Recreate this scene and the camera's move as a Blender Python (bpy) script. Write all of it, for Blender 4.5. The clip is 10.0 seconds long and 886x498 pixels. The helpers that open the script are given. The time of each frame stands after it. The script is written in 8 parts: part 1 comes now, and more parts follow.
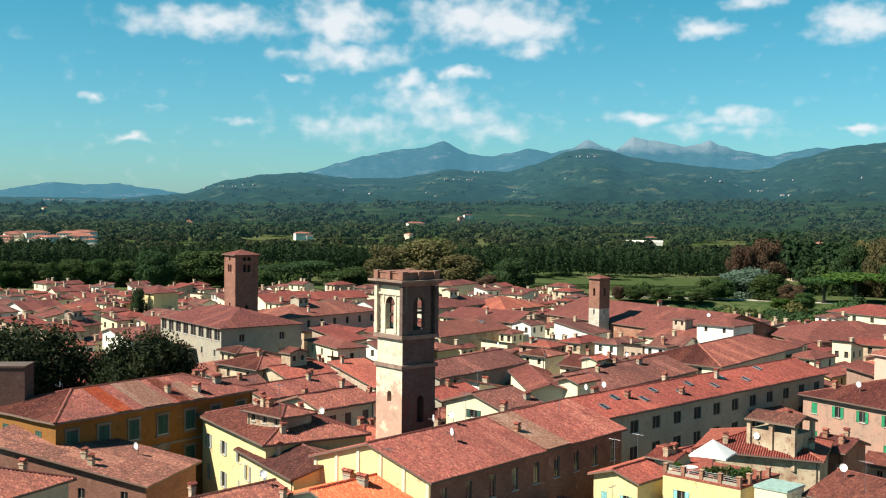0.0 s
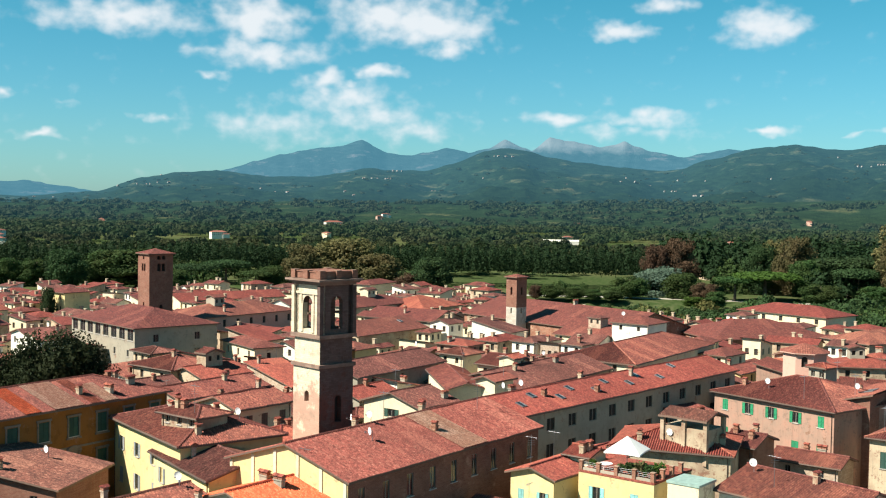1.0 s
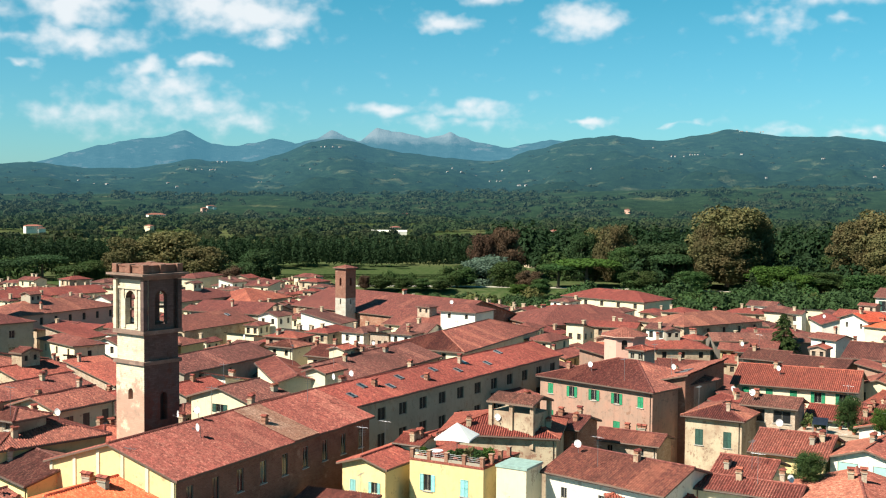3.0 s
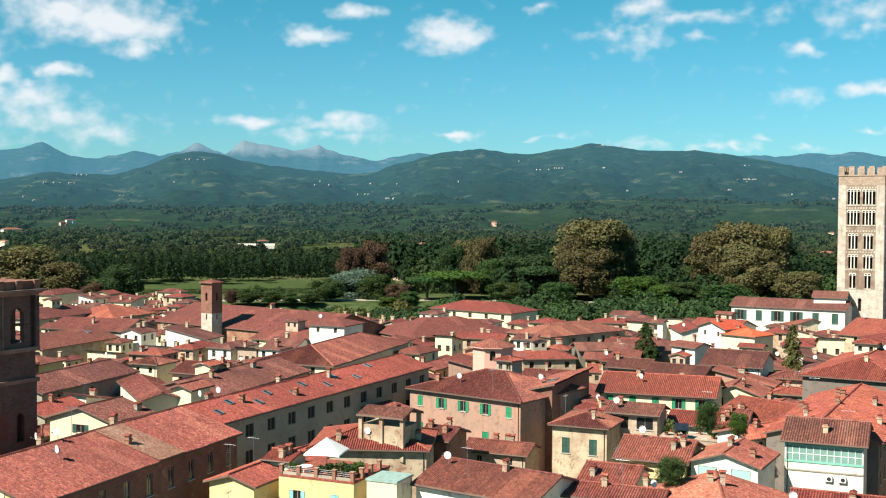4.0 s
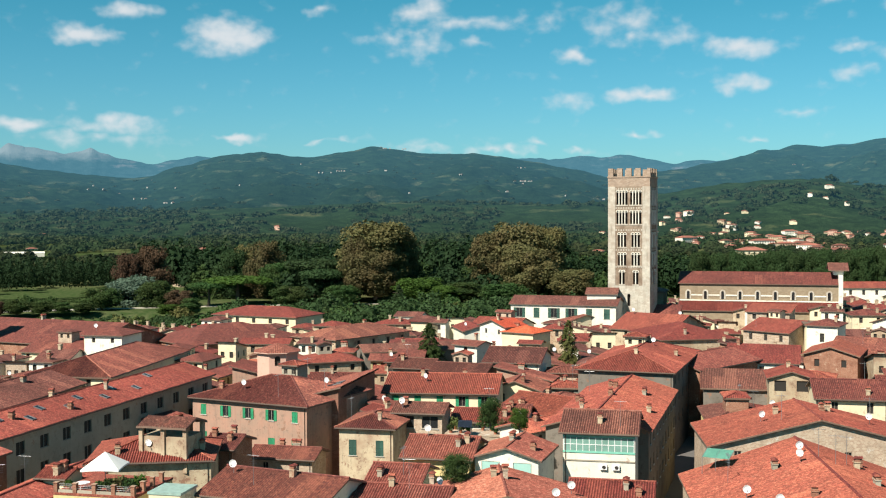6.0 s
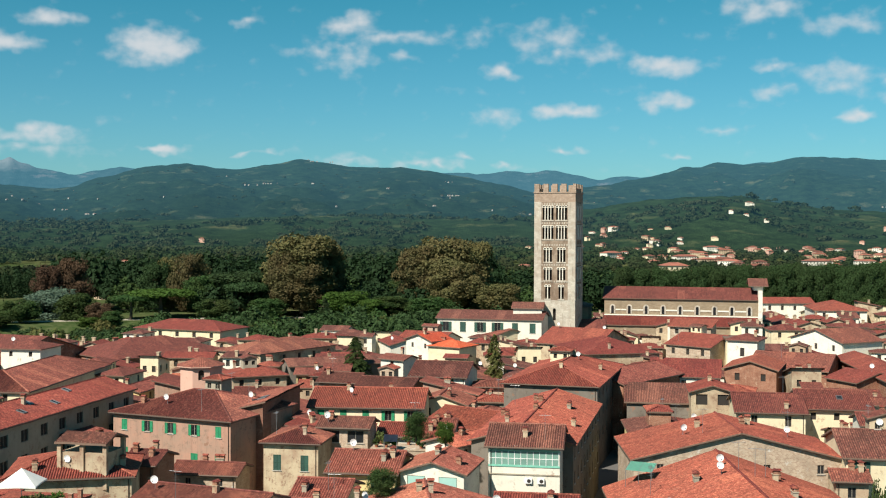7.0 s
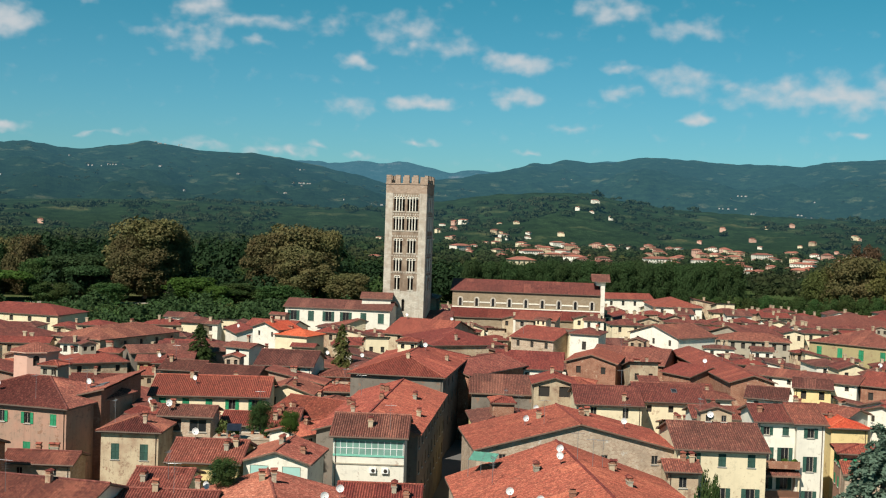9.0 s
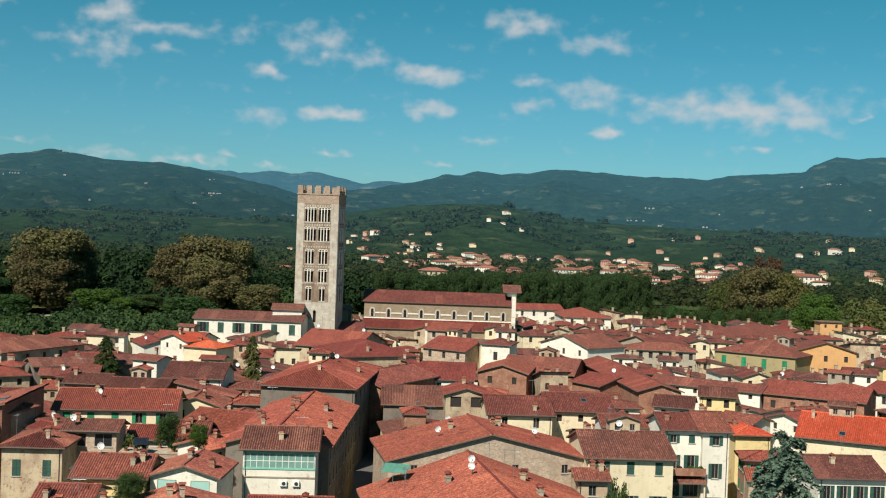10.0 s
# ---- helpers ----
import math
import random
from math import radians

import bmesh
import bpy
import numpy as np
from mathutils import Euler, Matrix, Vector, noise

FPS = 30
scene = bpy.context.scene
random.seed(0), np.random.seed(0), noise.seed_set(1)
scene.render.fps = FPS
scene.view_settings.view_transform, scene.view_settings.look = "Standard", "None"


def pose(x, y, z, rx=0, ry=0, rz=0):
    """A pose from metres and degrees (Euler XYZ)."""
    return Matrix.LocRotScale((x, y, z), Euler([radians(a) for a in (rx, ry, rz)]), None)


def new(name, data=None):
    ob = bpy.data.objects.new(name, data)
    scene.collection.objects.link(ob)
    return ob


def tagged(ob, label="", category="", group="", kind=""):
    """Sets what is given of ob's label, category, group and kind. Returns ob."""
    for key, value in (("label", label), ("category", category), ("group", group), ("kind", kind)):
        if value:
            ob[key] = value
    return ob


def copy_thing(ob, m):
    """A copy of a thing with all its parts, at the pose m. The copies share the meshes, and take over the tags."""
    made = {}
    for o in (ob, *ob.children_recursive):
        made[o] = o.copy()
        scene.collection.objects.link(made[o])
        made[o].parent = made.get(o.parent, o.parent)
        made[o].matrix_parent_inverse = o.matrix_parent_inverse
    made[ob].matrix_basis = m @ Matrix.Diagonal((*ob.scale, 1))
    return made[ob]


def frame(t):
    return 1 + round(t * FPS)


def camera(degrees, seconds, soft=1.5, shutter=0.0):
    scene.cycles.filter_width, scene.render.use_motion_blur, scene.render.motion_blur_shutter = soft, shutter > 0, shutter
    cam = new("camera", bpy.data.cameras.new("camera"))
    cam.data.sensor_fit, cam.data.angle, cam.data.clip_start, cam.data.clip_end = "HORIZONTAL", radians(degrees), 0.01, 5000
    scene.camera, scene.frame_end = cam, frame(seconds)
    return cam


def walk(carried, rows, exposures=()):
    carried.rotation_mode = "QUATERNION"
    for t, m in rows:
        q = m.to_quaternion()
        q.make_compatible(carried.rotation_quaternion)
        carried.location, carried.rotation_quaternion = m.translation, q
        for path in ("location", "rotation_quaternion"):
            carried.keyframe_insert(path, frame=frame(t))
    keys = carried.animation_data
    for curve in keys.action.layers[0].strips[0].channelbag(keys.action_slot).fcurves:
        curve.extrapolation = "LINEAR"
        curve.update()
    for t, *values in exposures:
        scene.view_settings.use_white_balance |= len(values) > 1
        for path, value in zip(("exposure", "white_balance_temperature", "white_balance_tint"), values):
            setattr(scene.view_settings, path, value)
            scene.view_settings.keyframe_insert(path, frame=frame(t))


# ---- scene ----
cam = camera(42.81, 10.0, soft=1.15)
ROWS = (
    (0, 0.000, -2.290, -0.652),
    (0.5, -2.036, -2.431, -0.785),
    (1, -4.145, -2.281, -0.901),
    (1.5, -6.393, -2.381, -0.282),
    (2, -9.214, -2.464, -0.034),
    (2.2, -10.000, -2.520, -0.060),
    (3.3, -14.330, -2.560, -0.500),
    (3.5, -15.601, -2.339, -0.408),
    (4, -19.510, -1.947, -0.324),
    (4.5, -22.561, -1.858, 0.196),
    (5, -25.390, -2.428, 0.409),
    (5.5, -27.738, -1.664, 0.353),
    (5.7, -28.890, -1.770, 0.310),
    (6.8, -33.560, -1.160, 0.050),
    (7, -34.161, -1.088, -0.179),
    (7.5, -35.884, -1.065, -0.947),
    (8, -37.740, -1.186, -0.910),
    (8.5, -40.145, -1.400, -1.783),
    (9, -41.700, -1.453, -1.933),
    (9.5, -43.440, -1.362, -1.773),
    (10, -46.159, -0.747, -2.077),
)
walk(cam, [(t, pose(0, 0, 43.0, 90 + p, r, y)) for t, y, p, r in ROWS],
     exposures=((0.0, 1.04), (3.5, 1.08), (4.7, 1.02), (7.0, 0.64), (8.5, 0.5), (10.0, 0.4)))

# ---- sky, sun, exposure ----
SUN_AZ, SUN_EL = -108.0, 45.0  # degrees: from the first view's axis to the right, and above the horizon
world = bpy.data.worlds.new("sky")
scene.world = world
world.use_nodes = True
wt = world.node_tree
CLOUDS = []


def cloud(az, el, width, height, body):
    """A fair-weather cloud: direction and half size in degrees, and how dense its body is."""
    CLOUDS.append((az, el, width, height, body))


cloud(-11.71, 8.73, 3.61, 0.72, 0.9)
cloud(-5.32, 8.95, 2.06, 1.07, 1)
cloud(-4.74, 7.31, 2.75, 0.72, 0.9)
cloud(-7.56, 7.38, 1.38, 0.45, 0.6)
cloud(0.92, 9.20, 2.41, 1.07, 1)
cloud(3.19, 8.93, 3.09, 1.07, 1)
cloud(4.63, 7.83, 1.03, 0.54, 0.8)
cloud(-1.75, 5.97, 1.03, 0.63, 0.9)
cloud(0.72, 6.53, 1.20, 0.32, 0.9)
cloud(-0.74, 5.14, 2.58, 0.90, 0.7)
cloud(-5.85, 4.07, 2.06, 0.54, 0.6)
cloud(-3.86, 3.82, 2.75, 0.90, 0.6)
cloud(0.41, 4.30, 3.09, 0.81, 0.7)
cloud(2.41, 3.76, 2.58, 0.72, 0.5)
cloud(-7.41, 6.13, 0.69, 0.21, 0.6)
cloud(-10.10, 4.04, 0.86, 0.21, 0.7)
cloud(-17.18, 4.83, 0.60, 0.21, 0.8)
cloud(-15.60, 3.07, 1.03, 0.21, 0.7)
cloud(-14.54, 4.60, 0.69, 0.21, 0.5)
cloud(12.93, 8.75, 1.38, 0.39, 0.9)
cloud(19.73, 8.74, 1.89, 0.81, 1)
cloud(14.91, 9.92, 1.38, 0.36, 0.8)
cloud(10.01, 4.35, 2.23, 0.36, 0.7)
cloud(14.10, 4.41, 2.58, 0.39, 0.8)
cloud(20.23, 3.73, 1.03, 0.21, 0.9)
cloud(12.76, 3.73, 3.44, 0.36, 0.45)
cloud(29.56, 10.07, 1.38, 0.54, 0.8)
cloud(31.80, 9.52, 2.23, 0.45, 0.6)
cloud(29.56, 8.34, 1.38, 0.63, 0.6)
cloud(27.59, 8.74, 1.72, 0.36, 0.5)
cloud(32.08, 8.45, 0.86, 0.27, 0.5)
cloud(35.36, 9.39, 1.38, 0.36, 0.5)
cloud(24.33, 10.07, 0.52, 0.27, 0.5)
cloud(39.61, 9.41, 2.06, 0.90, 0.6)
cloud(39.88, 8.52, 1.03, 0.54, 0.6)
cloud(42.18, 8.74, 1.55, 0.54, 0.5)
cloud(37.17, 7.74, 0.86, 0.36, 0.8)
cloud(36.99, 5.76, 1.38, 0.45, 0.6)
cloud(40.41, 5.84, 1.55, 0.36, 0.8)
cloud(40.55, 4.01, 0.69, 0.18, 0.7)
cloud(35.25, 3.58, 0.69, 0.18, 0.6)
cloud(37.27, 3.26, 0.69, 0.18, 0.6)
cloud(34.16, 3.15, 1.03, 0.21, 0.7)
cloud(32.64, 3.14, 0.86, 0.21, 0.6)
cloud(29.57, 3.38, 1.89, 0.25, 0.6)
cloud(25.60, 3.67, 0.69, 0.18, 0.5)
cloud(24.32, 3.59, 0.69, 0.14, 0.5)
cloud(45.18, 7.98, 1.72, 0.50, 0.9)
cloud(49.80, 10.57, 1.72, 0.72, 0.7)
cloud(53.65, 9.73, 1.72, 0.54, 0.6)
cloud(50.46, 8.03, 0.86, 0.27, 0.5)
cloud(45.10, 6.23, 1.38, 0.45, 0.8)
cloud(50.60, 6.72, 1.12, 0.36, 0.7)
cloud(53.47, 7.12, 1.89, 0.63, 0.6)
cloud(54.10, 5.32, 0.77, 0.25, 0.7)
cloud(48.16, 4.92, 1.03, 0.25, 0.5)
cloud(61.53, 4.63, 0.95, 0.27, 0.8)
cloud(60.65, 6.59, 5.16, 0.81, 0.8)
cloud(63.05, 6.19, 2.75, 0.72, 0.6)
cloud(56.28, 6.81, 2.06, 0.45, 0.5)
cloud(66.27, 6.15, 0.43, 0.21, 0.6)
cloud(40.62, 3.95, 0.52, 0.14, 0.6)
cloud(45.63, 3.58, 0.52, 0.14, 0.5)


def sky_nodes():
    n, ln = wt.nodes, wt.links

    def node(kind, *ins, op=None):
        o = n.new(kind)
        if op:
            o.operation = op
        for i, v in enumerate(ins):
            if v is None:
                continue
            if isinstance(v, bpy.types.NodeSocket):
                ln.new(v, o.inputs[i])
            else:
                o.inputs[i].default_value = v
        return o

    def sums(op, *ins):
        return node("ShaderNodeMath", *ins, op=op).outputs[0]
    bg = n["Background"]
    sky = n.new("ShaderNodeTexSky")
    sky.sky_type, sky.sun_disc = "NISHITA", False
    sky.sun_elevation, sky.sun_rotation = radians(SUN_EL), radians(SUN_AZ)
    sky.air_density, sky.dust_density, sky.ozone_density = 1.0, 0.35, 1.6
    way = n.new("ShaderNodeTexCoord").outputs["Generated"]
    xyz = node("ShaderNodeSeparateXYZ", way)
    az = sums("MULTIPLY", sums("ARCTAN2", xyz.outputs[0], xyz.outputs[1]), 57.29578)
    el = sums("MULTIPLY", sums("ARCSINE", xyz.outputs[2]), 57.29578)
    flat = node("ShaderNodeCombineXYZ", az, sums("MULTIPLY", el, 1.3), 0.0).outputs[0]
    warp = n.new("ShaderNodeTexNoise")
    warp.inputs["Scale"].default_value, warp.inputs["Detail"].default_value = 0.75, 2.5
    ln.new(flat, warp.inputs["Vector"])
    shift = node("ShaderNodeVectorMath", warp.outputs["Color"], (0.5, 0.5, 0.5), op="SUBTRACT").outputs[0]
    shift = node("ShaderNodeVectorMath", shift, (2.6, 1.2, 0.0), op="MULTIPLY").outputs[0]
    spot = node("ShaderNodeVectorMath", node("ShaderNodeCombineXYZ", az, el, 0.0).outputs[0], shift, op="ADD").outputs[0]
    acc = 0.0
    for a, e, w, h, body in CLOUDS:
        q = node("ShaderNodeVectorMath", spot, (1 / w, 1 / h, 0), (-a / w, -e / h, 0), op="MULTIPLY_ADD").outputs[0]
        d = node("ShaderNodeVectorMath", q, op="LENGTH").outputs["Value"]
        v = node("ShaderNodeMath", d, -0.62 * body, body, op="MULTIPLY_ADD").outputs[0]
        acc = sums("MAXIMUM", acc, v)
    puff = n.new("ShaderNodeTexNoise")
    puff.inputs["Scale"].default_value, puff.inputs["Detail"].default_value, puff.inputs["Roughness"].default_value = 0.95, 3.5, 0.45
    ln.new(flat, puff.inputs["Vector"])
    dens = sums("ADD", acc, sums("MULTIPLY", sums("SUBTRACT", puff.outputs["Fac"], 0.5), 1.15))
    cover = n.new("ShaderNodeMapRange")
    cover.interpolation_type = "SMOOTHSTEP"
    for i, v in ((1, 0.08), (2, 0.92), (3, 0.0), (4, 0.86)):
        cover.inputs[i].default_value = v
    ln.new(dens, cover.inputs[0])
    mix = n.new("ShaderNodeMix")
    mix.data_type = "RGBA"
    ln.new(cover.outputs[0], mix.inputs[0])
    tint = n.new("ShaderNodeMix")
    tint.data_type, tint.blend_type = "RGBA", "MULTIPLY"
    tint.inputs[0].default_value = 1.0
    low = n.new("ShaderNodeMapRange")
    for i, v in ((1, 0.0), (2, 13.0), (3, 0.0), (4, 1.0)):
        low.inputs[i].default_value = v
    ln.new(el, low.inputs[0])
    hue = n.new("ShaderNodeMix")
    hue.data_type = "RGBA"
    ln.new(low.outputs[0], hue.inputs[0])
    hue.inputs[6].default_value, hue.inputs[7].default_value = (0.54, 0.965, 1.23, 1), (0.21, 0.98, 0.97, 1)
    ln.new(hue.outputs[2], tint.inputs[7])
    ln.new(sky.outputs[0], tint.inputs[6])
    ln.new(tint.outputs[2], mix.inputs[6])
    mix.inputs[7].default_value = (9.0, 9.2, 9.4, 1)
    ln.new(mix.outputs[2], bg.inputs[0])
    bg.inputs[1].default_value = 0.0505


sky_nodes()
sun = new("sun", bpy.data.lights.new("sun", "SUN"))
sun.data.energy, sun.data.angle, sun.data.color = 5.0, radians(0.5), (1.0, 0.93, 0.82)
sun.matrix_basis = pose(0, 0, 300, 90 - SUN_EL, 0, 180 - SUN_AZ)

# ---- materials ----
def nodes_of(name):
    m = bpy.data.materials.new(name)
    m.use_nodes = True
    t = m.node_tree
    return m, t, t.nodes["Principled BSDF"]


def add(t, kind, ins=(), **props):
    n = t.nodes.new(kind)
    if "operation" in props:
        n.operation = props["operation"]
    if "noise_dimensions" in props:
        n.noise_dimensions = props["noise_dimensions"]
    for k, v in dict(ins).items():
        if isinstance(v, bpy.types.NodeSocket):
            t.links.new(v, n.inputs[k])
        else:
            n.inputs[k].default_value = v
    return n


def mixed(t, fac, a, b, blend="MIX"):
    n = t.nodes.new("ShaderNodeMix")
    n.data_type, n.blend_type = "RGBA", blend
    for i, v in ((0, fac), (6, a), (7, b)):
        if isinstance(v, bpy.types.NodeSocket):
            t.links.new(v, n.inputs[i])
        else:
            n.inputs[i].default_value = v if i == 0 else (*v[:3], 1)
    return n.outputs[2]


def noise_of(t, vec, scale, detail=3, rough=0.55):
    n = add(t, "ShaderNodeTexNoise", {"Scale": scale, "Detail": detail, "Roughness": rough})
    if vec is not None:
        t.links.new(vec, n.inputs["Vector"])
    return n.outputs["Fac"]


def ramp(t, fac, lo, hi, a=0.0, b=1.0):
    return add(t, "ShaderNodeMapRange", {0: fac, 1: lo, 2: hi, 3: a, 4: b}).outputs[0]


def math_of(t, op, a, b=0.0):
    return add(t, "ShaderNodeMath", {0: a, 1: b}, operation=op).outputs[0]


def world_pos(t):
    return add(t, "ShaderNodeNewGeometry").outputs["Position"]


def haze_glow(t, pos, share):
    """Strength of haze put into materials as a blue glow: more, further from town."""
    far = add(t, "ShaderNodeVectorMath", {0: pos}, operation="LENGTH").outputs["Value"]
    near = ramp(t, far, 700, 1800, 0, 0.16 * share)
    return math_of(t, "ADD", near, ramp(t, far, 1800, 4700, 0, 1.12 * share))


def tile_material(name, dark, mid, light):
    """Clay roof tiles: rows up the slope, single tiles of different firing, lichen and replaced patches."""
    m, t, bsdf = nodes_of(name)
    uv = add(t, "ShaderNodeUVMap").outputs["UV"]
    rnd = add(t, "ShaderNodeObjectInfo").outputs["Random"]
    pos = world_pos(t)
    cell = add(t, "ShaderNodeVectorMath", {0: uv, 1: (3.3, 2.6, 1)}, operation="MULTIPLY").outputs[0]
    fl = add(t, "ShaderNodeVectorMath", {0: cell}, operation="FLOOR").outputs[0]
    wn = add(t, "ShaderNodeTexWhiteNoise", {"Vector": fl}, noise_dimensions="2D").outputs["Value"]
    big = noise_of(t, pos, 0.16, 4)
    fine = noise_of(t, pos, 2.6, 5, 0.75)
    soot = noise_of(t, pos, 0.7, 5, 0.7)
    col = mixed(t, ramp(t, wn, 0, 1, 0, 0.8), mid, dark)
    col = mixed(t, ramp(t, wn, 0.86, 0.9, 0, 0.6), col, light)
    col = mixed(t, ramp(t, fine, 0.52, 0.7, 0, 0.45), col, light)
    col = mixed(t, ramp(t, big, 0.45, 0.7, 0, 0.6), col, dark)
    col = mixed(t, ramp(t, soot, 0.52, 0.66, 0, 0.6), col, tuple(v * 0.6 for v in dark))
    spots = noise_of(t, pos, 1.9, 6, 0.8)
    col = mixed(t, ramp(t, spots, 0.62, 0.69, 0, 0.4), col, (0.34, 0.22, 0.15))
    block = add(t, "ShaderNodeVectorMath", {0: add(t, "ShaderNodeVectorMath", {0: uv, 1: (0.45, 0.16, 1)}, operation="MULTIPLY").outputs[0]}, operation="FLOOR").outputs[0]
    shifted = add(t, "ShaderNodeVectorMath", {0: block, 1: add(t, "ShaderNodeCombineXYZ", {0: rnd, 1: rnd, 2: 0.0}).outputs[0]}, operation="ADD").outputs[0]
    redone = add(t, "ShaderNodeTexWhiteNoise", {"Vector": shifted}, noise_dimensions="2D").outputs["Value"]
    col = mixed(t, ramp(t, redone, 0.88, 0.9, 0, 0.45), col, light)
    stretch = add(t, "ShaderNodeVectorMath", {0: uv, 1: (1.6, 0.12, 1)}, operation="MULTIPLY").outputs[0]
    streak = noise_of(t, stretch, 1.0, 3)
    col = mixed(t, ramp(t, streak, 0.55, 0.75, 0, 0.35), col, light)
    runs = noise_of(t, add(t, "ShaderNodeVectorMath", {0: uv, 1: (2.6, 0.22, 1)}, operation="MULTIPLY").outputs[0], 1.0, 4, 0.7)
    col = mixed(t, ramp(t, runs, 0.5, 0.64, 0, 0.6), col, tuple(v * 0.75 for v in dark))
    lich = noise_of(t, pos, 0.6, 5, 0.75)
    col = mixed(t, ramp(t, lich, 0.62, 0.76, 0, 0.5), col, (0.16, 0.125, 0.09))
    wear = noise_of(t, pos, 3.2, 6, 0.8)
    col = mixed(t, ramp(t, wear, 0.53, 0.38, 0, 0.75), col, tuple(v * 0.42 for v in dark))
    col = mixed(t, ramp(t, wear, 0.55, 0.68, 0, 0.62), col, tuple(min(0.7, v * k) for v, k in zip(light, (1.35, 1.55, 1.6))))
    # shade in the troughs between tile rows, painted into the colour
    row_shade = math_of(t, "SINE", math_of(t, "MULTIPLY", add(t, "ShaderNodeSeparateXYZ", {0: cell}).outputs[0], 6.2832))
    col = mixed(t, ramp(t, row_shade, -0.2, -0.9, 0, 0.45), col, tuple(v * 0.5 for v in dark))
    hsv = add(t, "ShaderNodeHueSaturation", {"Color": col, "Hue": ramp(t, rnd, 0, 1, 0.494, 0.506),
                                             "Value": ramp(t, rnd, 0, 1, 0.93, 1.52)})
    t.links.new(hsv.outputs[0], bsdf.inputs["Base Color"])
    bsdf.inputs["Roughness"].default_value = 0.85
    bsdf.inputs["Specular IOR Level"].default_value = 0.2
    step = add(t, "ShaderNodeSeparateXYZ", {0: cell}).outputs[1]
    saw = math_of(t, "FRACT", step)
    row = add(t, "ShaderNodeSeparateXYZ", {0: cell}).outputs[0]
    wave = math_of(t, "SINE", math_of(t, "MULTIPLY", row, 6.2832))
    hgt = math_of(t, "ADD", math_of(t, "MULTIPLY", saw, -0.5), math_of(t, "MULTIPLY", wave, 0.6))
    hgt = math_of(t, "ADD", hgt, math_of(t, "MULTIPLY", wn, 0.6))
    b = add(t, "ShaderNodeBump", {"Height": hgt, "Strength": 0.5, "Distance": 0.06})
    t.links.new(b.outputs[0], bsdf.inputs["Normal"])
    return m


def plaster(name, col, stain=0.35, second=None):
    """Painted plaster on a wall, with rain streaks and flaking."""
    m, t, bsdf = nodes_of(name)
    pos = world_pos(t)
    rnd = add(t, "ShaderNodeObjectInfo").outputs["Random"]
    low = noise_of(t, pos, 0.35, 4, 0.6)
    mid = noise_of(t, pos, 1.7, 5, 0.7)
    st = add(t, "ShaderNodeVectorMath", {0: pos, 1: (2.2, 2.2, 0.18)}, operation="MULTIPLY").outputs[0]
    streak = noise_of(t, st, 1.0, 3)
    worn = second or tuple(c * 0.6 for c in col)
    c = mixed(t, ramp(t, low, 0.42, 0.7, 0, stain), col, worn)
    c = mixed(t, ramp(t, streak, 0.5, 0.75, 0, stain * 0.5), c, tuple(v * 0.7 for v in col))
    c = mixed(t, ramp(t, mid, 0.6, 0.72, 0, stain), c, worn)
    patch = noise_of(t, pos, 0.9, 6, 0.8)
    c = mixed(t, ramp(t, patch, 0.55, 0.6, 0, stain * 0.8), c, tuple(v * 0.75 for v in worn))
    bare = noise_of(t, pos, 0.6, 8, 0.72)  # plaster fallen off the bricks below
    c = mixed(t, ramp(t, bare, 0.6, 0.635, 0, min(0.9, stain * 1.5)), c, (0.27, 0.15, 0.1))
    grime = noise_of(t, add(t, "ShaderNodeVectorMath", {0: pos, 1: (3.5, 3.5, 0.35)}, operation="MULTIPLY").outputs[0], 1.0, 4, 0.65)
    c = mixed(t, ramp(t, grime, 0.56, 0.74, 0, stain * 0.4), c, (0.16, 0.14, 0.11))
    h = add(t, "ShaderNodeHueSaturation", {"Color": c, "Value": ramp(t, rnd, 0, 1, 0.88, 1.06)})
    t.links.new(h.outputs[0], bsdf.inputs["Base Color"])
    bsdf.inputs["Roughness"].default_value = 0.9
    bsdf.inputs["Specular IOR Level"].default_value = 0.15
    b = add(t, "ShaderNodeBump", {"Height": mid, "Strength": 0.25, "Distance": 0.03})
    t.links.new(b.outputs[0], bsdf.inputs["Normal"])
    return m


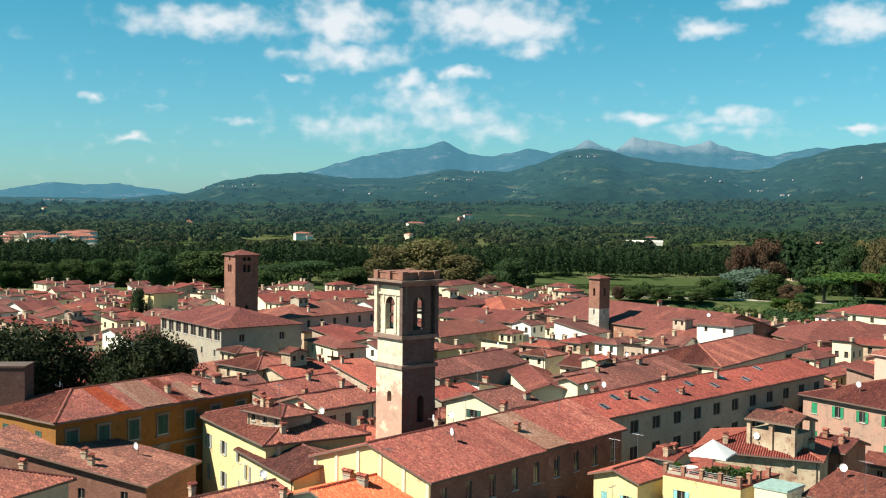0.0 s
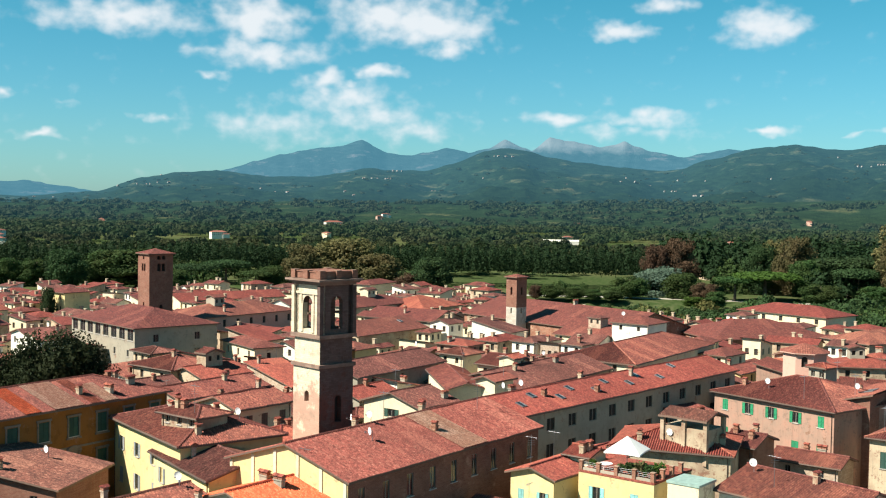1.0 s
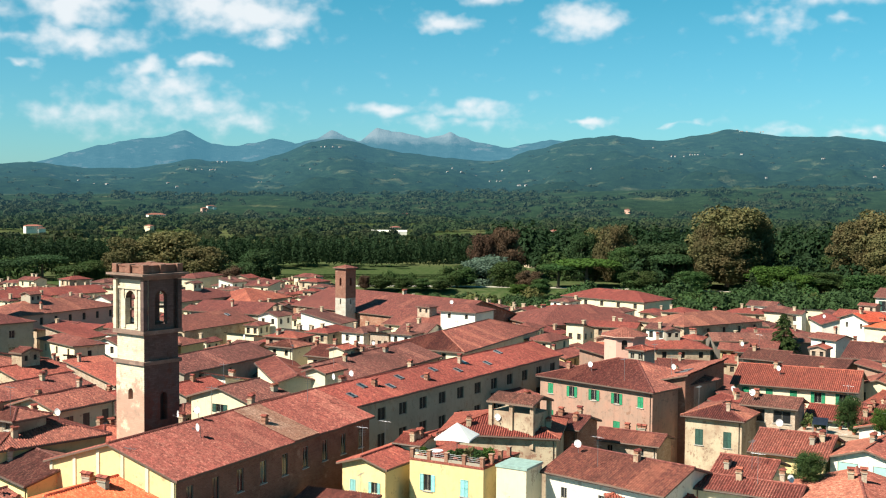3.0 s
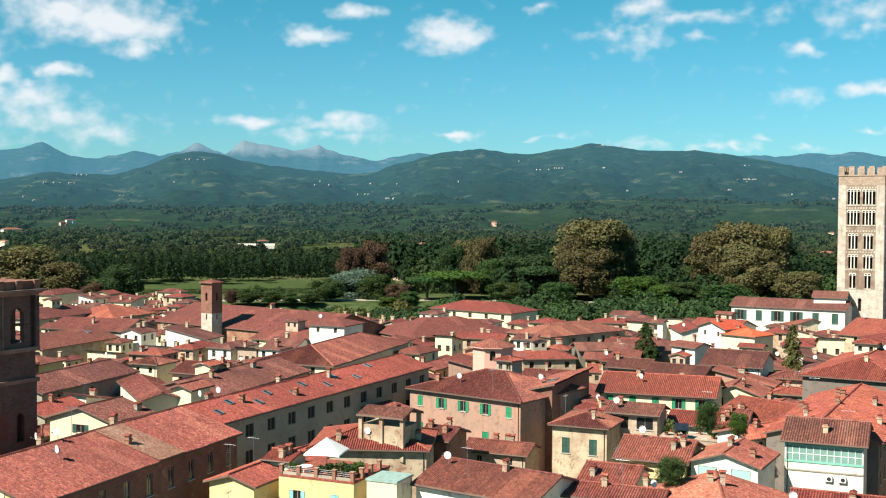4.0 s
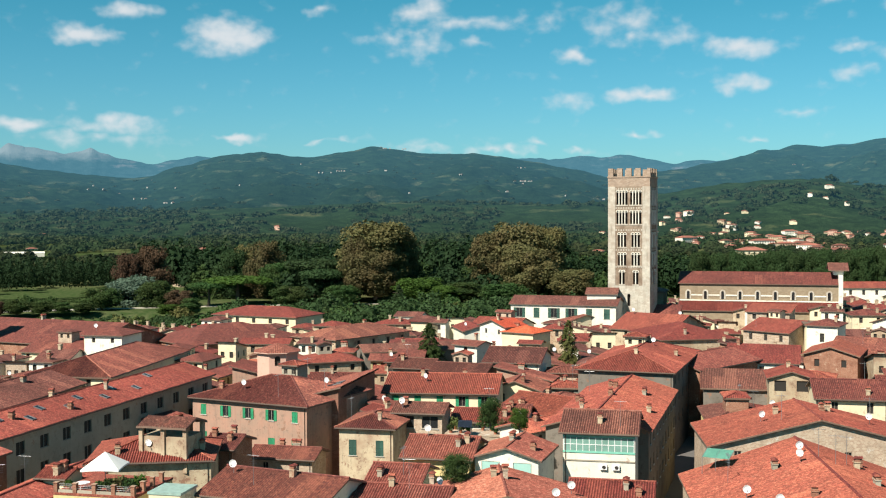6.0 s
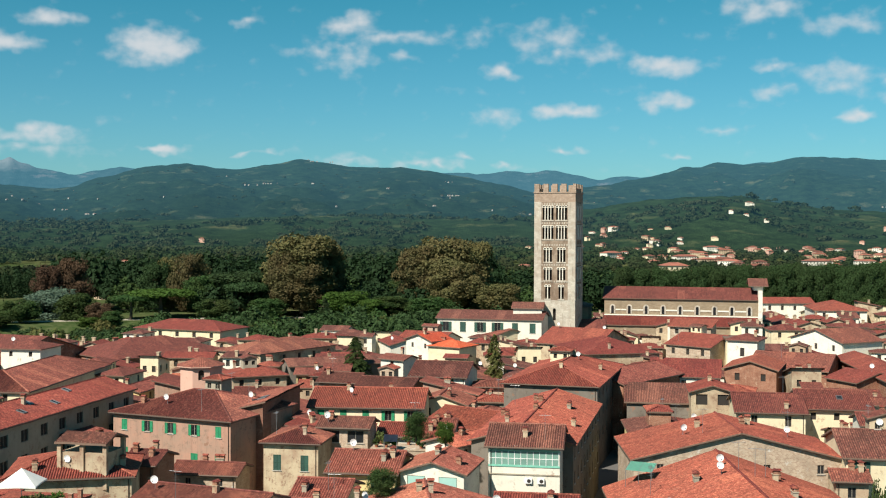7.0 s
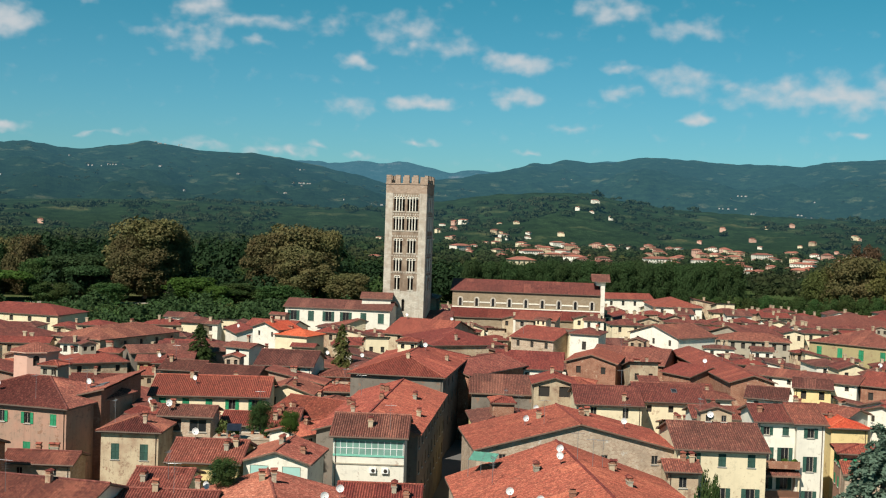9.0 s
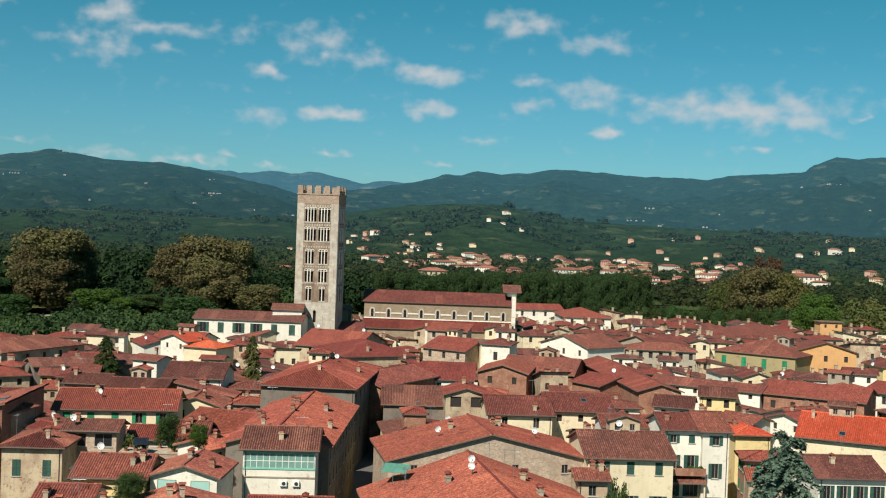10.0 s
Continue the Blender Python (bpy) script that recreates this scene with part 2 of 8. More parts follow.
def masonry(name, a, b, mortar, size=(0.5, 0.16), worn=0.4):
    """Courses of stone or brick on a wall, by height and by the run of the wall."""
    m, t, bsdf = nodes_of(name)
    pos = world_pos(t)
    s = add(t, "ShaderNodeSeparateXYZ", {0: pos})
    run = math_of(t, "ADD", math_of(t, "MULTIPLY", s.outputs[0], 0.72), math_of(t, "MULTIPLY", s.outputs[1], 0.69))
    side = math_of(t, "ADD", math_of(t, "MULTIPLY", s.outputs[0], 0.69), math_of(t, "MULTIPLY", s.outputs[1], -0.72))
    u = math_of(t, "ADD", run, side)
    vec = add(t, "ShaderNodeCombineXYZ", {0: u, 1: s.outputs[2], 2: 0.0}).outputs[0]
    br = add(t, "ShaderNodeTexBrick", {"Vector": vec, "Color1": (*a, 1), "Color2": (*b, 1), "Mortar": (*mortar, 1),
                                       "Scale": 1.0, "Mortar Size": 0.012, "Brick Width": size[0], "Row Height": size[1]})
    low = noise_of(t, pos, 0.45, 5, 0.65)
    mid = noise_of(t, pos, 2.5, 4, 0.7)
    c = mixed(t, ramp(t, low, 0.45, 0.66, 0, worn), br.outputs[0], tuple(v * 0.55 for v in a))
    c = mixed(t, ramp(t, mid, 0.55, 0.75, 0, worn), c, b)
    c = mixed(t, ramp(t, noise_of(t, pos, 0.75, 7, 0.75), 0.58, 0.66, 0, worn), c, tuple(min(0.6, v * 1.7) for v in mortar))
    t.links.new(c, bsdf.inputs["Base Color"])
    bsdf.inputs["Roughness"].default_value = 0.9
    bsdf.inputs["Specular IOR Level"].default_value = 0.15
    bp = add(t, "ShaderNodeBump", {"Height": mid, "Strength": 0.4, "Distance": 0.05})
    t.links.new(bp.outputs[0], bsdf.inputs["Normal"])
    return m


def plain(name, col, rough=0.6, metal=0.0, vary=0.2, scale=2.0):
    m, t, bsdf = nodes_of(name)
    n = noise_of(t, world_pos(t), scale, 4)
    rnd = add(t, "ShaderNodeObjectInfo").outputs["Random"]
    c = mixed(t, ramp(t, n, 0.35, 0.7, 0, 1), col, tuple(v * (1 - vary) for v in col))
    h = add(t, "ShaderNodeHueSaturation", {"Color": c, "Value": ramp(t, rnd, 0, 1, 1 - vary, 1 + vary)})
    t.links.new(h.outputs[0], bsdf.inputs["Base Color"])
    bsdf.inputs["Roughness"].default_value, bsdf.inputs["Metallic"].default_value = rough, metal
    return m


def foliage(name, dark, light, warm=(0.12, 0.1, 0.03), autumn=0.0, scale=0.12, air=None):
    m, t, bsdf = nodes_of(name)
    pos = world_pos(t)
    isl = add(t, "ShaderNodeNewGeometry").outputs["Random Per Island"]
    rnd = add(t, "ShaderNodeObjectInfo").outputs["Random"]
    big = noise_of(t, pos, scale, 3)
    c = mixed(t, ramp(t, isl, 0, 1, 0.25, 0.75), dark, light)
    c = mixed(t, ramp(t, big, 0.4, 0.65, 0, autumn), c, warm)
    h = add(t, "ShaderNodeHueSaturation", {"Color": c, "Hue": ramp(t, rnd, 0, 1, 0.485, 0.515), "Value": ramp(t, rnd, 0, 1, 0.8, 1.2)})
    t.links.new(h.outputs[0], bsdf.inputs["Base Color"])
    bsdf.inputs["Roughness"].default_value = 0.8
    bsdf.inputs["Specular IOR Level"].default_value = 0.15
    if air:  # far groves behind kilometres of air: haze painted in as a blue glow
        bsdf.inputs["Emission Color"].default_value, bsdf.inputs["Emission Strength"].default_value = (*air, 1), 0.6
        t.links.new(haze_glow(t, pos, 1.15), bsdf.inputs["Emission Strength"])
    thin = add(t, "ShaderNodeBsdfTranslucent", {"Color": h.outputs[0]})
    both = add(t, "ShaderNodeMixShader", {0: 0.25, 1: bsdf.outputs[0], 2: thin.outputs[0]})
    t.links.new(both.outputs[0], t.nodes["Material Output"].inputs[0])
    return m


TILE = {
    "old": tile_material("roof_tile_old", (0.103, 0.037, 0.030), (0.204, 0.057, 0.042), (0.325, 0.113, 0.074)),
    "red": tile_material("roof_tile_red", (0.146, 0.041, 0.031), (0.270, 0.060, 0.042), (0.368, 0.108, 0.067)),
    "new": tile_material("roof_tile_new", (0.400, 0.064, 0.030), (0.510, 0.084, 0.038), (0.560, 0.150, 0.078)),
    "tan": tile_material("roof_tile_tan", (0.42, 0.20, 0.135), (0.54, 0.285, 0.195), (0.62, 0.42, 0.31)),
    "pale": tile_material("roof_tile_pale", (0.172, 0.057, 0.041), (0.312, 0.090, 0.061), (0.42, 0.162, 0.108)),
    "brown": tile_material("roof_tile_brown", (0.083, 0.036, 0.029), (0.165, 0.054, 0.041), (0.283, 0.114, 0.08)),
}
WALL = {
    "cream": plaster("plaster_cream", (0.72, 0.62, 0.42), 0.32),
    "yellow": plaster("plaster_yellow", (0.72, 0.57, 0.28), 0.3),
    "ochre": plaster("plaster_ochre", (0.27, 0.12, 0.032), 0.4),
    "pink": plaster("plaster_pink", (0.43, 0.25, 0.18), 1.0, (0.33, 0.235, 0.175)),
    "rose": plaster("plaster_rose", (0.554, 0.344, 0.266), 0.2),
    "white": plaster("plaster_white", (0.74, 0.70, 0.59), 0.32),
    "grey": plaster("plaster_grey", (0.370, 0.328, 0.252), 0.4),
    "stone": plaster("plaster_stone", (0.5, 0.41, 0.28), 0.85, (0.28, 0.165, 0.11)),
    "sooty": plaster("plaster_sooty", (0.2, 0.175, 0.145), 0.6, (0.12, 0.095, 0.075)),
    "olive": plaster("plaster_olive", (0.37, 0.31, 0.16), 0.45, (0.26, 0.2, 0.12)),
    "rubble": masonry("wall_rubble", (0.48, 0.38, 0.28), (0.33, 0.23, 0.165), (0.5, 0.42, 0.32), (0.34, 0.18), 0.6),
    "orange": plaster("plaster_orange", (0.605, 0.344, 0.148), 0.25),
    "brick": masonry("wall_brick", (0.25, 0.10, 0.062), (0.32, 0.15, 0.095), (0.38, 0.28, 0.2), (0.5, 0.14), 0.6),
    "soot_brick": masonry("wall_soot_brick", (0.085, 0.042, 0.033), (0.12, 0.062, 0.048), (0.11, 0.085, 0.07), (0.5, 0.14), 0.4),
    "dark": masonry("wall_dark_brick", (0.19, 0.08, 0.055), (0.25, 0.115, 0.078), (0.25, 0.165, 0.12), (0.5, 0.14), 0.4),
    "marble": masonry("wall_pale_stone", (0.53, 0.49, 0.41), (0.42, 0.38, 0.31), (0.36, 0.31, 0.25), (0.9, 0.4), 0.5),
    "limestone": masonry("wall_limestone", (0.30, 0.24, 0.165), (0.25, 0.19, 0.125), (0.2, 0.155, 0.105), (0.8, 0.35), 0.35),
}
def campanile_stone(name, stone, second, mortar, brick, soot, share):
    """Courses of stone with worn brick in its lower part and sooty weathering."""
    m = masonry(name, stone, second, mortar, (0.7, 0.24), 0.45)
    t = m.node_tree
    bsdf = t.nodes["Principled BSDF"]
    old = bsdf.inputs["Base Color"].links[0].from_socket
    pos = world_pos(t)
    high = add(t, "ShaderNodeSeparateXYZ", {0: pos}).outputs[2]
    worn = math_of(t, "ADD", noise_of(t, pos, 0.4, 5, 0.7), ramp(t, high, 16, 24, 0.12, -0.14))
    c = mixed(t, ramp(t, worn, 0.5, 0.6, 0, 0.75), old, brick)
    c = mixed(t, ramp(t, noise_of(t, pos, 0.8, 6, 0.75), 0.54, 0.68, 0, share), c, soot)
    t.links.new(c, bsdf.inputs["Base Color"])
    return m


def weathered(m, brown, share):
    """Brown and grey weathering in patches and rain streaks over a stone wall."""
    t = m.node_tree
    bsdf = t.nodes["Principled BSDF"]
    old = bsdf.inputs["Base Color"].links[0].from_socket
    pos = world_pos(t)
    st = add(t, "ShaderNodeVectorMath", {0: pos, 1: (0.9, 0.9, 0.16)}, operation="MULTIPLY").outputs[0]
    c = mixed(t, ramp(t, noise_of(t, pos, 0.28, 6, 0.72), 0.47, 0.6, 0, share), old, brown)
    c = mixed(t, ramp(t, noise_of(t, st, 1.0, 5, 0.7), 0.54, 0.66, 0, share * 0.8), c, tuple(v * 0.5 for v in brown))
    t.links.new(c, bsdf.inputs["Base Color"])
    return m


WALL["tower"] = weathered(masonry("wall_tower_stone", (0.33, 0.26, 0.195), (0.26, 0.2, 0.145), (0.2, 0.15, 0.11), (0.8, 0.35), 0.45), (0.17, 0.115, 0.08), 0.75)
weathered(WALL["marble"], (0.33, 0.26, 0.2), 0.55)
WALL["crown"] = masonry("wall_tower_crown", (0.3, 0.22, 0.16), (0.4, 0.31, 0.24), (0.24, 0.18, 0.13), (0.6, 0.3), 0.5)
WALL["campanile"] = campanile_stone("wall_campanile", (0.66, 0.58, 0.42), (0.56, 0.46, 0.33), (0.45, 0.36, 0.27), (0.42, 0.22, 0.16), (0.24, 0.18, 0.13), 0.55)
# sooty brick of the faces away from the sun, shade added in its colour
WALL["sooty shaded brick"] = campanile_stone("wall_sooty_shaded_brick", (0.145, 0.103, 0.088), (0.112, 0.072, 0.06), (0.105, 0.066, 0.055), (0.15, 0.06, 0.043), (0.045, 0.037, 0.034), 0.6)
WALL["cornice"] = masonry("wall_cornice", (0.2, 0.13, 0.1), (0.3, 0.2, 0.15), (0.2, 0.15, 0.12), (1.2, 0.3), 0.5)
PAINT = {
    "green": plain("shutter_green", (0.012, 0.21, 0.09), 0.8),
    "dark green": plain("shutter_dark_green", (0.02, 0.07, 0.05), 0.8),
    "brown": plain("shutter_brown", (0.13, 0.06, 0.035), 0.55),
    "grey": plain("shutter_grey", (0.28, 0.3, 0.3), 0.55),
    "turquoise": plain("shutter_turquoise", (0.25, 0.55, 0.52), 0.55),
}
GLASS = plain("window_glass", (0.02, 0.022, 0.024), 0.12, 0, 0.3)
FRAME = plain("window_frame_paint", (0.30, 0.27, 0.22), 0.6)
SILL = plain("sill_stone", (0.45, 0.42, 0.37), 0.8)
SOFFIT = plain("eave_wood", (0.16, 0.1, 0.07), 0.85)
PIPE = plain("gutter_copper", (0.1, 0.07, 0.055), 0.5, 0.4)
METAL = plain("dull_metal", (0.32, 0.32, 0.32), 0.45, 0.7)
DISH = plain("dish_white", (0.75, 0.75, 0.73), 0.4, 0, 0.1)
CANVAS = plain("canvas_white", (0.78, 0.76, 0.7), 0.8, 0, 0.08)
BARK = plain("bark", (0.11, 0.085, 0.06), 0.9)
COPPER = plain("green_sheet", (0.3, 0.42, 0.36), 0.5, 0, 0.3)
# near-black, painted for the unlit insides of windows and openings
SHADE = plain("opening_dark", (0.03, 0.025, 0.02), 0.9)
BRONZE = plain("bell_bronze", (0.1, 0.13, 0.09), 0.45, 0.6)
LEAF = {
    # hazy and wood carry the distance haze as a blue glow
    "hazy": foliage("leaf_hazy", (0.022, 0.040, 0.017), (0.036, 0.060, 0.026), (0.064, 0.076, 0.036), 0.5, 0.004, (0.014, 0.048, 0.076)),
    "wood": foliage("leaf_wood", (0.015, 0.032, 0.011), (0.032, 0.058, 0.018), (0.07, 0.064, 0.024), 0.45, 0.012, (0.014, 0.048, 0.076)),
    "row": foliage("leaf_row", (0.012, 0.028, 0.010), (0.021, 0.044, 0.015)),
    "dark": foliage("leaf_dark", (0.022, 0.042, 0.016), (0.041, 0.072, 0.024)),
    "plane": foliage("leaf_plane", (0.078, 0.077, 0.030), (0.128, 0.118, 0.047), (0.138, 0.098, 0.044), 0.55),
    "yew": foliage("leaf_yew", (0.014, 0.022, 0.009), (0.034, 0.042, 0.015)),
    "bright": foliage("leaf_bright", (0.04, 0.082, 0.014), (0.075, 0.145, 0.026)),
    "rust": foliage("leaf_rust", (0.07, 0.045, 0.026), (0.115, 0.07, 0.04)),
    "blue": foliage("leaf_blue_cedar", (0.07, 0.112, 0.075), (0.135, 0.19, 0.135)),
    "olive": foliage("leaf_olive", (0.06, 0.085, 0.024), (0.11, 0.13, 0.04), (0.15, 0.115, 0.04), 0.6, 0.03),
    "lime": foliage("leaf_lime", (0.024, 0.046, 0.016), (0.046, 0.080, 0.026)),
    "mid": foliage("leaf_mid", (0.026, 0.054, 0.016), (0.050, 0.092, 0.025), (0.105, 0.104, 0.032), 0.25),
}

# ---- builders ----
def mesh_of(name, bm, mats):
    me = bpy.data.meshes.new(name)
    bm.to_mesh(me)
    bm.free()
    for m in mats if isinstance(mats, (list, tuple)) else [mats]:
        me.materials.append(m)
    return me


def part(name, bm, mats, parent=None, label="", m=None):
    """One mesh object under a thing or under a part. bm: a bmesh, or mesh data that is shared."""
    me = mesh_of(name, bm, mats) if isinstance(bm, bmesh.types.BMesh) else bm
    ob = new(name, me)
    if parent is not None:
        ob.parent = parent
    if m is not None:
        ob.matrix_basis = m
    return tagged(ob, label)


def quad(bm, *pts, mat=0):
    try:
        f = bm.faces.new([bm.verts.new(p) for p in pts])
    except ValueError:
        return None
    f.material_index = mat
    return f


def box(bm, x0, x1, y0, y1, z0, z1, mat=0):
    v = [bm.verts.new((x, y, z)) for x in (x0, x1) for y in (y0, y1) for z in (z0, z1)]
    for i in ((0, 1, 3, 2), (4, 6, 7, 5), (0, 4, 5, 1), (2, 3, 7, 6), (0, 2, 6, 4), (1, 5, 7, 3)):
        bm.faces.new([v[k] for k in i]).material_index = mat


def tube(bm, p, q, r0, r1, n=8, mat=0, cap=True):
    p, q = Vector(p), Vector(q)
    z = (q - p).normalized()
    x = z.orthogonal().normalized()
    y = z.cross(x)
    ring = [[bm.verts.new(c + (x * math.cos(a) + y * math.sin(a)) * r) for a in [k * 2 * math.pi / n for k in range(n)]]
            for c, r in ((p, r0), (q, r1))]
    for k in range(n):
        bm.faces.new((ring[0][k], ring[0][(k + 1) % n], ring[1][(k + 1) % n], ring[1][k])).material_index = mat
    if cap:
        bm.faces.new(ring[1]).material_index = mat
        bm.faces.new(ring[0][::-1]).material_index = mat


def sheet(bm, p0, e, out, length, z0, z1, holes, depth=0.22, mat=0, back=1, arch=False):
    """An upright wall face from p0 along e with oblong holes (u0, u1, v0, v1), each with its reveals and a back painted
    dark for the unlit inside.
    """
    p0, e, out = Vector((*p0, 0)), Vector((*e, 0)), Vector((*out, 0))
    holes = [h for h in holes if h[0] > 0.1 and h[1] < length - 0.1 and h[2] > z0 + 0.1 and h[3] < z1 - 0.1]
    us = sorted({0.0, length, *(h[0] for h in holes), *(h[1] for h in holes)})
    vs = sorted({z0, z1, *(h[2] for h in holes), *(h[3] for h in holes)})

    def at(u, v, d=0.0):
        return p0 + e * u - out * d + Vector((0, 0, v))
    for a, b in zip(us, us[1:]):
        for c, d in zip(vs, vs[1:]):
            if b - a < 1e-4 or d - c < 1e-4:
                continue
            if any(h[0] - 1e-4 <= a and b <= h[1] + 1e-4 and h[2] - 1e-4 <= c and d <= h[3] + 1e-4 for h in holes):
                continue
            quad(bm, at(a, c), at(b, c), at(b, d), at(a, d), mat=mat)
    for a, b, c, d in holes:
        quad(bm, at(a, c), at(b, c), at(b, c, depth), at(a, c, depth), mat=mat)
        quad(bm, at(a, d), at(b, d), at(b, d, depth), at(a, d, depth), mat=mat)
        quad(bm, at(a, c), at(a, d), at(a, d, depth), at(a, c, depth), mat=mat)
        quad(bm, at(b, c), at(b, d), at(b, d, depth), at(b, c, depth), mat=mat)
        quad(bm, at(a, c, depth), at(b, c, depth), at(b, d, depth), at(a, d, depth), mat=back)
        if arch:  # round head: the corners over the arch
            r, mid = (b - a) / 2, (a + b) / 2
            for s in (-1, 1):
                arc = [at(mid + s * r * math.cos(k * math.pi / 8), d - r + r * math.sin(k * math.pi / 8), 0.02) for k in range(5)]
                for p, q in zip(arc, arc[1:]):
                    quad(bm, at(mid + s * r, d, 0.02), p, q, mat=mat)


def slope(p0, e, s, length, run, tan, z0, fine, thick=0.2):
    """One roof plane as a slab. p0: its eave's start, e: along the eave, s: up the slope in plan, run(u): how far up it goes at u.
    fine: the width of a tile row, or 0 for a smooth sheet."""
    bm = bmesh.new()
    uvl = bm.loops.layers.uv.new("UVMap")
    p0, e, s = Vector((*p0, 0)), Vector((*e, 0)), Vector((*s, 0))
    n = max(2, int(length / fine) * 4) if fine else 24
    k1 = math.sqrt(1 + tan * tan)

    def at(u, r, dz):
        v = p0 + e * u + s * r
        sag = 0.07 * noise.noise(Vector((v.x * 0.35, v.y * 0.35, z0 * 3.1))) if fine else 0.0
        return bm.verts.new(v + Vector((0, 0, z0 + r * tan + dz + sag)))
    cols = []
    for i in range(n + 1):
        u = length * i / n
        r = max(run(u), 0.02)
        dz = (0.0, 0.075, 0.13, 0.075)[i % 4] if fine else 0.0
        cols.append((u, r * k1, at(u, 0, dz), at(u, r, dz), at(u, r, -thick), at(u, 0, -thick)))
    for (u, r, a, b, c, d), (u2, r2, a2, b2, c2, d2) in zip(cols, cols[1:]):
        f = bm.faces.new((a, a2, b2, b))
        for lp, w in zip(f.loops, ((u, 0), (u2, 0), (u2, r2), (u, r))):
            lp[uvl].uv = w
        bm.faces.new((d, c, c2, d2)).material_index = 1
        bm.faces.new((a, d, d2, a2)).material_index = 1
    for c in (cols[0], cols[-1]):
        bm.faces.new(c[2:]).material_index = 1
    return bm


def roof_planes(kind, L, D, eave, tan, fine, over=0.45):
    """The roof planes of an oblong L along x by D along y, and the lines of its ridge and hips."""
    a, b = L / 2 + over, D / 2 + over
    z0 = eave - over * tan
    out, caps = [], []
    if kind == "x":
        out = [slope((-a, -b), (1, 0), (0, 1), 2 * a, lambda u: b, tan, z0, fine),
               slope((a, b), (-1, 0), (0, -1), 2 * a, lambda u: b, tan, z0, fine)]
        caps = [((-a, 0, z0 + b * tan), (a, 0, z0 + b * tan))]
    elif kind == "y":
        out = [slope((-a, b), (0, -1), (1, 0), 2 * b, lambda u: a, tan, z0, fine),
               slope((a, -b), (0, 1), (-1, 0), 2 * b, lambda u: a, tan, z0, fine)]
        caps = [((0, -b, z0 + a * tan), (0, b, z0 + a * tan))]
    elif kind == "hip":
        r = min(a, b)
        for sgn in (-1, 1):
            out.append(slope((sgn * a, sgn * b), (-sgn, 0), (0, -sgn), 2 * a, lambda u: min(u, 2 * a - u, r), tan, z0, fine))
            out.append(slope((sgn * a, -sgn * b), (0, sgn), (-sgn, 0), 2 * b, lambda u: min(u, 2 * b - u, r), tan, z0, fine))
        top, ex, ey = z0 + r * tan, a - r, b - r
        caps = [((-ex, -ey, top), (ex, ey, top))]
        caps += [((sx * a, sy * b, z0), (sx * ex, sy * ey, top)) for sx in (-1, 1) for sy in (-1, 1)]
    elif kind == "shed":
        out = [slope((-a, -b), (1, 0), (0, 1), 2 * a, lambda u: 2 * b, tan, z0, fine)]
    elif kind == "shedl":  # rises towards -x
        out = [slope((a, -b), (0, 1), (-1, 0), 2 * b, lambda u: 2 * a, tan, z0, fine)]
    elif kind == "shedr":
        out = [slope((-a, b), (0, -1), (1, 0), 2 * b, lambda u: 2 * a, tan, z0, fine)]
    else:  # a flat roof with its slab
        bm = bmesh.new()
        box(bm, -a, a, -b, b, eave, eave + 0.25, 1)
        out = [bm]
    return out, caps


def roof_height(kind, L, D, eave, tan, x, y):
    a, b = L / 2, D / 2
    run = {"x": b - abs(y), "y": a - abs(x), "hip": min(a - abs(x), b - abs(y)), "shed": b + y, "shedl": a - x, "shedr": a + x}.get(kind, 0)
    return eave + run * tan + (0.25 if kind == "flat" else 0)


def walls_mesh(kind, L, D, base, eave, tan, holes):
    bm = bmesh.new()
    a, b = L / 2, D / 2
    faces = {"front": ((-a, -b), (1, 0), (0, -1), L), "right": ((a, -b), (0, 1), (1, 0), D),
             "back": ((a, b), (-1, 0), (0, 1), L), "left": ((-a, b), (0, -1), (-1, 0), D)}
    tops = {k: eave for k in faces}
    if kind == "shed":
        tops["back"] = eave + D * tan
    if kind == "shedl":
        tops["left"] = eave + L * tan
    if kind == "shedr":
        tops["right"] = eave + L * tan
    for k, (p, e, o, ln) in faces.items():
        sheet(bm, p, e, o, ln, base, tops[k], holes.get(k, []))
    e = eave - 0.02
    if kind == "x":
        for x in (-a, a):
            quad(bm, (x, -b, e), (x, b, e), (x, 0, e + b * tan))
    elif kind == "y":
        for y in (-b, b):
            quad(bm, (-a, y, e), (a, y, e), (0, y, e + a * tan))
    elif kind == "shed":
        for x in (-a, a):
            quad(bm, (x, -b, e), (x, b, e), (x, b, e + D * tan))
    elif kind == "shedl":
        for y in (-b, b):
            quad(bm, (a, y, e), (-a, y, e), (-a, y, e + L * tan))
    elif kind == "shedr":
        for y in (-b, b):
            quad(bm, (-a, y, e), (a, y, e), (a, y, e + L * tan))
    return bm


WINDOWS = {}


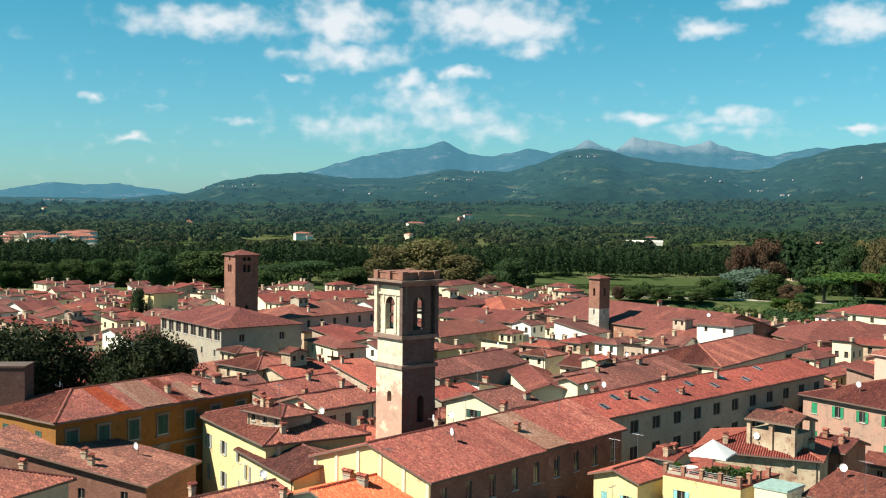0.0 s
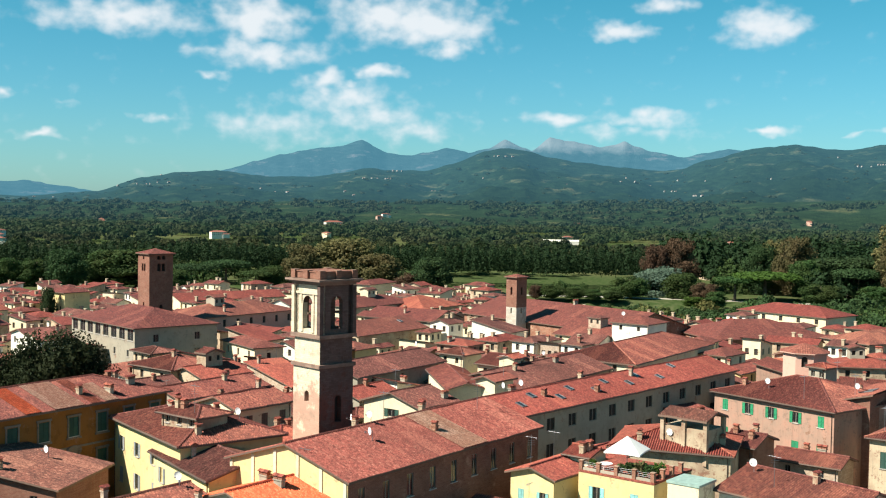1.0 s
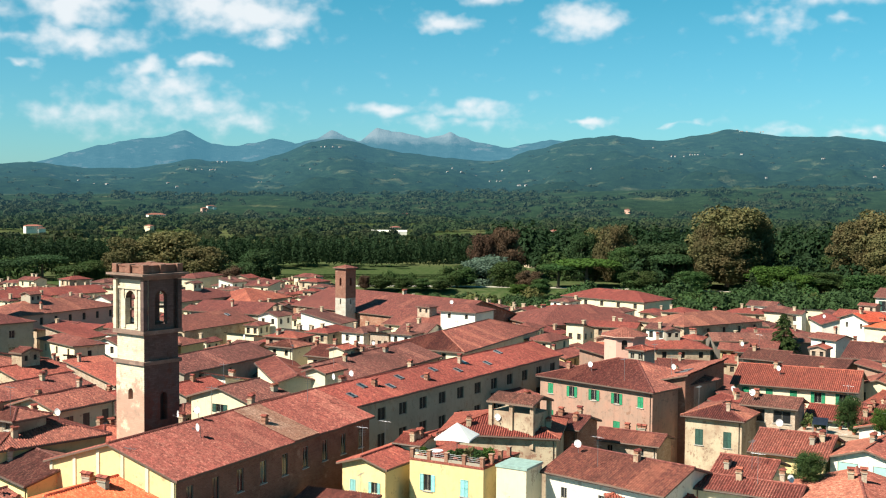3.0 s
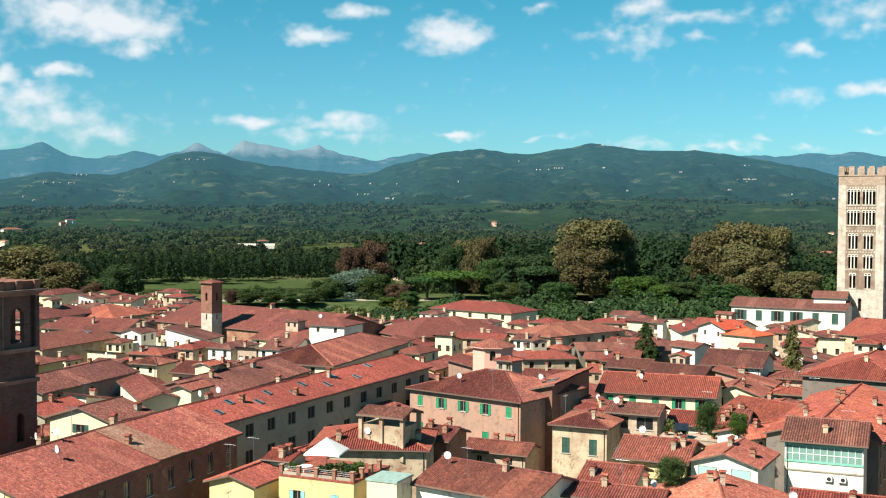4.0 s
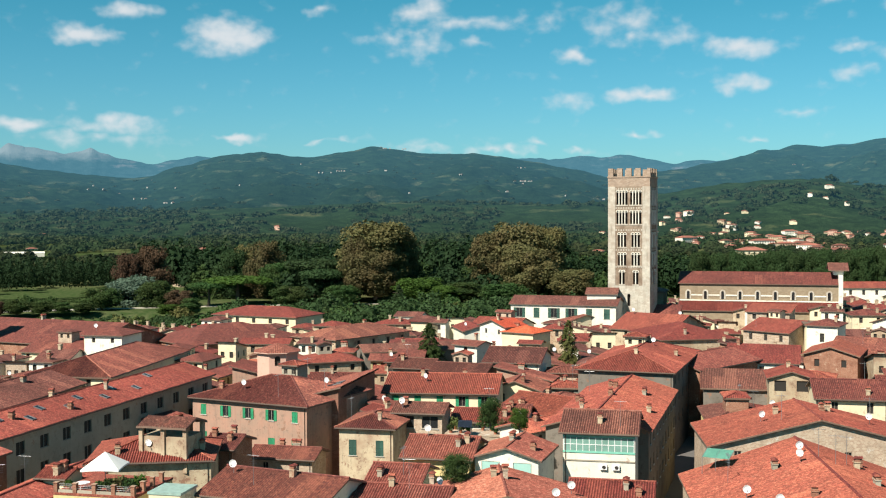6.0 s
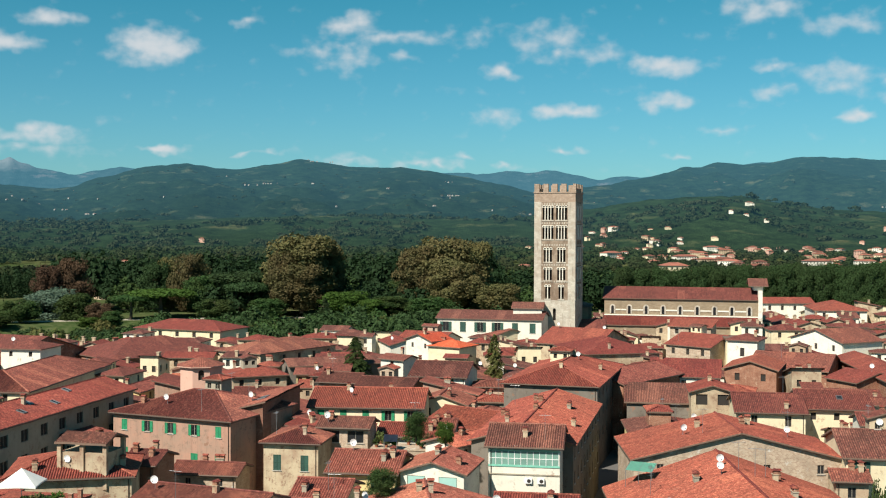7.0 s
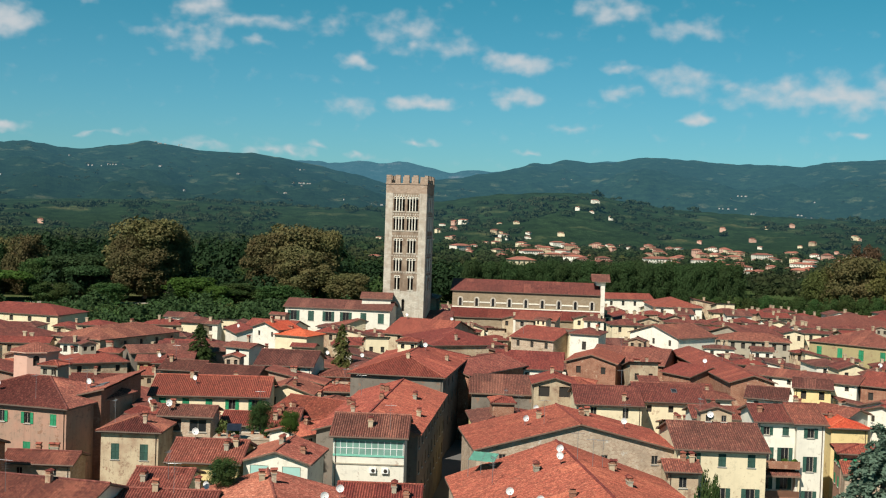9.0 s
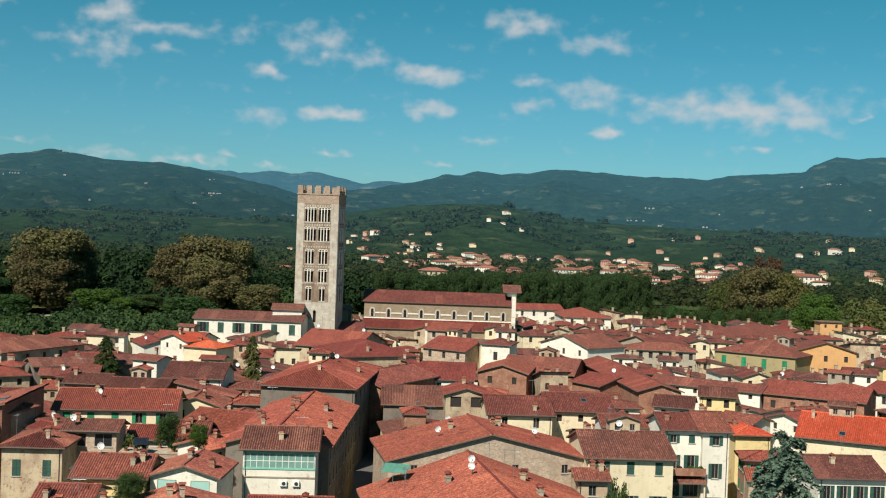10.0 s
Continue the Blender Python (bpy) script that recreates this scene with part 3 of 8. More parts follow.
def window_set(w, h, style):
    """Shared meshes of one window size: frame with sill, pane, and one shutter."""
    key = (round(w, 2), round(h, 2))
    if key not in WINDOWS:
        fr = bmesh.new()
        for x0, x1, z0, z1 in ((-w / 2, -w / 2 + 0.05, -h / 2, h / 2), (w / 2 - 0.05, w / 2, -h / 2, h / 2),
                               (-0.03, 0.03, -h / 2, h / 2), (-w / 2, w / 2, h / 2 - 0.07, h / 2), (-w / 2, w / 2, -h / 2, -h / 2 + 0.07)):
            box(fr, x0, x1, 0.1, 0.16, z0, z1)
        si = bmesh.new()
        box(si, -w / 2 - 0.12, w / 2 + 0.12, -0.12, 0.05, -h / 2 - 0.1, -h / 2 - 0.005)
        pn = bmesh.new()
        quad(pn, (-w / 2, 0.14, -h / 2), (w / 2, 0.14, -h / 2), (w / 2, 0.14, h / 2), (-w / 2, 0.14, h / 2))
        sh = bmesh.new()
        sw = w / 2
        for x0, x1, z0, z1 in ((0, 0.07, 0, h), (sw - 0.07, sw, 0, h), (0, sw, 0, 0.08), (0, sw, h - 0.08, h), (0, sw, h * 0.48, h * 0.53)):
            box(sh, x0, x1, -0.06, 0.0, z0, z1)
        n = max(6, int(h / 0.16))
        for k in range(n):
            z = 0.08 + (h - 0.16) * k / n
            quad(sh, (0.05, -0.045, z), (sw - 0.05, -0.045, z), (sw - 0.05, -0.01, z + (h - 0.16) / n), (0.05, -0.01, z + (h - 0.16) / n))
        WINDOWS[key] = [mesh_of("window", fr, FRAME), mesh_of("sill", si, SILL), mesh_of("pane", pn, GLASS), sh, {}]
    fr, si, pn, sh, cols = WINDOWS[key]
    if style and style not in cols:
        cols[style] = mesh_of("shutter", sh.copy(), PAINT[style])
    return fr, si, pn, cols.get(style)


def windows_on(thing, p, e, out, holes, style, rng, near=True, closed=0.3):
    """Windows with sills, and with shutters open, ajar or closed, in the holes of one wall face."""
    turn = math.atan2(e[1], e[0])
    for a, b, c, d in holes:
        w, h = b - a, d - c
        u = (a + b) / 2
        m = Matrix.Translation((p[0] + e[0] * u, p[1] + e[1] * u, (c + d) / 2)) @ Matrix.Rotation(turn, 4, "Z")
        fr, si, pn, sh = window_set(w, h, style)
        win = part("window", fr, None, thing, m=m)
        if not near:
            continue
        part("pane", pn, None, win)
        part("sill", si, None, win)
        if sh:
            how = rng.random()
            for sx in (-1, 1):
                if how < closed:      # shut
                    part("shutter", sh, None, win, m=Matrix.Translation((-w / 2 if sx < 0 else 0.0, 0.02, -h / 2)))
                else:              # folded back on the wall
                    part("shutter", sh, None, win, m=Matrix.Translation((-w if sx < 0 else w / 2, -0.015, -h / 2)))


def rows_of(length, rows, jitter=None):
    """Holes from rows of (centre height, number, width, height), evenly spread."""
    out = []
    for z, n, w, h in rows:
        for k in range(n):
            u = length * (k + 0.5) / n
            out.append((u - w / 2, u + w / 2, z - h / 2, z + h / 2))
    return out


FOOT = []
COLOUR_WORD = {"cream": "cream plaster", "yellow": "yellow plaster", "ochre": "ochre plaster", "pink": "weathered pink plaster",
               "rose": "pale pink plaster", "white": "white plaster", "grey": "grey plaster", "stone": "worn stone", "orange": "orange plaster", "rubble": "rubble stone", "sooty": "sooty grey stone", "olive": "olive plaster",
               "cornice": "dark stone", "campanile": "pale stone", "brick": "brick", "dark": "dark brick", "marble": "pale stone", "limestone": "limestone"}
TILE_WORD = {"pale": "faded terracotta roof", "old": "weathered terracotta roof", "red": "red tiled roof", "new": "new orange tiled roof", "brown": "dark brown tiled roof"}


def house(x, y, turn, L, D, eave, roof="x", wall="cream", tile="old", pitch=17, base=0.0, front=(), right=(), left=(), shut="dark green",
          label="", over=0.55, name="house", group="houses of the old town", category="house", cap=None, closed=0.3):
    """A house on an oblong plan: x, y its middle, turn its front's direction in degrees, L along the front, D deep.
    front, right, left: rows of windows as (metres under the eave, number, width, height)."""
    rng = random.Random(int(x * 13 + y * 7))
    tan = math.tan(radians(pitch))
    near = math.hypot(x, y) < 235
    root = new(name)
    root.matrix_basis = pose(x, y, 0, 0, 0, turn)
    FOOT.append((x, y, radians(turn), L, D, eave, roof, tan))
    holes = {}
    a, b = L / 2, D / 2
    for k, rows, ln in (("front", front, L), ("right", right, D), ("left", left, D)):
        holes[k] = rows_of(ln, [(eave - z, n, w, h) for z, n, w, h in rows])
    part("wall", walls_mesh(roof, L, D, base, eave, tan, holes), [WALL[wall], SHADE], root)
    planes, caps = roof_planes(roof, L, D, eave, tan, (0.3 if near else 0), over)
    if math.hypot(x, y) > 190:  # far off the planes are one roof
        whole = bmesh.new()
        for bm in planes:
            me = bpy.data.meshes.new("plane")
            bm.to_mesh(me)
            bm.free()
            whole.from_mesh(me)
            bmesh.ops.remove_doubles(whole, verts=whole.verts, dist=0.06)
            bpy.data.meshes.remove(me)
        planes = [whole]
    for bm in planes:
        part("roof", bm, [TILE[tile], cap or SOFFIT], root)
    for p, q in caps:
        if near and (Vector(p) - Vector(q)).length > 0.5:
            cb = bmesh.new()
            tube(cb, Vector(p) + Vector((0, 0, 0.06)), Vector(q) + Vector((0, 0, 0.06)), 0.17, 0.17, 6)
            part("ridge_cap", cb, TILE[tile], root)
    for k, p, e, o in (("front", (-a, -b), (1, 0), (0, -1)), ("right", (a, -b), (0, 1), (1, 0)), ("left", (-a, b), (0, -1), (-1, 0))):
        if math.hypot(x, y) < 205 or closed > 0.45:
            windows_on(root, p, e, o, holes[k], shut, rng, math.hypot(x, y) < 178 or closed > 0.45, closed)
    if near and roof in ("x", "hip") and wall not in ("dark",):  # gutter along the front eave and a downpipe at one corner
        zg = eave - over * tan - 0.1
        gb = bmesh.new()
        tube(gb, (-a - over, -b - over - 0.06, zg), (a + over, -b - over - 0.06, zg), 0.08, 0.08, 6)
        part("gutter", gb, PIPE, root)
        gb = bmesh.new()
        sx = rng.choice((-1, 1)) * (a - 0.35)
        tube(gb, (sx, -b - 0.07, base), (sx, -b - 0.07, eave - 0.5), 0.055, 0.055, 6)
        tube(gb, (sx, -b - 0.07, eave - 0.5), (sx, -b - over - 0.05, zg), 0.055, 0.055, 6)
        part("downpipe", gb, PIPE, root)
    text = label or f"{COLOUR_WORD[wall]} house with {TILE_WORD[tile]}" + (f", {shut} shutters" if (front or right or left) and shut and near else "")
    tagged(root, text, category, group)
    return root

# ---- ground, hills, woods ----
def ground_material():
    m, t, bsdf = nodes_of("plain_ground")
    pos = world_pos(t)
    big = noise_of(t, pos, 0.006, 4)
    mid = noise_of(t, pos, 0.03, 5)
    fine = noise_of(t, pos, 0.4, 4)
    c = mixed(t, ramp(t, big, 0.42, 0.6), (0.034, 0.06, 0.018), (0.075, 0.085, 0.034))
    c = mixed(t, ramp(t, mid, 0.5, 0.7, 0, 0.7), c, (0.04, 0.06, 0.02))
    c = mixed(t, ramp(t, fine, 0.4, 0.7, 0, 0.35), c, (0.16, 0.15, 0.08))
    t.links.new(c, bsdf.inputs["Base Color"])
    bsdf.inputs["Roughness"].default_value = 0.95
    bsdf.inputs["Specular IOR Level"].default_value = 0.0
    return m


def street_material():
    m, t, bsdf = nodes_of("street_stone")
    pos = world_pos(t)
    c = mixed(t, noise_of(t, pos, 1.5, 5), (0.09, 0.085, 0.08), (0.14, 0.13, 0.12))
    t.links.new(c, bsdf.inputs["Base Color"])
    bsdf.inputs["Roughness"].default_value = 0.85
    return m


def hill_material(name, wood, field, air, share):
    """Woods, groves and terraced fields on a far hillside; air: blue haze of the distance, glowing from the material
    itself.
    """
    m, t, bsdf = nodes_of(name)
    pos = world_pos(t)
    level = add(t, "ShaderNodeVectorMath", {0: pos, 1: (1, 1, 3.5)}, operation="MULTIPLY").outputs[0]
    big = noise_of(t, pos, 0.0026, 4, 0.55)
    field_n = noise_of(t, level, 0.011, 4, 0.6)
    mid = noise_of(t, level, 0.03, 5, 0.65)
    fine = noise_of(t, pos, 0.16, 4, 0.7)
    c = mixed(t, ramp(t, mid, 0.38, 0.64), tuple(v * 0.55 for v in wood), tuple(v * 1.15 for v in wood))
    c = mixed(t, ramp(t, big, 0.42, 0.62, 0, 0.45), c, tuple(v * 0.6 for v in wood))
    c = mixed(t, ramp(t, field_n, 0.585, 0.63, 0, 0.6), c, field)
    c = mixed(t, ramp(t, field_n, 0.66, 0.69, 0, 0.7), c, (field[0] * 1.5, field[1] * 1.2, field[2] * 1.2))
    c = mixed(t, ramp(t, fine, 0.44, 0.62, 0, 0.5), c, tuple(v * 0.45 for v in wood))
    t.links.new(c, bsdf.inputs["Base Color"])
    bsdf.inputs["Roughness"].default_value = 1.0
    bsdf.inputs["Specular IOR Level"].default_value = 0.0
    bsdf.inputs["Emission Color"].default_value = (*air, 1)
    t.links.new(haze_glow(t, pos, share), bsdf.inputs["Emission Strength"])
    b = add(t, "ShaderNodeBump", {"Height": fine, "Strength": 0.8, "Distance": 5.0})
    t.links.new(b.outputs[0], bsdf.inputs["Normal"])
    return m


def disc(name, r0, r1, z, mat, rings=10, n=160):
    bm = bmesh.new()
    prev = None
    for i in range(rings + 1):
        r = r0 + (r1 - r0) * (i / rings) ** 2
        ring = [bm.verts.new((r * math.sin(2 * math.pi * k / n), r * math.cos(2 * math.pi * k / n), z)) for k in range(n)] if r > 0 else None
        if i and prev:
            for k in range(n):
                bm.faces.new((prev[k], prev[(k + 1) % n], ring[(k + 1) % n], ring[k]))
        elif i:
            bm.faces.new(ring)
        prev = ring
    return part(name, bm, mat)


tagged(disc("ground", 0, 4950, 0.0, ground_material()), "green and straw-coloured plain with fields and meadows", "ground", kind="structure")
tagged(disc("pavement", 0, 440, 0.02, street_material()), "grey stone paving of narrow old streets", "pavement", kind="structure")

RIDGES = {}


def peak(layer, az, el):
    """A summit or saddle of a range: direction and height in degrees as seen from the town."""
    RIDGES.setdefault(layer, []).append((az, el))


def skyline(layer, az):
    pts = sorted(RIDGES[layer])
    if az <= pts[0][0]:
        return pts[0][1]
    for (a, h), (a2, h2) in zip(pts, pts[1:]):
        if a <= az < a2:
            k = (az - a) / (a2 - a)
            return h + (h2 - h) * (k * k * (3 - 2 * k) * 0.5 + k * 0.5)
    return pts[-1][1]


def hills(name, layer, foot, crest, eye, mat, label, rough=0.25, steps=46, step=0.2, jag=0.04):
    """A range of hills in a wide arc, from its foot up to its crest and over it."""
    azs = np.arange(-45, 85, step)
    vs, fs = [], []
    for i in range(steps + 1):
        s = i / steps * 1.12
        r = foot + (crest - foot) * s
        for a in azs:
            h = skyline(layer, a)
            h += jag * noise.fractal(Vector((a * 1.7, layer * 31.0, 0)), 0.9, 2.0, 5)
            k = min(1.0, max(0.0, (a - 40) / 9))
            out = 650 * k * k * (3 - 2 * k) if layer == 2 else 0.0
            top = eye + (crest + out) * math.tan(radians(h))
            x, y = (r + out) * math.sin(radians(a)), (r + out) * math.cos(radians(a))
            up = s ** 1.15 if s <= 1 else 1 - (s - 1) * 2.2
            n = noise.fractal(Vector((x, y, layer * 999)) * 0.0021, 1.0, 2.0, 5)
            n += 0.35 * noise.fractal(Vector((x, y, 50)) * 0.012, 1.0, 2.0, 3)
            z = top * up + rough * n * top * math.sin(math.pi * min(s, 1.0)) - 4 * (1 - s)
            vs.append((x, y, z + (noise.noise(Vector((x, y, 3)) * 0.03) * 2.5)))
    n = len(azs)
    for i in range(steps):
        for k in range(n - 1):
            a = i * n + k
            fs.append((a, a + 1, a + n + 1, a + n))
    me = bpy.data.meshes.new(name)
    me.from_pydata(vs, [], fs)
    me.materials.append(mat)
    for p in me.polygons:
        p.use_smooth = True
    return tagged(new(name, me), label, "hills", kind="structure")


peak(1, -25.0, 0.50)
peak(1, -9.5, 0.80)
peak(1, 58.0, 3.10)
peak(1, -21.4, 0.48)
peak(1, -19.0, 0.92)
peak(1, -17.6, 0.81)
peak(1, -16.1, 0.89)
peak(1, -14.4, 0.64)
peak(1, -12.8, 0.39)
peak(1, -6.7, 1.63)
peak(1, -5.3, 2.10)
peak(1, -3.9, 2.49)
peak(1, -2.1, 2.85)
peak(1, -1.1, 2.95)
peak(1, -0.0, 3.34)
peak(1, 1.3, 2.67)
peak(1, 2.4, 2.57)
peak(1, 3.0, 2.68)
peak(1, 4.3, 2.98)
peak(1, 5.4, 2.76)
peak(1, 6.4, 2.99)
peak(1, 7.2, 3.45)
peak(1, 8.2, 3.06)
peak(1, 8.6, 2.89)
peak(1, 9.5, 3.62)
peak(1, 10.3, 3.42)
peak(1, 11.3, 3.26)
peak(1, 12.0, 3.14)
peak(1, 12.8, 3.3)
peak(1, 13.2, 3.46)
peak(1, 13.7, 3.22)
peak(1, 14.7, 2.9)
peak(1, 16.1, 2.62)
peak(1, 17.1, 2.87)
peak(1, 18.2, 3.08)
peak(1, 19.1, 2.99)
peak(1, 19.7, 2.88)
peak(1, 23.3, 2.91)
peak(1, 24.2, 3.05)
peak(1, 25.0, 2.96)
peak(1, 25.6, 2.90)
peak(1, 33.1, 2.89)
peak(1, 33.9, 2.87)
peak(1, 35.3, 2.92)
peak(1, 36.0, 2.83)
peak(1, 37.4, 3.03)
peak(1, 38.6, 2.94)
peak(1, 39.5, 3.11)
peak(1, 40.9, 2.80)
peak(1, 42.0, 2.54)
peak(1, 43.1, 2.72)
peak(1, 44.1, 2.68)
peak(1, 45.1, 2.83)
peak(1, 48.7, 3.21)
peak(1, 49.7, 3.38)
peak(1, 50.8, 3.39)
peak(2, -12.8, 0.39)
peak(2, -10.9, 1.06)
peak(2, -8.9, 1.40)
peak(2, -7.0, 1.51)
peak(2, -4.7, 1.26)
peak(2, -2.4, 1.29)
peak(2, -0.7, 1.54)
peak(2, 0.4, 1.80)
peak(2, 1.3, 1.67)
peak(2, 3.3, 1.69)
peak(2, 4.7, 2.07)
peak(2, 6.1, 2.65)
peak(2, 7.1, 2.88)
peak(2, 8.2, 2.80)
peak(2, 9.5, 2.44)
peak(2, 11.2, 2.20)
peak(2, 13.1, 1.98)
peak(2, 15.0, 1.82)
peak(2, 15.9, 1.90)
peak(2, 17.1, 2.35)
peak(2, 19.7, 3.00)
peak(2, 21.4, 3.12)
peak(2, 23.7, 2.87)
peak(2, 25.6, 3.18)
peak(2, 27.0, 3.46)
peak(2, 28.2, 3.26)
peak(2, 29.8, 3.06)
peak(2, 31.8, 3.05)
peak(2, 33.4, 2.90)
peak(2, 34.7, 2.65)
peak(2, 36.6, 2.31)
peak(2, 37.2, 2.22)
peak(2, 38.4, 1.89)
peak(2, 38.9, 1.79)
peak(2, 42.0, 2.14)
peak(2, 44.3, 2.54)
peak(2, 45.4, 2.80)
peak(2, 46.2, 3.09)
peak(2, 46.9, 3.04)
peak(2, 47.7, 3.29)
peak(2, 48.8, 3.18)
peak(2, 49.9, 3.19)
peak(2, 51.9, 3.51)
peak(2, 53.6, 3.42)
peak(2, 55.9, 3.25)
peak(2, 57.8, 3.25)
peak(2, 59.2, 3.17)
peak(2, 60.5, 3.42)
peak(2, 62.1, 3.51)
peak(2, 63.7, 3.62)
peak(2, 64.2, 3.98)
peak(2, 65.2, 4.38)
peak(2, 66.2, 4.33)
peak(2, 67.2, 4.40)
peak(3, -25, -0.3)
peak(3, -14, -0.15)
peak(3, -5, 0.0)
peak(3, 8, 0.1)
peak(3, 18, 0.3)
peak(3, 28, 0.6)
peak(3, 36, 0.5)
peak(3, 39.2, 0.59)
peak(3, 41.5, 1.0)
peak(3, 44.4, 1.44)
peak(3, 46.6, 1.6)
peak(3, 49, 1.63)
peak(3, 51, 1.26)
peak(3, 53.6, 0.91)
peak(3, 60, 0.7)
peak(3, 70, 0.6)
peak(2, -25.0, 0.10)
peak(2, -16.0, 0.10)
peak(2, 72.0, 4.12)


def rocky(m, rock):
    """Bare pale rock on the highest of the far summits."""
    t = m.node_tree
    bsdf = t.nodes["Principled BSDF"]
    old = bsdf.inputs["Base Color"].links[0].from_socket
    pos = world_pos(t)
    p = add(t, "ShaderNodeSeparateXYZ", {0: pos})
    high = math_of(t, "ADD", p.outputs[2], math_of(t, "MULTIPLY", noise_of(t, pos, 0.02, 4, 0.7), 60))
    bare = math_of(t, "MULTIPLY", ramp(t, high, 285, 325), math_of(t, "MULTIPLY", ramp(t, p.outputs[0], 480, 620), ramp(t, p.outputs[0], 1250, 1130)))
    t.links.new(mixed(t, bare, old, rock), bsdf.inputs["Base Color"])
    return m


# the ranges' blue is distance haze, emitted by their own materials
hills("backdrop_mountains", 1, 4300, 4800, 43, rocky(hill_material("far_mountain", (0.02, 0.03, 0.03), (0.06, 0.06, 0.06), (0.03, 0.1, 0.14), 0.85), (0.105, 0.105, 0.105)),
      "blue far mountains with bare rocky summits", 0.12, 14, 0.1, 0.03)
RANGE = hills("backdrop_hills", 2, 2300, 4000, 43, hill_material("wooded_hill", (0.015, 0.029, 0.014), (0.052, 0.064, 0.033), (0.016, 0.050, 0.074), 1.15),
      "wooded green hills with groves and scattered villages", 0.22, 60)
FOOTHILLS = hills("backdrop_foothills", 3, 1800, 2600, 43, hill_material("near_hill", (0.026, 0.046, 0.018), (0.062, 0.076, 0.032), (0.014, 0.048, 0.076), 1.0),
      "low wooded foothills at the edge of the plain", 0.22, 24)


def leaf_cloud(pts, size, rng, out=None, loose=0.6):
    """Small leaf faces at the given points, as arrays of corners and faces; out: the way each leaf faces, loosely."""
    n = len(pts)
    if out is None:
        face = rng.normal(size=(n, 3))
    else:
        face = out / (np.linalg.norm(out, axis=1)[:, None] + 1e-6) + rng.normal(size=(n, 3)) * loose
    face /= np.linalg.norm(face, axis=1)[:, None]
    d1 = np.cross(face, rng.normal(size=(n, 3)))
    d1 /= np.linalg.norm(d1, axis=1)[:, None]
    d2 = np.cross(face, d1)
    s = size * rng.uniform(0.6, 1.3, (n, 1))
    v = np.stack([pts + d1 * s * 1.2, pts - d1 * s * 0.6 + d2 * s, pts - d1 * s * 0.6 - d2 * s], 1).reshape(-1, 3)
    f = np.arange(3 * n).reshape(n, 3)
    return v, f


def crown_points(h, r, lobes, leaves, rng, shape="round"):
    pts, outs = [], []
    for k in range(lobes):
        z = rng.uniform(0.02 if shape != "flat" else 0.25, 1.0)
        if shape == "cone":
            rr = r * (1.05 - z) ** 0.8
            a = rng.uniform(0, 6.283)
            c = np.array([math.cos(a) * rr * 0.65, math.sin(a) * rr * 0.65, z * h])
            lr = np.array([0.45 * rr + 0.3, 0.45 * rr + 0.3, 0.05 * h])
        elif shape == "flat":
            a, q = rng.uniform(0, 6.283), math.sqrt(rng.uniform(0, 1)) * r * 0.8
            c = np.array([math.cos(a) * q, math.sin(a) * q, h * (0.88 - 0.1 * (q / r) ** 2)])
            lr = np.array([r * 0.35, r * 0.35, h * 0.1])
        else:
            zz = (z - 0.5) / 0.62
            rr = r * math.sqrt(max(0.1, 1 - zz * zz)) * rng.uniform(0.3, 0.95)
            a = rng.uniform(0, 6.283)
            c = np.array([math.cos(a) * rr, math.sin(a) * rr, (0.14 + 0.76 * z) * h])
            q = rng.uniform(0.22, 0.42) * r
            lr = np.array([q, q, q * 0.85])
        d = rng.normal(size=(leaves, 3))
        d /= np.linalg.norm(d, axis=1)[:, None]
        pts.append(c + d * lr * rng.uniform(0.65, 1.05, (leaves, 1)))
        outs.append(d + 0.5 * (c - np.array([0, 0, 0.5 * h])) / r)
    return np.concatenate(pts), np.concatenate(outs)


def bough_points(h, r, boughs, rng, droop, taper):
    """Feathered boughs in tiers round a stem, as of cedars and spruces."""
    pts = []
    for k in range(boughs):
        z = 0.05 + 0.94 * rng.uniform(0, 1)
        rr = r * (1.02 - z) ** taper * rng.uniform(0.72, 1.08)
        a = rng.uniform(0, 6.283)
        n = int(40 + 190 * rr / r)
        s = rng.uniform(0.08, 1, n) ** 0.7
        side = rng.normal(size=n) * 0.17 * rr * (1.15 - s)
        drop = np.abs(rng.normal(size=n)) * 0.012 * h
        zz = z * h + rr * (0.12 * s - droop * s * s) - drop
        pts.append(np.stack([math.cos(a) * s * rr - math.sin(a) * side, math.sin(a) * s * rr + math.cos(a) * side, zz], 1))
    return np.concatenate(pts)


def mesh_from(name, v, f, mat):
    me = bpy.data.meshes.new(name)
    me.vertices.add(len(v))
    me.vertices.foreach_set("co", np.ascontiguousarray(v, dtype=np.float32).ravel())
    k = f.shape[1]
    me.loops.add(f.size)
    me.loops.foreach_set("vertex_index", np.ascontiguousarray(f, dtype=np.int32).ravel())
    me.polygons.add(len(f))
    me.polygons.foreach_set("loop_start", np.arange(0, f.size, k, dtype=np.int32))
    me.update(calc_edges=True)
    me.materials.append(mat)
    return me


TREES = {}
TREE_WORD = {"plane": "tall plane tree with olive and browning leaves", "dark": "dark evergreen tree with dense foliage", "yew": "very dark evergreen tree among the roofs", "mid": "green broadleaved tree with full crown",
             "bright": "bright green leafy tree in sun", "rust": "tree with rust-brown autumn leaves", "blue": "blue-grey cedar with layered branches",
             "olive": "olive-green park tree with thinning crown", "lime": "dark green lime tree in a planted row",
             "wood": "green deciduous tree at the wood's edge"}


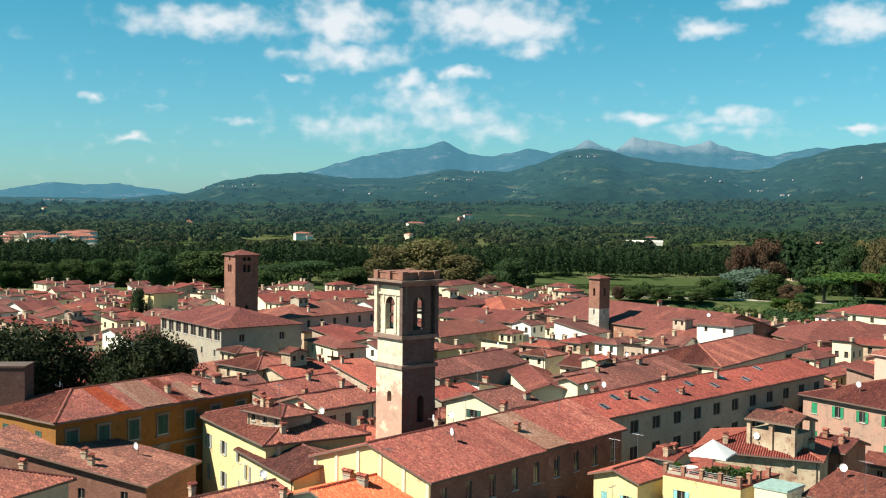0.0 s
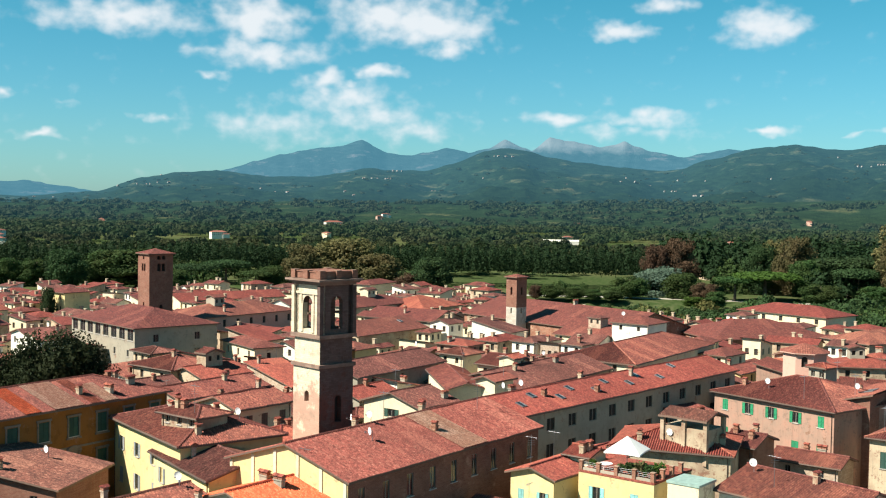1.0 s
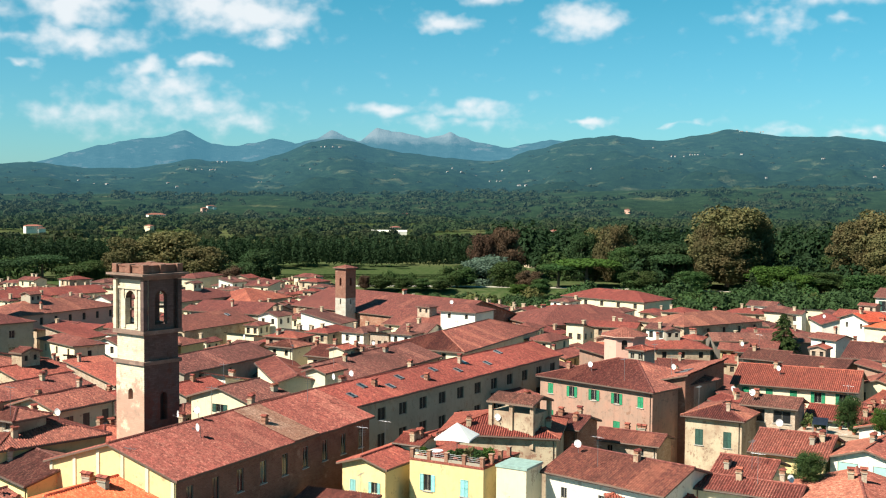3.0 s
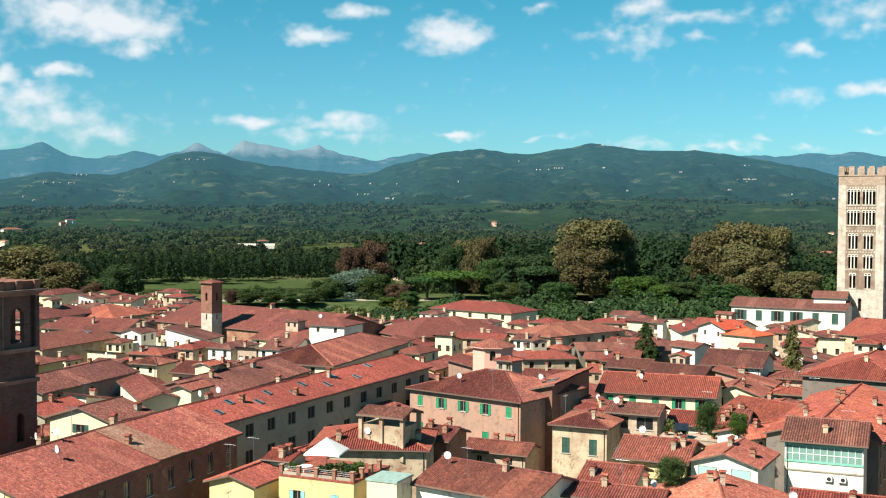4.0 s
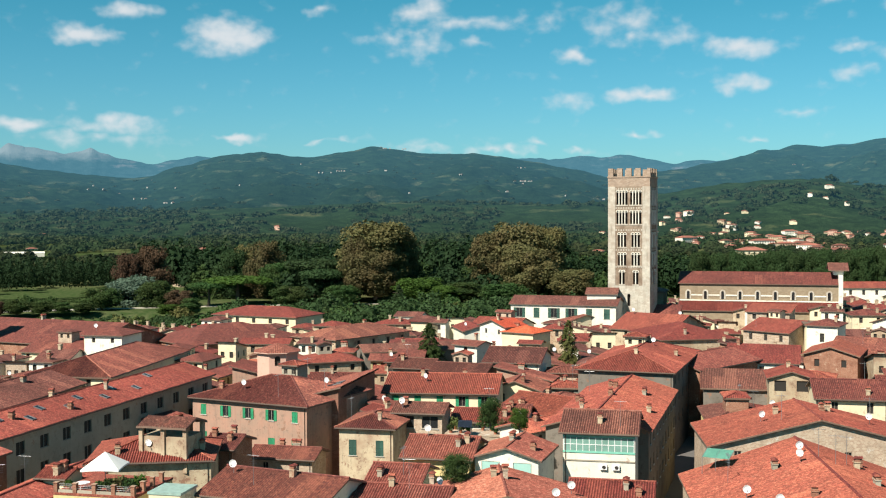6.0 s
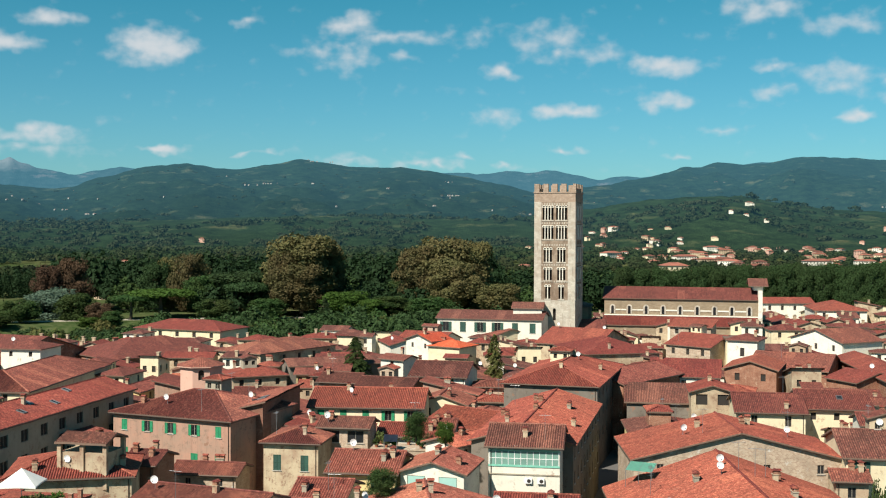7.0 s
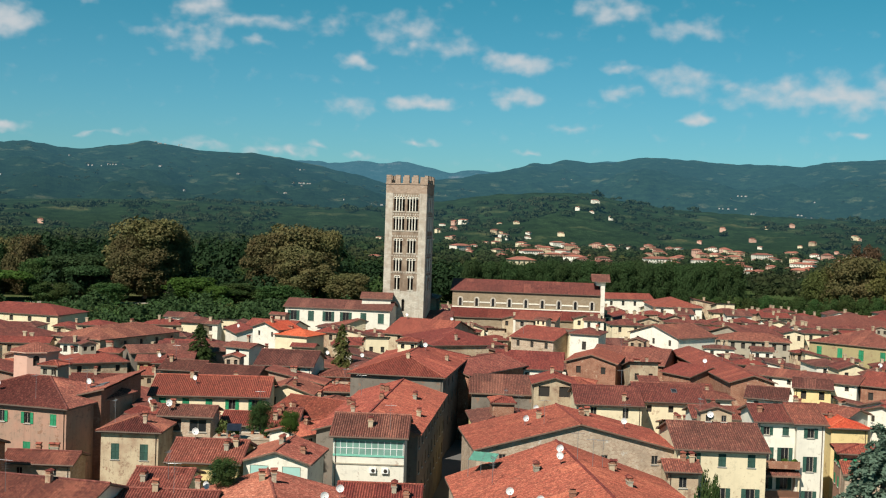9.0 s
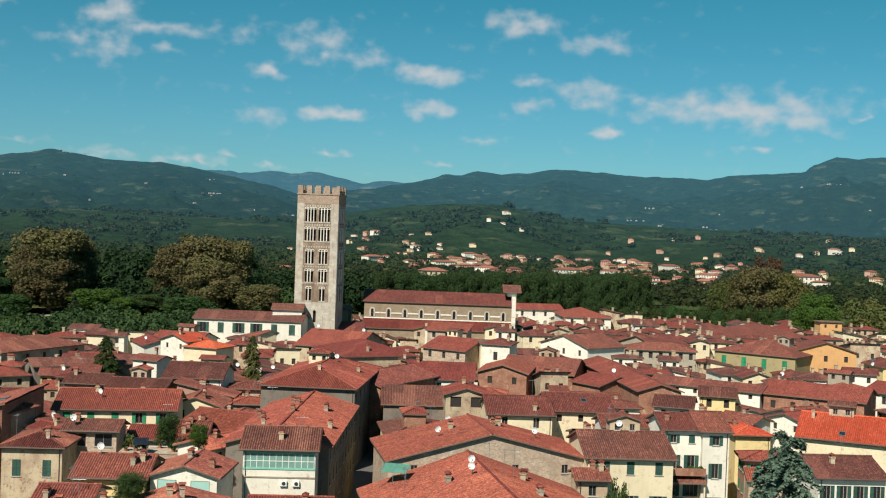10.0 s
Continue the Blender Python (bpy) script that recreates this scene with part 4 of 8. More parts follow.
def tree(x, y, base, h, r, leaf="mid", shape="round", variant=0):
    """A tree of height h and crown radius r: tapered trunk, limbs and a crown of leaf clumps."""
    key = (leaf, shape, variant % 3)
    m = pose(x, y, base, 0, 0, (x * 37 + y * 11) % 360) @ Matrix.Diagonal((r / 6, r / 6, h / 16, 1))
    if key not in TREES:
        rng = np.random.default_rng(7 + variant % 3 + len(TREES))
        root = new("tree")
        bm = bmesh.new()
        tube(bm, (0, 0, -0.3), (0.1, 0.1, 7), 0.5, 0.32, 9)
        tube(bm, (0.1, 0.1, 7), (0, 0, 14), 0.32, 0.08, 7)
        for k in range(7):
            a = k * 2.4
            z = 4.0 + k * 1.2
            tube(bm, (0.1, 0.1, z), (math.cos(a) * 3.6, math.sin(a) * 3.6, z + (2.6 if shape == "round" else 0.4)), 0.17, 0.05, 6)
        part("trunk", bm, BARK, root)
        big = shape == "round"
        if shape == "spruce":
            pts = bough_points(16, 6, 230, rng, 0.42, 0.6)
            v, f = leaf_cloud(pts, 0.15, rng, pts * (1, 1, 0) / 6 + (0, 0, 0.9), 0.5)
        elif shape == "cedar":
            pts, out = crown_points(16, 6, 120, 150, rng, "round")
            v, f = leaf_cloud(pts, 0.2, rng, out)
        else:
            pts, out = crown_points(16, 6, 90, 190 if big else 70, rng, shape)
            v, f = leaf_cloud(pts, 0.25 if big else 0.3, rng, out)
        part("crown", mesh_from("crown", v, f, LEAF[leaf]), None, root)
        tagged(root, TREE_WORD[leaf], "tree", "trees")
        root.matrix_basis = m
        TREES[key] = root
        return root
    made = TREES[key].copy()
    scene.collection.objects.link(made)
    for c in TREES[key].children:
        o = c.copy()
        scene.collection.objects.link(o)
        o.parent = made
    made.matrix_basis = m
    return made


def woods(name, places, leaf, label, per=90, seed=1, size=1.1):
    """A far wood as one sheet of leaf clumps. places: rows of x, y, base, height, radius."""
    rng = np.random.default_rng(seed)
    P = np.array(places)
    n = len(P)
    d = rng.normal(size=(n, per, 3))
    d /= np.linalg.norm(d, axis=2)[:, :, None]
    d[:, :, 2] = np.abs(d[:, :, 2]) * 1.25 - 0.35
    lump = 1 + 0.25 * np.sin(d[:, :, :1] * 7 + rng.uniform(0, 6, (n, 1, 1))) * np.cos(d[:, :, 2:3] * 6 + rng.uniform(0, 6, (n, 1, 1)))
    q = d * lump * rng.uniform(0.7, 1.02, (n, per, 1))
    pts = np.stack([P[:, 0:1] + q[:, :, 0] * P[:, 4:5], P[:, 1:2] + q[:, :, 1] * P[:, 4:5],
                    P[:, 2:3] + P[:, 3:4] * (0.55 + 0.45 * q[:, :, 2])], 2).reshape(-1, 3)
    dist = np.repeat(np.hypot(P[:, 0], P[:, 1]), per)
    v, f = leaf_cloud(pts, 1.0, rng, d.reshape(-1, 3), 0.45)
    s = np.repeat(size * np.repeat(P[:, 4], per) / 4.5, 3)[:, None]
    c = np.repeat(pts, 3, axis=0)
    v = c + (v - c) * s
    ob = new(name, mesh_from(name, v, f, LEAF[leaf]))
    return tagged(ob, label, "trees", kind="stuff")


def polar(az, r):
    return r * math.sin(radians(az)), r * math.cos(radians(az))


def belt(rng, az0, az1, r0, r1, n, h0, h1, base=0.0, wide=0.36, gaps=None):
    """Places of trees in an arc of the plain; gaps: how much of it stays open field."""
    out = []
    for k in range(n):
        a = rng.uniform(az0, az1)
        r = math.sqrt(rng.uniform(r0 * r0, r1 * r1))
        if gaps is not None and noise.noise(Vector((a * 0.16, r * 0.006, 7.0))) < gaps:
            continue
        h = rng.uniform(h0, h1)
        out.append((*polar(a, r), base, h, h * wide * rng.uniform(0.8, 1.25)))
    return out


R0 = np.random.default_rng(3)
# planted rows beyond the meadow, then the wooded plain up to the hills
rows = []
for k, r in enumerate((572, 580, 589, 600, 612)):
    for a in np.arange(-36, 22, 0.45):
        rows.append((*polar(a + R0.uniform(-0.06, 0.06), r + R0.uniform(-3, 3)), 0, R0.uniform(20.4, 23.4), R0.uniform(2.9, 3.7)))
woods("planted_rows", rows, "row", "dark green planted rows of tall trees beyond the meadow", 330, 11, 0.55)
woods("garden_woods", belt(R0, 18, 46, 512, 690, 260, 12, 21) + belt(R0, 10, 20, 505, 530, 30, 5, 10) + belt(R0, 46, 66, 515, 560, 60, 9, 13)
      + belt(R0, -36, -4, 505, 640, 170, 9, 17), "mid", "mixed green trees of parks and gardens outside the walls", 420, 14, 0.5)
R1 = np.random.default_rng(23)
woods("wall_gardens", belt(R1, 7, 20, 348, 440, 170, 4, 7, 0, 0.6) + belt(R1, 20, 39.5, 345, 440, 190, 7, 14, 0, 0.42), "lime", "green bushes and garden trees inside the old wall", 420, 18, 0.45)
woods("garden_trees", belt(R1, 18, 39.5, 345, 445, 110, 6, 12, 0, 0.46), "mid", "sunny green garden trees inside the old wall", 420, 20, 0.42)
woods("yellowing_garden_trees", belt(R1, 10, 39.5, 345, 440, 34, 5, 11, 0, 0.46), "olive", "olive and yellowing garden trees inside the old wall", 420, 22, 0.42)
R2 = np.random.default_rng(29)
woods("tall_garden_woods", belt(R2, 15, 37, 530, 640, 190, 21, 31, 0, 0.27) + belt(R2, 36, 46, 515, 600, 70, 17, 24, 0, 0.3) + belt(R2, 22, 37, 470, 520, 60, 12, 19, 2, 0.34),
      "row", "tall dark trees crowded in the gardens outside the walls", 520, 19, 0.5)
woods("park_trees", belt(R0, 62, 80, 500, 700, 150, 9, 17), "olive", "olive and yellowing park trees outside the walls", 420, 17, 0.5)
woods("meadow_hedges", belt(R0, 2, 20, 514, 524, 50, 3, 6, 0.0, 0.6) + belt(R0, 3, 20, 558, 565, 60, 2, 4, 0.0, 0.7), "mid", "low hedges and bushes along the meadow", 160, 15, 0.5)
slope_places = []
for ob, lo, hi, n in ((RANGE, 2330, 3850, 1800), (FOOTHILLS, 1820, 2650, 3600)):
    vv = ob.data.vertices
    k = 0
    while k < n:
        co = vv[int(R0.integers(len(vv)))].co
        if not lo < math.hypot(co.x, co.y) < hi or noise.noise(Vector((co.x, co.y, 4)) * 0.004) < -0.12:
            k += 0.2
            continue
        k += 1
        h = R0.uniform(4, 8) if ob is RANGE else R0.uniform(6, 12)
        slope_places.append((co.x + R0.uniform(-9, 9), co.y + R0.uniform(-20, 20), co.z - 2.5, h, h * R0.uniform(0.6, 1.3)))
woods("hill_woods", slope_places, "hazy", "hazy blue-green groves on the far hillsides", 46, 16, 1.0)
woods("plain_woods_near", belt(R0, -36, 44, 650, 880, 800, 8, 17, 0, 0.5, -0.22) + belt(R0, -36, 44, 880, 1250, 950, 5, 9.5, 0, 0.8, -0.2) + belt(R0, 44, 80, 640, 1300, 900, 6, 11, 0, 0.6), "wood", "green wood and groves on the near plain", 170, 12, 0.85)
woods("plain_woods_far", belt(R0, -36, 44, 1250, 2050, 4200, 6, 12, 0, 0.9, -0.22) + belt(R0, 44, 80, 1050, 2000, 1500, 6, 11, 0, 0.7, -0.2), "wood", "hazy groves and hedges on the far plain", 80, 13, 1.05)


# ---- the grassed rampart, meadows, far houses ----
GRASS = ground_material()
MEADOW = plain("meadow_grass", (0.082, 0.094, 0.034), 0.95, 0, 0.35, 0.03)
MEADOW.node_tree.nodes["Principled BSDF"].inputs["Specular IOR Level"].default_value = 0.0
TRACK = plain("gravel_walk", (0.42, 0.38, 0.3), 0.9, 0, 0.15, 0.3)


def arc(name, az0, az1, prof, mat, label, cat, step=1.0):
    """A strip along the old walls: prof is its section as pairs of distance and height."""
    bm = bmesh.new()
    prev = None
    for a in np.arange(az0, az1 + 0.01, step):
        row = [bm.verts.new((*polar(a, r), z)) for r, z in prof]
        if prev:
            for i in range(len(row) - 1):
                bm.faces.new((prev[i], prev[i + 1], row[i + 1], row[i]))
        prev = row
    return tagged(part(name, bm, mat), label, cat, kind="structure")


arc("rampart", -40, 82, ((441, 0.0), (447, 5.0), (452, 6.0), (500, 6.2), (512, 5.0), (530, -0.2)), GRASS, "grassy earth rampart of the old town wall", "rampart")
arc("path", -40, 82, ((462, 6.06), (468, 6.1)), TRACK, "pale gravel walk along the top of the rampart", "path")
arc("meadow", 1, 24, ((530, 0.06), (562, 0.06)), MEADOW, "straw-green meadow outside the walls", "meadow")


FAR_ROOF = plain("far_roof_tile", (0.27, 0.095, 0.062), 0.9, 0, 0.35, 0.2)


def far_house(tone, long, deep, high, pitch=0.38):
    """A country house with a lower wing at one end."""
    root = new("far_house")
    bm, rb = bmesh.new(), bmesh.new()
    rb.loops.layers.uv.new("UVMap")
    for cx, cy, l, d, h in ((0, 0, long, deep, high), (long * 0.42, -deep * 0.45, long * 0.45, deep * 0.6, high * 0.68)):
        box(bm, cx - l / 2, cx + l / 2, cy - d / 2, cy + d / 2, -3, h)
        x, y, k = l / 2 + 0.7, d / 2 + 0.7, max(0.3, (l - d) / 2)
        v = [rb.verts.new((cx + px, cy + py, pz)) for px, py, pz in ((-x, -y, h), (x, -y, h), (x, y, h), (-x, y, h), (-k, 0, h + d * pitch / 2), (k, 0, h + d * pitch / 2))]
        for f in ((0, 1, 5, 4), (1, 2, 5), (2, 3, 4, 5), (3, 0, 4), (3, 2, 1, 0)):
            rb.faces.new([v[q] for q in f])
    for k in range(int(long / 3.2)):  # dark windows, set in the front
        u = -long / 2 + 1.6 + 3.2 * k
        for z in (high - 1.6, high - 4.4):
            if z > 0.8:
                quad(bm, (u - 0.5, -deep / 2 - 0.02, z - 0.7), (u + 0.5, -deep / 2 - 0.02, z - 0.7), (u + 0.5, -deep / 2 - 0.02, z + 0.7), (u - 0.5, -deep / 2 - 0.02, z + 0.7), mat=1)
    part("wall", bm, [WALL[tone], SHADE], root)
    part("roof", rb, FAR_ROOF, root)
    return tagged(root, f"far {COLOUR_WORD[tone]} country house with red tiled roof", "house", "far houses")


FAR = [far_house("white", 13, 9, 9.0), far_house("cream", 15, 10, 9.5), far_house("rose", 14, 10, 9.5), far_house("white", 26, 12, 11.0), far_house("stone", 20, 11, 9.0)]
for k, f in enumerate(FAR):
    f.matrix_basis = pose(*polar(47 + k * 3.1, 905 + 40 * k), 0, 0, 0, 30 - 20 * k)
rf = random.Random(21)
for k in range(125):  # the suburb beyond the walls
    az = rf.gauss(55, 9)
    d = rf.uniform(1050, 2000)
    if az < 42 or az > 74:
        continue
    copy_thing(FAR[rf.choice((0, 1, 1, 2, 2, 4, 4, 3))], pose(*polar(az, d), max(0, (d - 1000) * 0.004), 0, 0, -az + rf.uniform(-50, 50)) @ Matrix.Scale(rf.uniform(0.55, 1.0), 4))
for k in range(18):  # farms on the plain
    az, d = rf.uniform(-24, 44), rf.uniform(850, 2100)
    copy_thing(rf.choice(FAR), pose(*polar(az, d), rf.uniform(0, 2), 0, 0, -az + rf.uniform(-50, 50)) @ Matrix.Scale(rf.uniform(0.5, 0.7), 4))
for k in range(16):  # a hamlet on the plain
    az, d = rf.uniform(-23.5, -17.5), rf.uniform(1020, 1160)
    copy_thing(FAR[rf.choice((0, 1, 2, 3))], pose(*polar(az, d), 2, 0, 0, -az + rf.uniform(-50, 50)) @ Matrix.Scale(rf.uniform(0.7, 1.0), 4))
# villas and barns that stand out on the plain
copy_thing(FAR[4], pose(215.9, 664.6, 0, 0, 0, 2) @ Matrix.Scale(1.1, 4))
copy_thing(FAR[0], pose(237.7, 1288.3, 0, 0, 0, 10) @ Matrix.Scale(0.8, 4))
copy_thing(FAR[3], pose(-43.9, 1811.0, 0, 0, 0, 21) @ Matrix.Scale(1.05, 4))
copy_thing(FAR[0], pose(1080.3, 2030.5, 0, 0, 0, -8) @ Matrix.Scale(1.5, 4))
copy_thing(FAR[0], pose(1102.3, 2018.6, 0, 0, 0, -9) @ Matrix.Scale(1.5, 4))
copy_thing(FAR[3], pose(1047.7, 514.2, 0, 0, 0, -44) @ Matrix.Scale(1.29, 4))
copy_thing(FAR[1], pose(335.1, 501.2, 0, 0, 0, -14) @ Matrix.Scale(0.83, 4))
copy_thing(FAR[1], pose(668.1, 651.9, 0, 0, 0, -26) @ Matrix.Scale(1.36, 4))
copy_thing(FAR[4], pose(826.0, 700.9, 0, 0, 0, -30) @ Matrix.Scale(0.96, 4))
copy_thing(FAR[3], pose(924.0, 709.2, 0, 0, 0, -32) @ Matrix.Scale(1.04, 4))

# a long white greenhouse and a group of farms beyond the planted rows
root = new("greenhouse")
bm = bmesh.new()
for k in range(4):
    box(bm, -19.6, 19.6, -9 + 4.6 * k, -4.6 + 4.6 * k, -1, 3.0)
part("wall", bm, WALL["white"], root)
for k in range(4):
    bm = bmesh.new()
    ends = [[bm.verts.new((x, -9 + 4.6 * k + 2.2 - 2.3 * math.cos(q * math.pi / 8), 3.0 + 1.7 * math.sin(q * math.pi / 8))) for q in range(9)] for x in (-20, 20)]
    for p, q in zip(range(8), range(1, 9)):
        bm.faces.new((ends[0][p], ends[1][p], ends[1][q], ends[0][q]))
    bm.faces.new(ends[0])
    bm.faces.new(ends[1])
    part("vaulted_roof", bm, WALL["white"], root)
tagged(root, "long white greenhouse with rounded roofs on the plain", "greenhouse")
root.matrix_basis = pose(222.0, 1243.0, 0.5, 0, 0, -9)
for which, x, y, turn, size in ((0, 386.9, 2095.0, 12, 1.0), (1, 389.0, 2010.0, -25, 0.9), (4, 361.0, 2088.0, 30, 0.85), (2, 330.0, 2060.0, -8, 0.8)):
    copy_thing(FAR[which], pose(x, y, 3, 0, 0, turn) @ Matrix.Scale(size, 4))

fv = FOOTHILLS.data.vertices
built = 0
while built < 70:  # villages on the low slopes
    v = fv[rf.randrange(len(fv))].co
    r, az = math.hypot(v.x, v.y), math.degrees(math.atan2(v.x, v.y))
    if not (1830 < r < 2420 and (38 < az < 70 or rf.random() < 0.1)) or noise.noise(Vector((v.x, v.y, 2)) * 0.006) < 0.05:
        continue
    built += 1
    copy_thing(FAR[rf.choice((0, 1, 2, 4, 3, 1))], pose(v.x + rf.uniform(-30, 30), v.y + rf.uniform(-10, 10), v.z + 1.0, 0, 0, -az + rf.uniform(-50, 50)) @ Matrix.Scale(rf.uniform(0.45, 0.75), 4))
verts = RANGE.data.vertices
walls_h, roofs_h = bmesh.new(), bmesh.new()
made = 0
while made < 520:  # hill villages and single farms
    v = verts[rf.randrange(len(verts))].co
    r = math.hypot(v.x, v.y)
    n = noise.noise(Vector((v.x, v.y, 9)) * 0.0035)
    if not 2420 < r < 4300 or n < 0.02:
        continue
    for q in range(rf.choice((1, 1, 2, 4, 7))):
        made += 1
        m = pose(v.x + rf.uniform(-45, 45), v.y + rf.uniform(-14, 14), v.z + 1.2, 0, 0, rf.uniform(0, 90))
        w, d, h = rf.uniform(1.6, 4.2), rf.uniform(1.5, 2.6), rf.uniform(0.6, 1.6)
        tmp = [m @ Vector(c) for c in ((-w, -d, -2), (w, -d, -2), (w, d, -2), (-w, d, -2), (-w, -d, h), (w, -d, h), (w, d, h), (-w, d, h), (-w * 0.5, 0, h + 1.2), (w * 0.5, 0, h + 1.2))]
        a = [walls_h.verts.new(c) for c in tmp[:8]]
        for f in ((0, 1, 5, 4), (1, 2, 6, 5), (2, 3, 7, 6), (3, 0, 4, 7)):
            walls_h.faces.new([a[k] for k in f])
        b = [roofs_h.verts.new(c) for c in tmp[4:]]
        for f in ((0, 1, 5, 4), (1, 2, 5), (2, 3, 4, 5), (3, 0, 4)):
            roofs_h.faces.new([b[k] for k in f])
roofs_h.loops.layers.uv.new("UVMap")
# distance haze is mixed into the base colours of these walls and roofs
tagged(part("hill_houses", walls_h, plain("hazy_wall", (0.40, 0.42, 0.41), 0.9)), "pale walls of tiny far hill houses", "houses", kind="stuff")
tagged(part("hill_roofs", roofs_h, plain("hazy_roof", (0.24, 0.17, 0.15), 0.9)), "red roofs of tiny far hill houses", "roofs", kind="stuff")


# ---- the old town ----
palace = house(-41.2, 148.2, 52.7, 31.2, 13.9, 17, 'hip', 'ochre', 'old', closed=1.0, front=((2.7, 7, 1.4, 2.4), (7.5, 7, 1.4, 2.6)), left=((2.7, 2, 1.2, 2.2),))
house(-20.3, 142.4, -57.7, 20.9, 13.1, 15, 'hip', 'yellow', 'old', front=((3, 4, 1, 1.7), (7, 4, 1, 1.9)), shut='grey')
house(-16.1, 131.8, -59.6, 16.7, 9.5, 13, 'x', 'yellow', 'brown', front=((2.5, 3, 1, 1.8),), shut='grey')
house(-8.5, 116.3, 48.0, 12.2, 15.3, 12, 'x', 'cream', 'new')
house(-20.9, 113.4, 48.0, 9.9, 12.3, 12, 'x', 'cream', 'old')
brick_nave = house(4.5, 133.2, 49.9, 37.0, 17.0, 15, 'x', 'dark', 'pale', front=((2.5, 9, 1.1, 2.5),), shut='', label='long brick church nave with weathered terracotta roof', name='church_nave', category='church', group='churches')
house(-16.0, 159.3, 48.0, 10.2, 8.3, 15, 'x', 'cream', 'old', front=((2.2, 3, 1.1, 1.9),), shut='brown')
house(-10.0, 148.5, -43.0, 10.1, 10.2, 12, 'hip', 'cream', 'red', front=((1.6, 2, 0.9, 1.4), (4.8, 2, 0.9, 1.5)))
house(39.2, 174.2, 44.7, 62.6, 11.5, 15, 'x', 'grey', 'red', front=((2.2, 12, 1.9, 1.8), (5.9, 12, 1.9, 2.0)), shut='', label='long grey palace with dark red tiled roof')
house(-47.1, 249.8, -52.4, 30.2, 19.0, 17, 'hip', 'grey', 'old', front=((1.65, 8, 2.5, 2.5), (5.6, 5, 0.9, 1.4)), right=((2.5, 2, 1.2, 1.6), (6, 2, 1.4, 1.8)), shut='', closed=0.5)
house(-32.7, 290.2, 48.6, 30.8, 15.0, 15, 'hip', 'rose', 'old', front=((2, 7, 1, 1.7), (6, 6, 1, 1.7)), shut='', left=((1.6, 2, 0.9, 1.4), (4.8, 2, 0.9, 1.5)))
house(-42.0, 356.3, 35.3, 36.0, 11.6, 13, 'x', 'cream', 'red')
house(-22.7, 242.1, -59.8, 16.2, 6.5, 13, 'hip', 'cream', 'old', front=((1.8, 3, 0.9, 1.5), (4.6, 3, 0.9, 1.5)), right=((2, 1, 0.9, 1.3),))
house(-33.5, 209.6, -43.0, 11.6, 10.8, 13, 'hip', 'stone', 'old', front=((1.6, 2, 0.9, 1.4), (4.8, 2, 0.9, 1.5)))
house(-27.0, 205.4, 48.0, 10.8, 10.0, 12, 'x', 'stone', 'red')
house(-24.3, 181.7, 50.7, 18.6, 8.8, 13, 'x', 'grey', 'old')
house(-25.9, 184.2, -43.0, 10.1, 7.3, 12, 'hip', 'cream', 'red')
house(3.4, 208.6, 52.0, 26.6, 11.6, 13, 'x', 'grey', 'brown', front=((1.7, 3, 0.95, 1.5), (5.0, 3, 0.95, 1.6)))
house(7.9, 172.1, 48.0, 8.8, 11.0, 13, 'x', 'cream', 'brown', left=((1.5, 1, 1.4, 1.2),))
house(21.6, 178.2, -43.0, 3.8, 5.0, 15.5, 'y', 'cream', 'old')
house(16.2, 187.2, -85.0, 21.1, 6.0, 14, 'x', 'cream', 'old')
house(30.9, 199.0, 49.5, 32.5, 13.8, 13, 'x', 'grey', 'brown')
house(28.2, 213.9, -43.0, 7.1, 9.0, 13, 'x', 'cream', 'old', front=((1.6, 2, 0.9, 1.4), (4.8, 2, 0.9, 1.5)))
house(19.9, 220.6, -43.0, 5.8, 6.0, 14, 'hip', 'cream', 'old', front=((1.3, 2, 0.8, 1.1),))
house(56.8, 226.2, 52.4, 40.2, 16.3, 14, 'hip', 'cream', 'old', left=((1.3, 2, 0.9, 1.3),))
house(56.2, 296.1, -55.9, 56.8, 27.0, 13, 'x', 'brick', 'old', label='long brick church with red tiled roof', name='church_nave', category='church', group='churches')
house(58.8, 269.3, -51.1, 18.7, 13.7, 12, 'x', 'cream', 'old', front=((1.2, 5, 0.9, 1.1),))
house(63.8, 253.4, -43.0, 9.0, 9.0, 17, 'hip', 'white', 'old', front=((1.3, 2, 0.8, 1.1),))
house(14.1, 300.4, -36.0, 21.4, 14.2, 13, 'x', 'grey', 'old')
house(2.6, 279.0, 49.5, 26.3, 15.1, 12, 'x', 'stone', 'old')
house(2.6, 329.1, 49.4, 26.9, 13.4, 14, 'hip', 'grey', 'old', front=((1.7, 3, 0.95, 1.5), (5.0, 3, 0.95, 1.6)))
house(17.7, 336.0, 51.6, 20.5, 17.9, 13, 'hip', 'grey', 'red', front=((1.7, 3, 0.95, 1.5), (5.0, 3, 0.95, 1.6)))
house(4.9, 413.0, 59.3, 18.7, 8.0, 14, 'hip', 'cream', 'old')
house(-81.9, 324.5, -43.0, 8.7, 8.0, 17, 'hip', 'yellow', 'old', front=((1.6, 2, 0.9, 1.4), (4.8, 2, 0.9, 1.5)))
house(-64.3, 241.9, -67.7, 15.7, 7.0, 14.2, 'hip', 'white', 'old', front=((1.6, 2, 0.9, 1.4), (4.8, 2, 0.9, 1.5)), left=((1.6, 2, 0.9, 1.4), (4.8, 2, 0.9, 1.5)))
house(-59.6, 221.3, -27.3, 9.2, 10.4, 12, 'hip', 'grey', 'old')
house(-92.7, 280.3, 63.1, 11.8, 8.8, 12, 'x', 'stone', 'old')
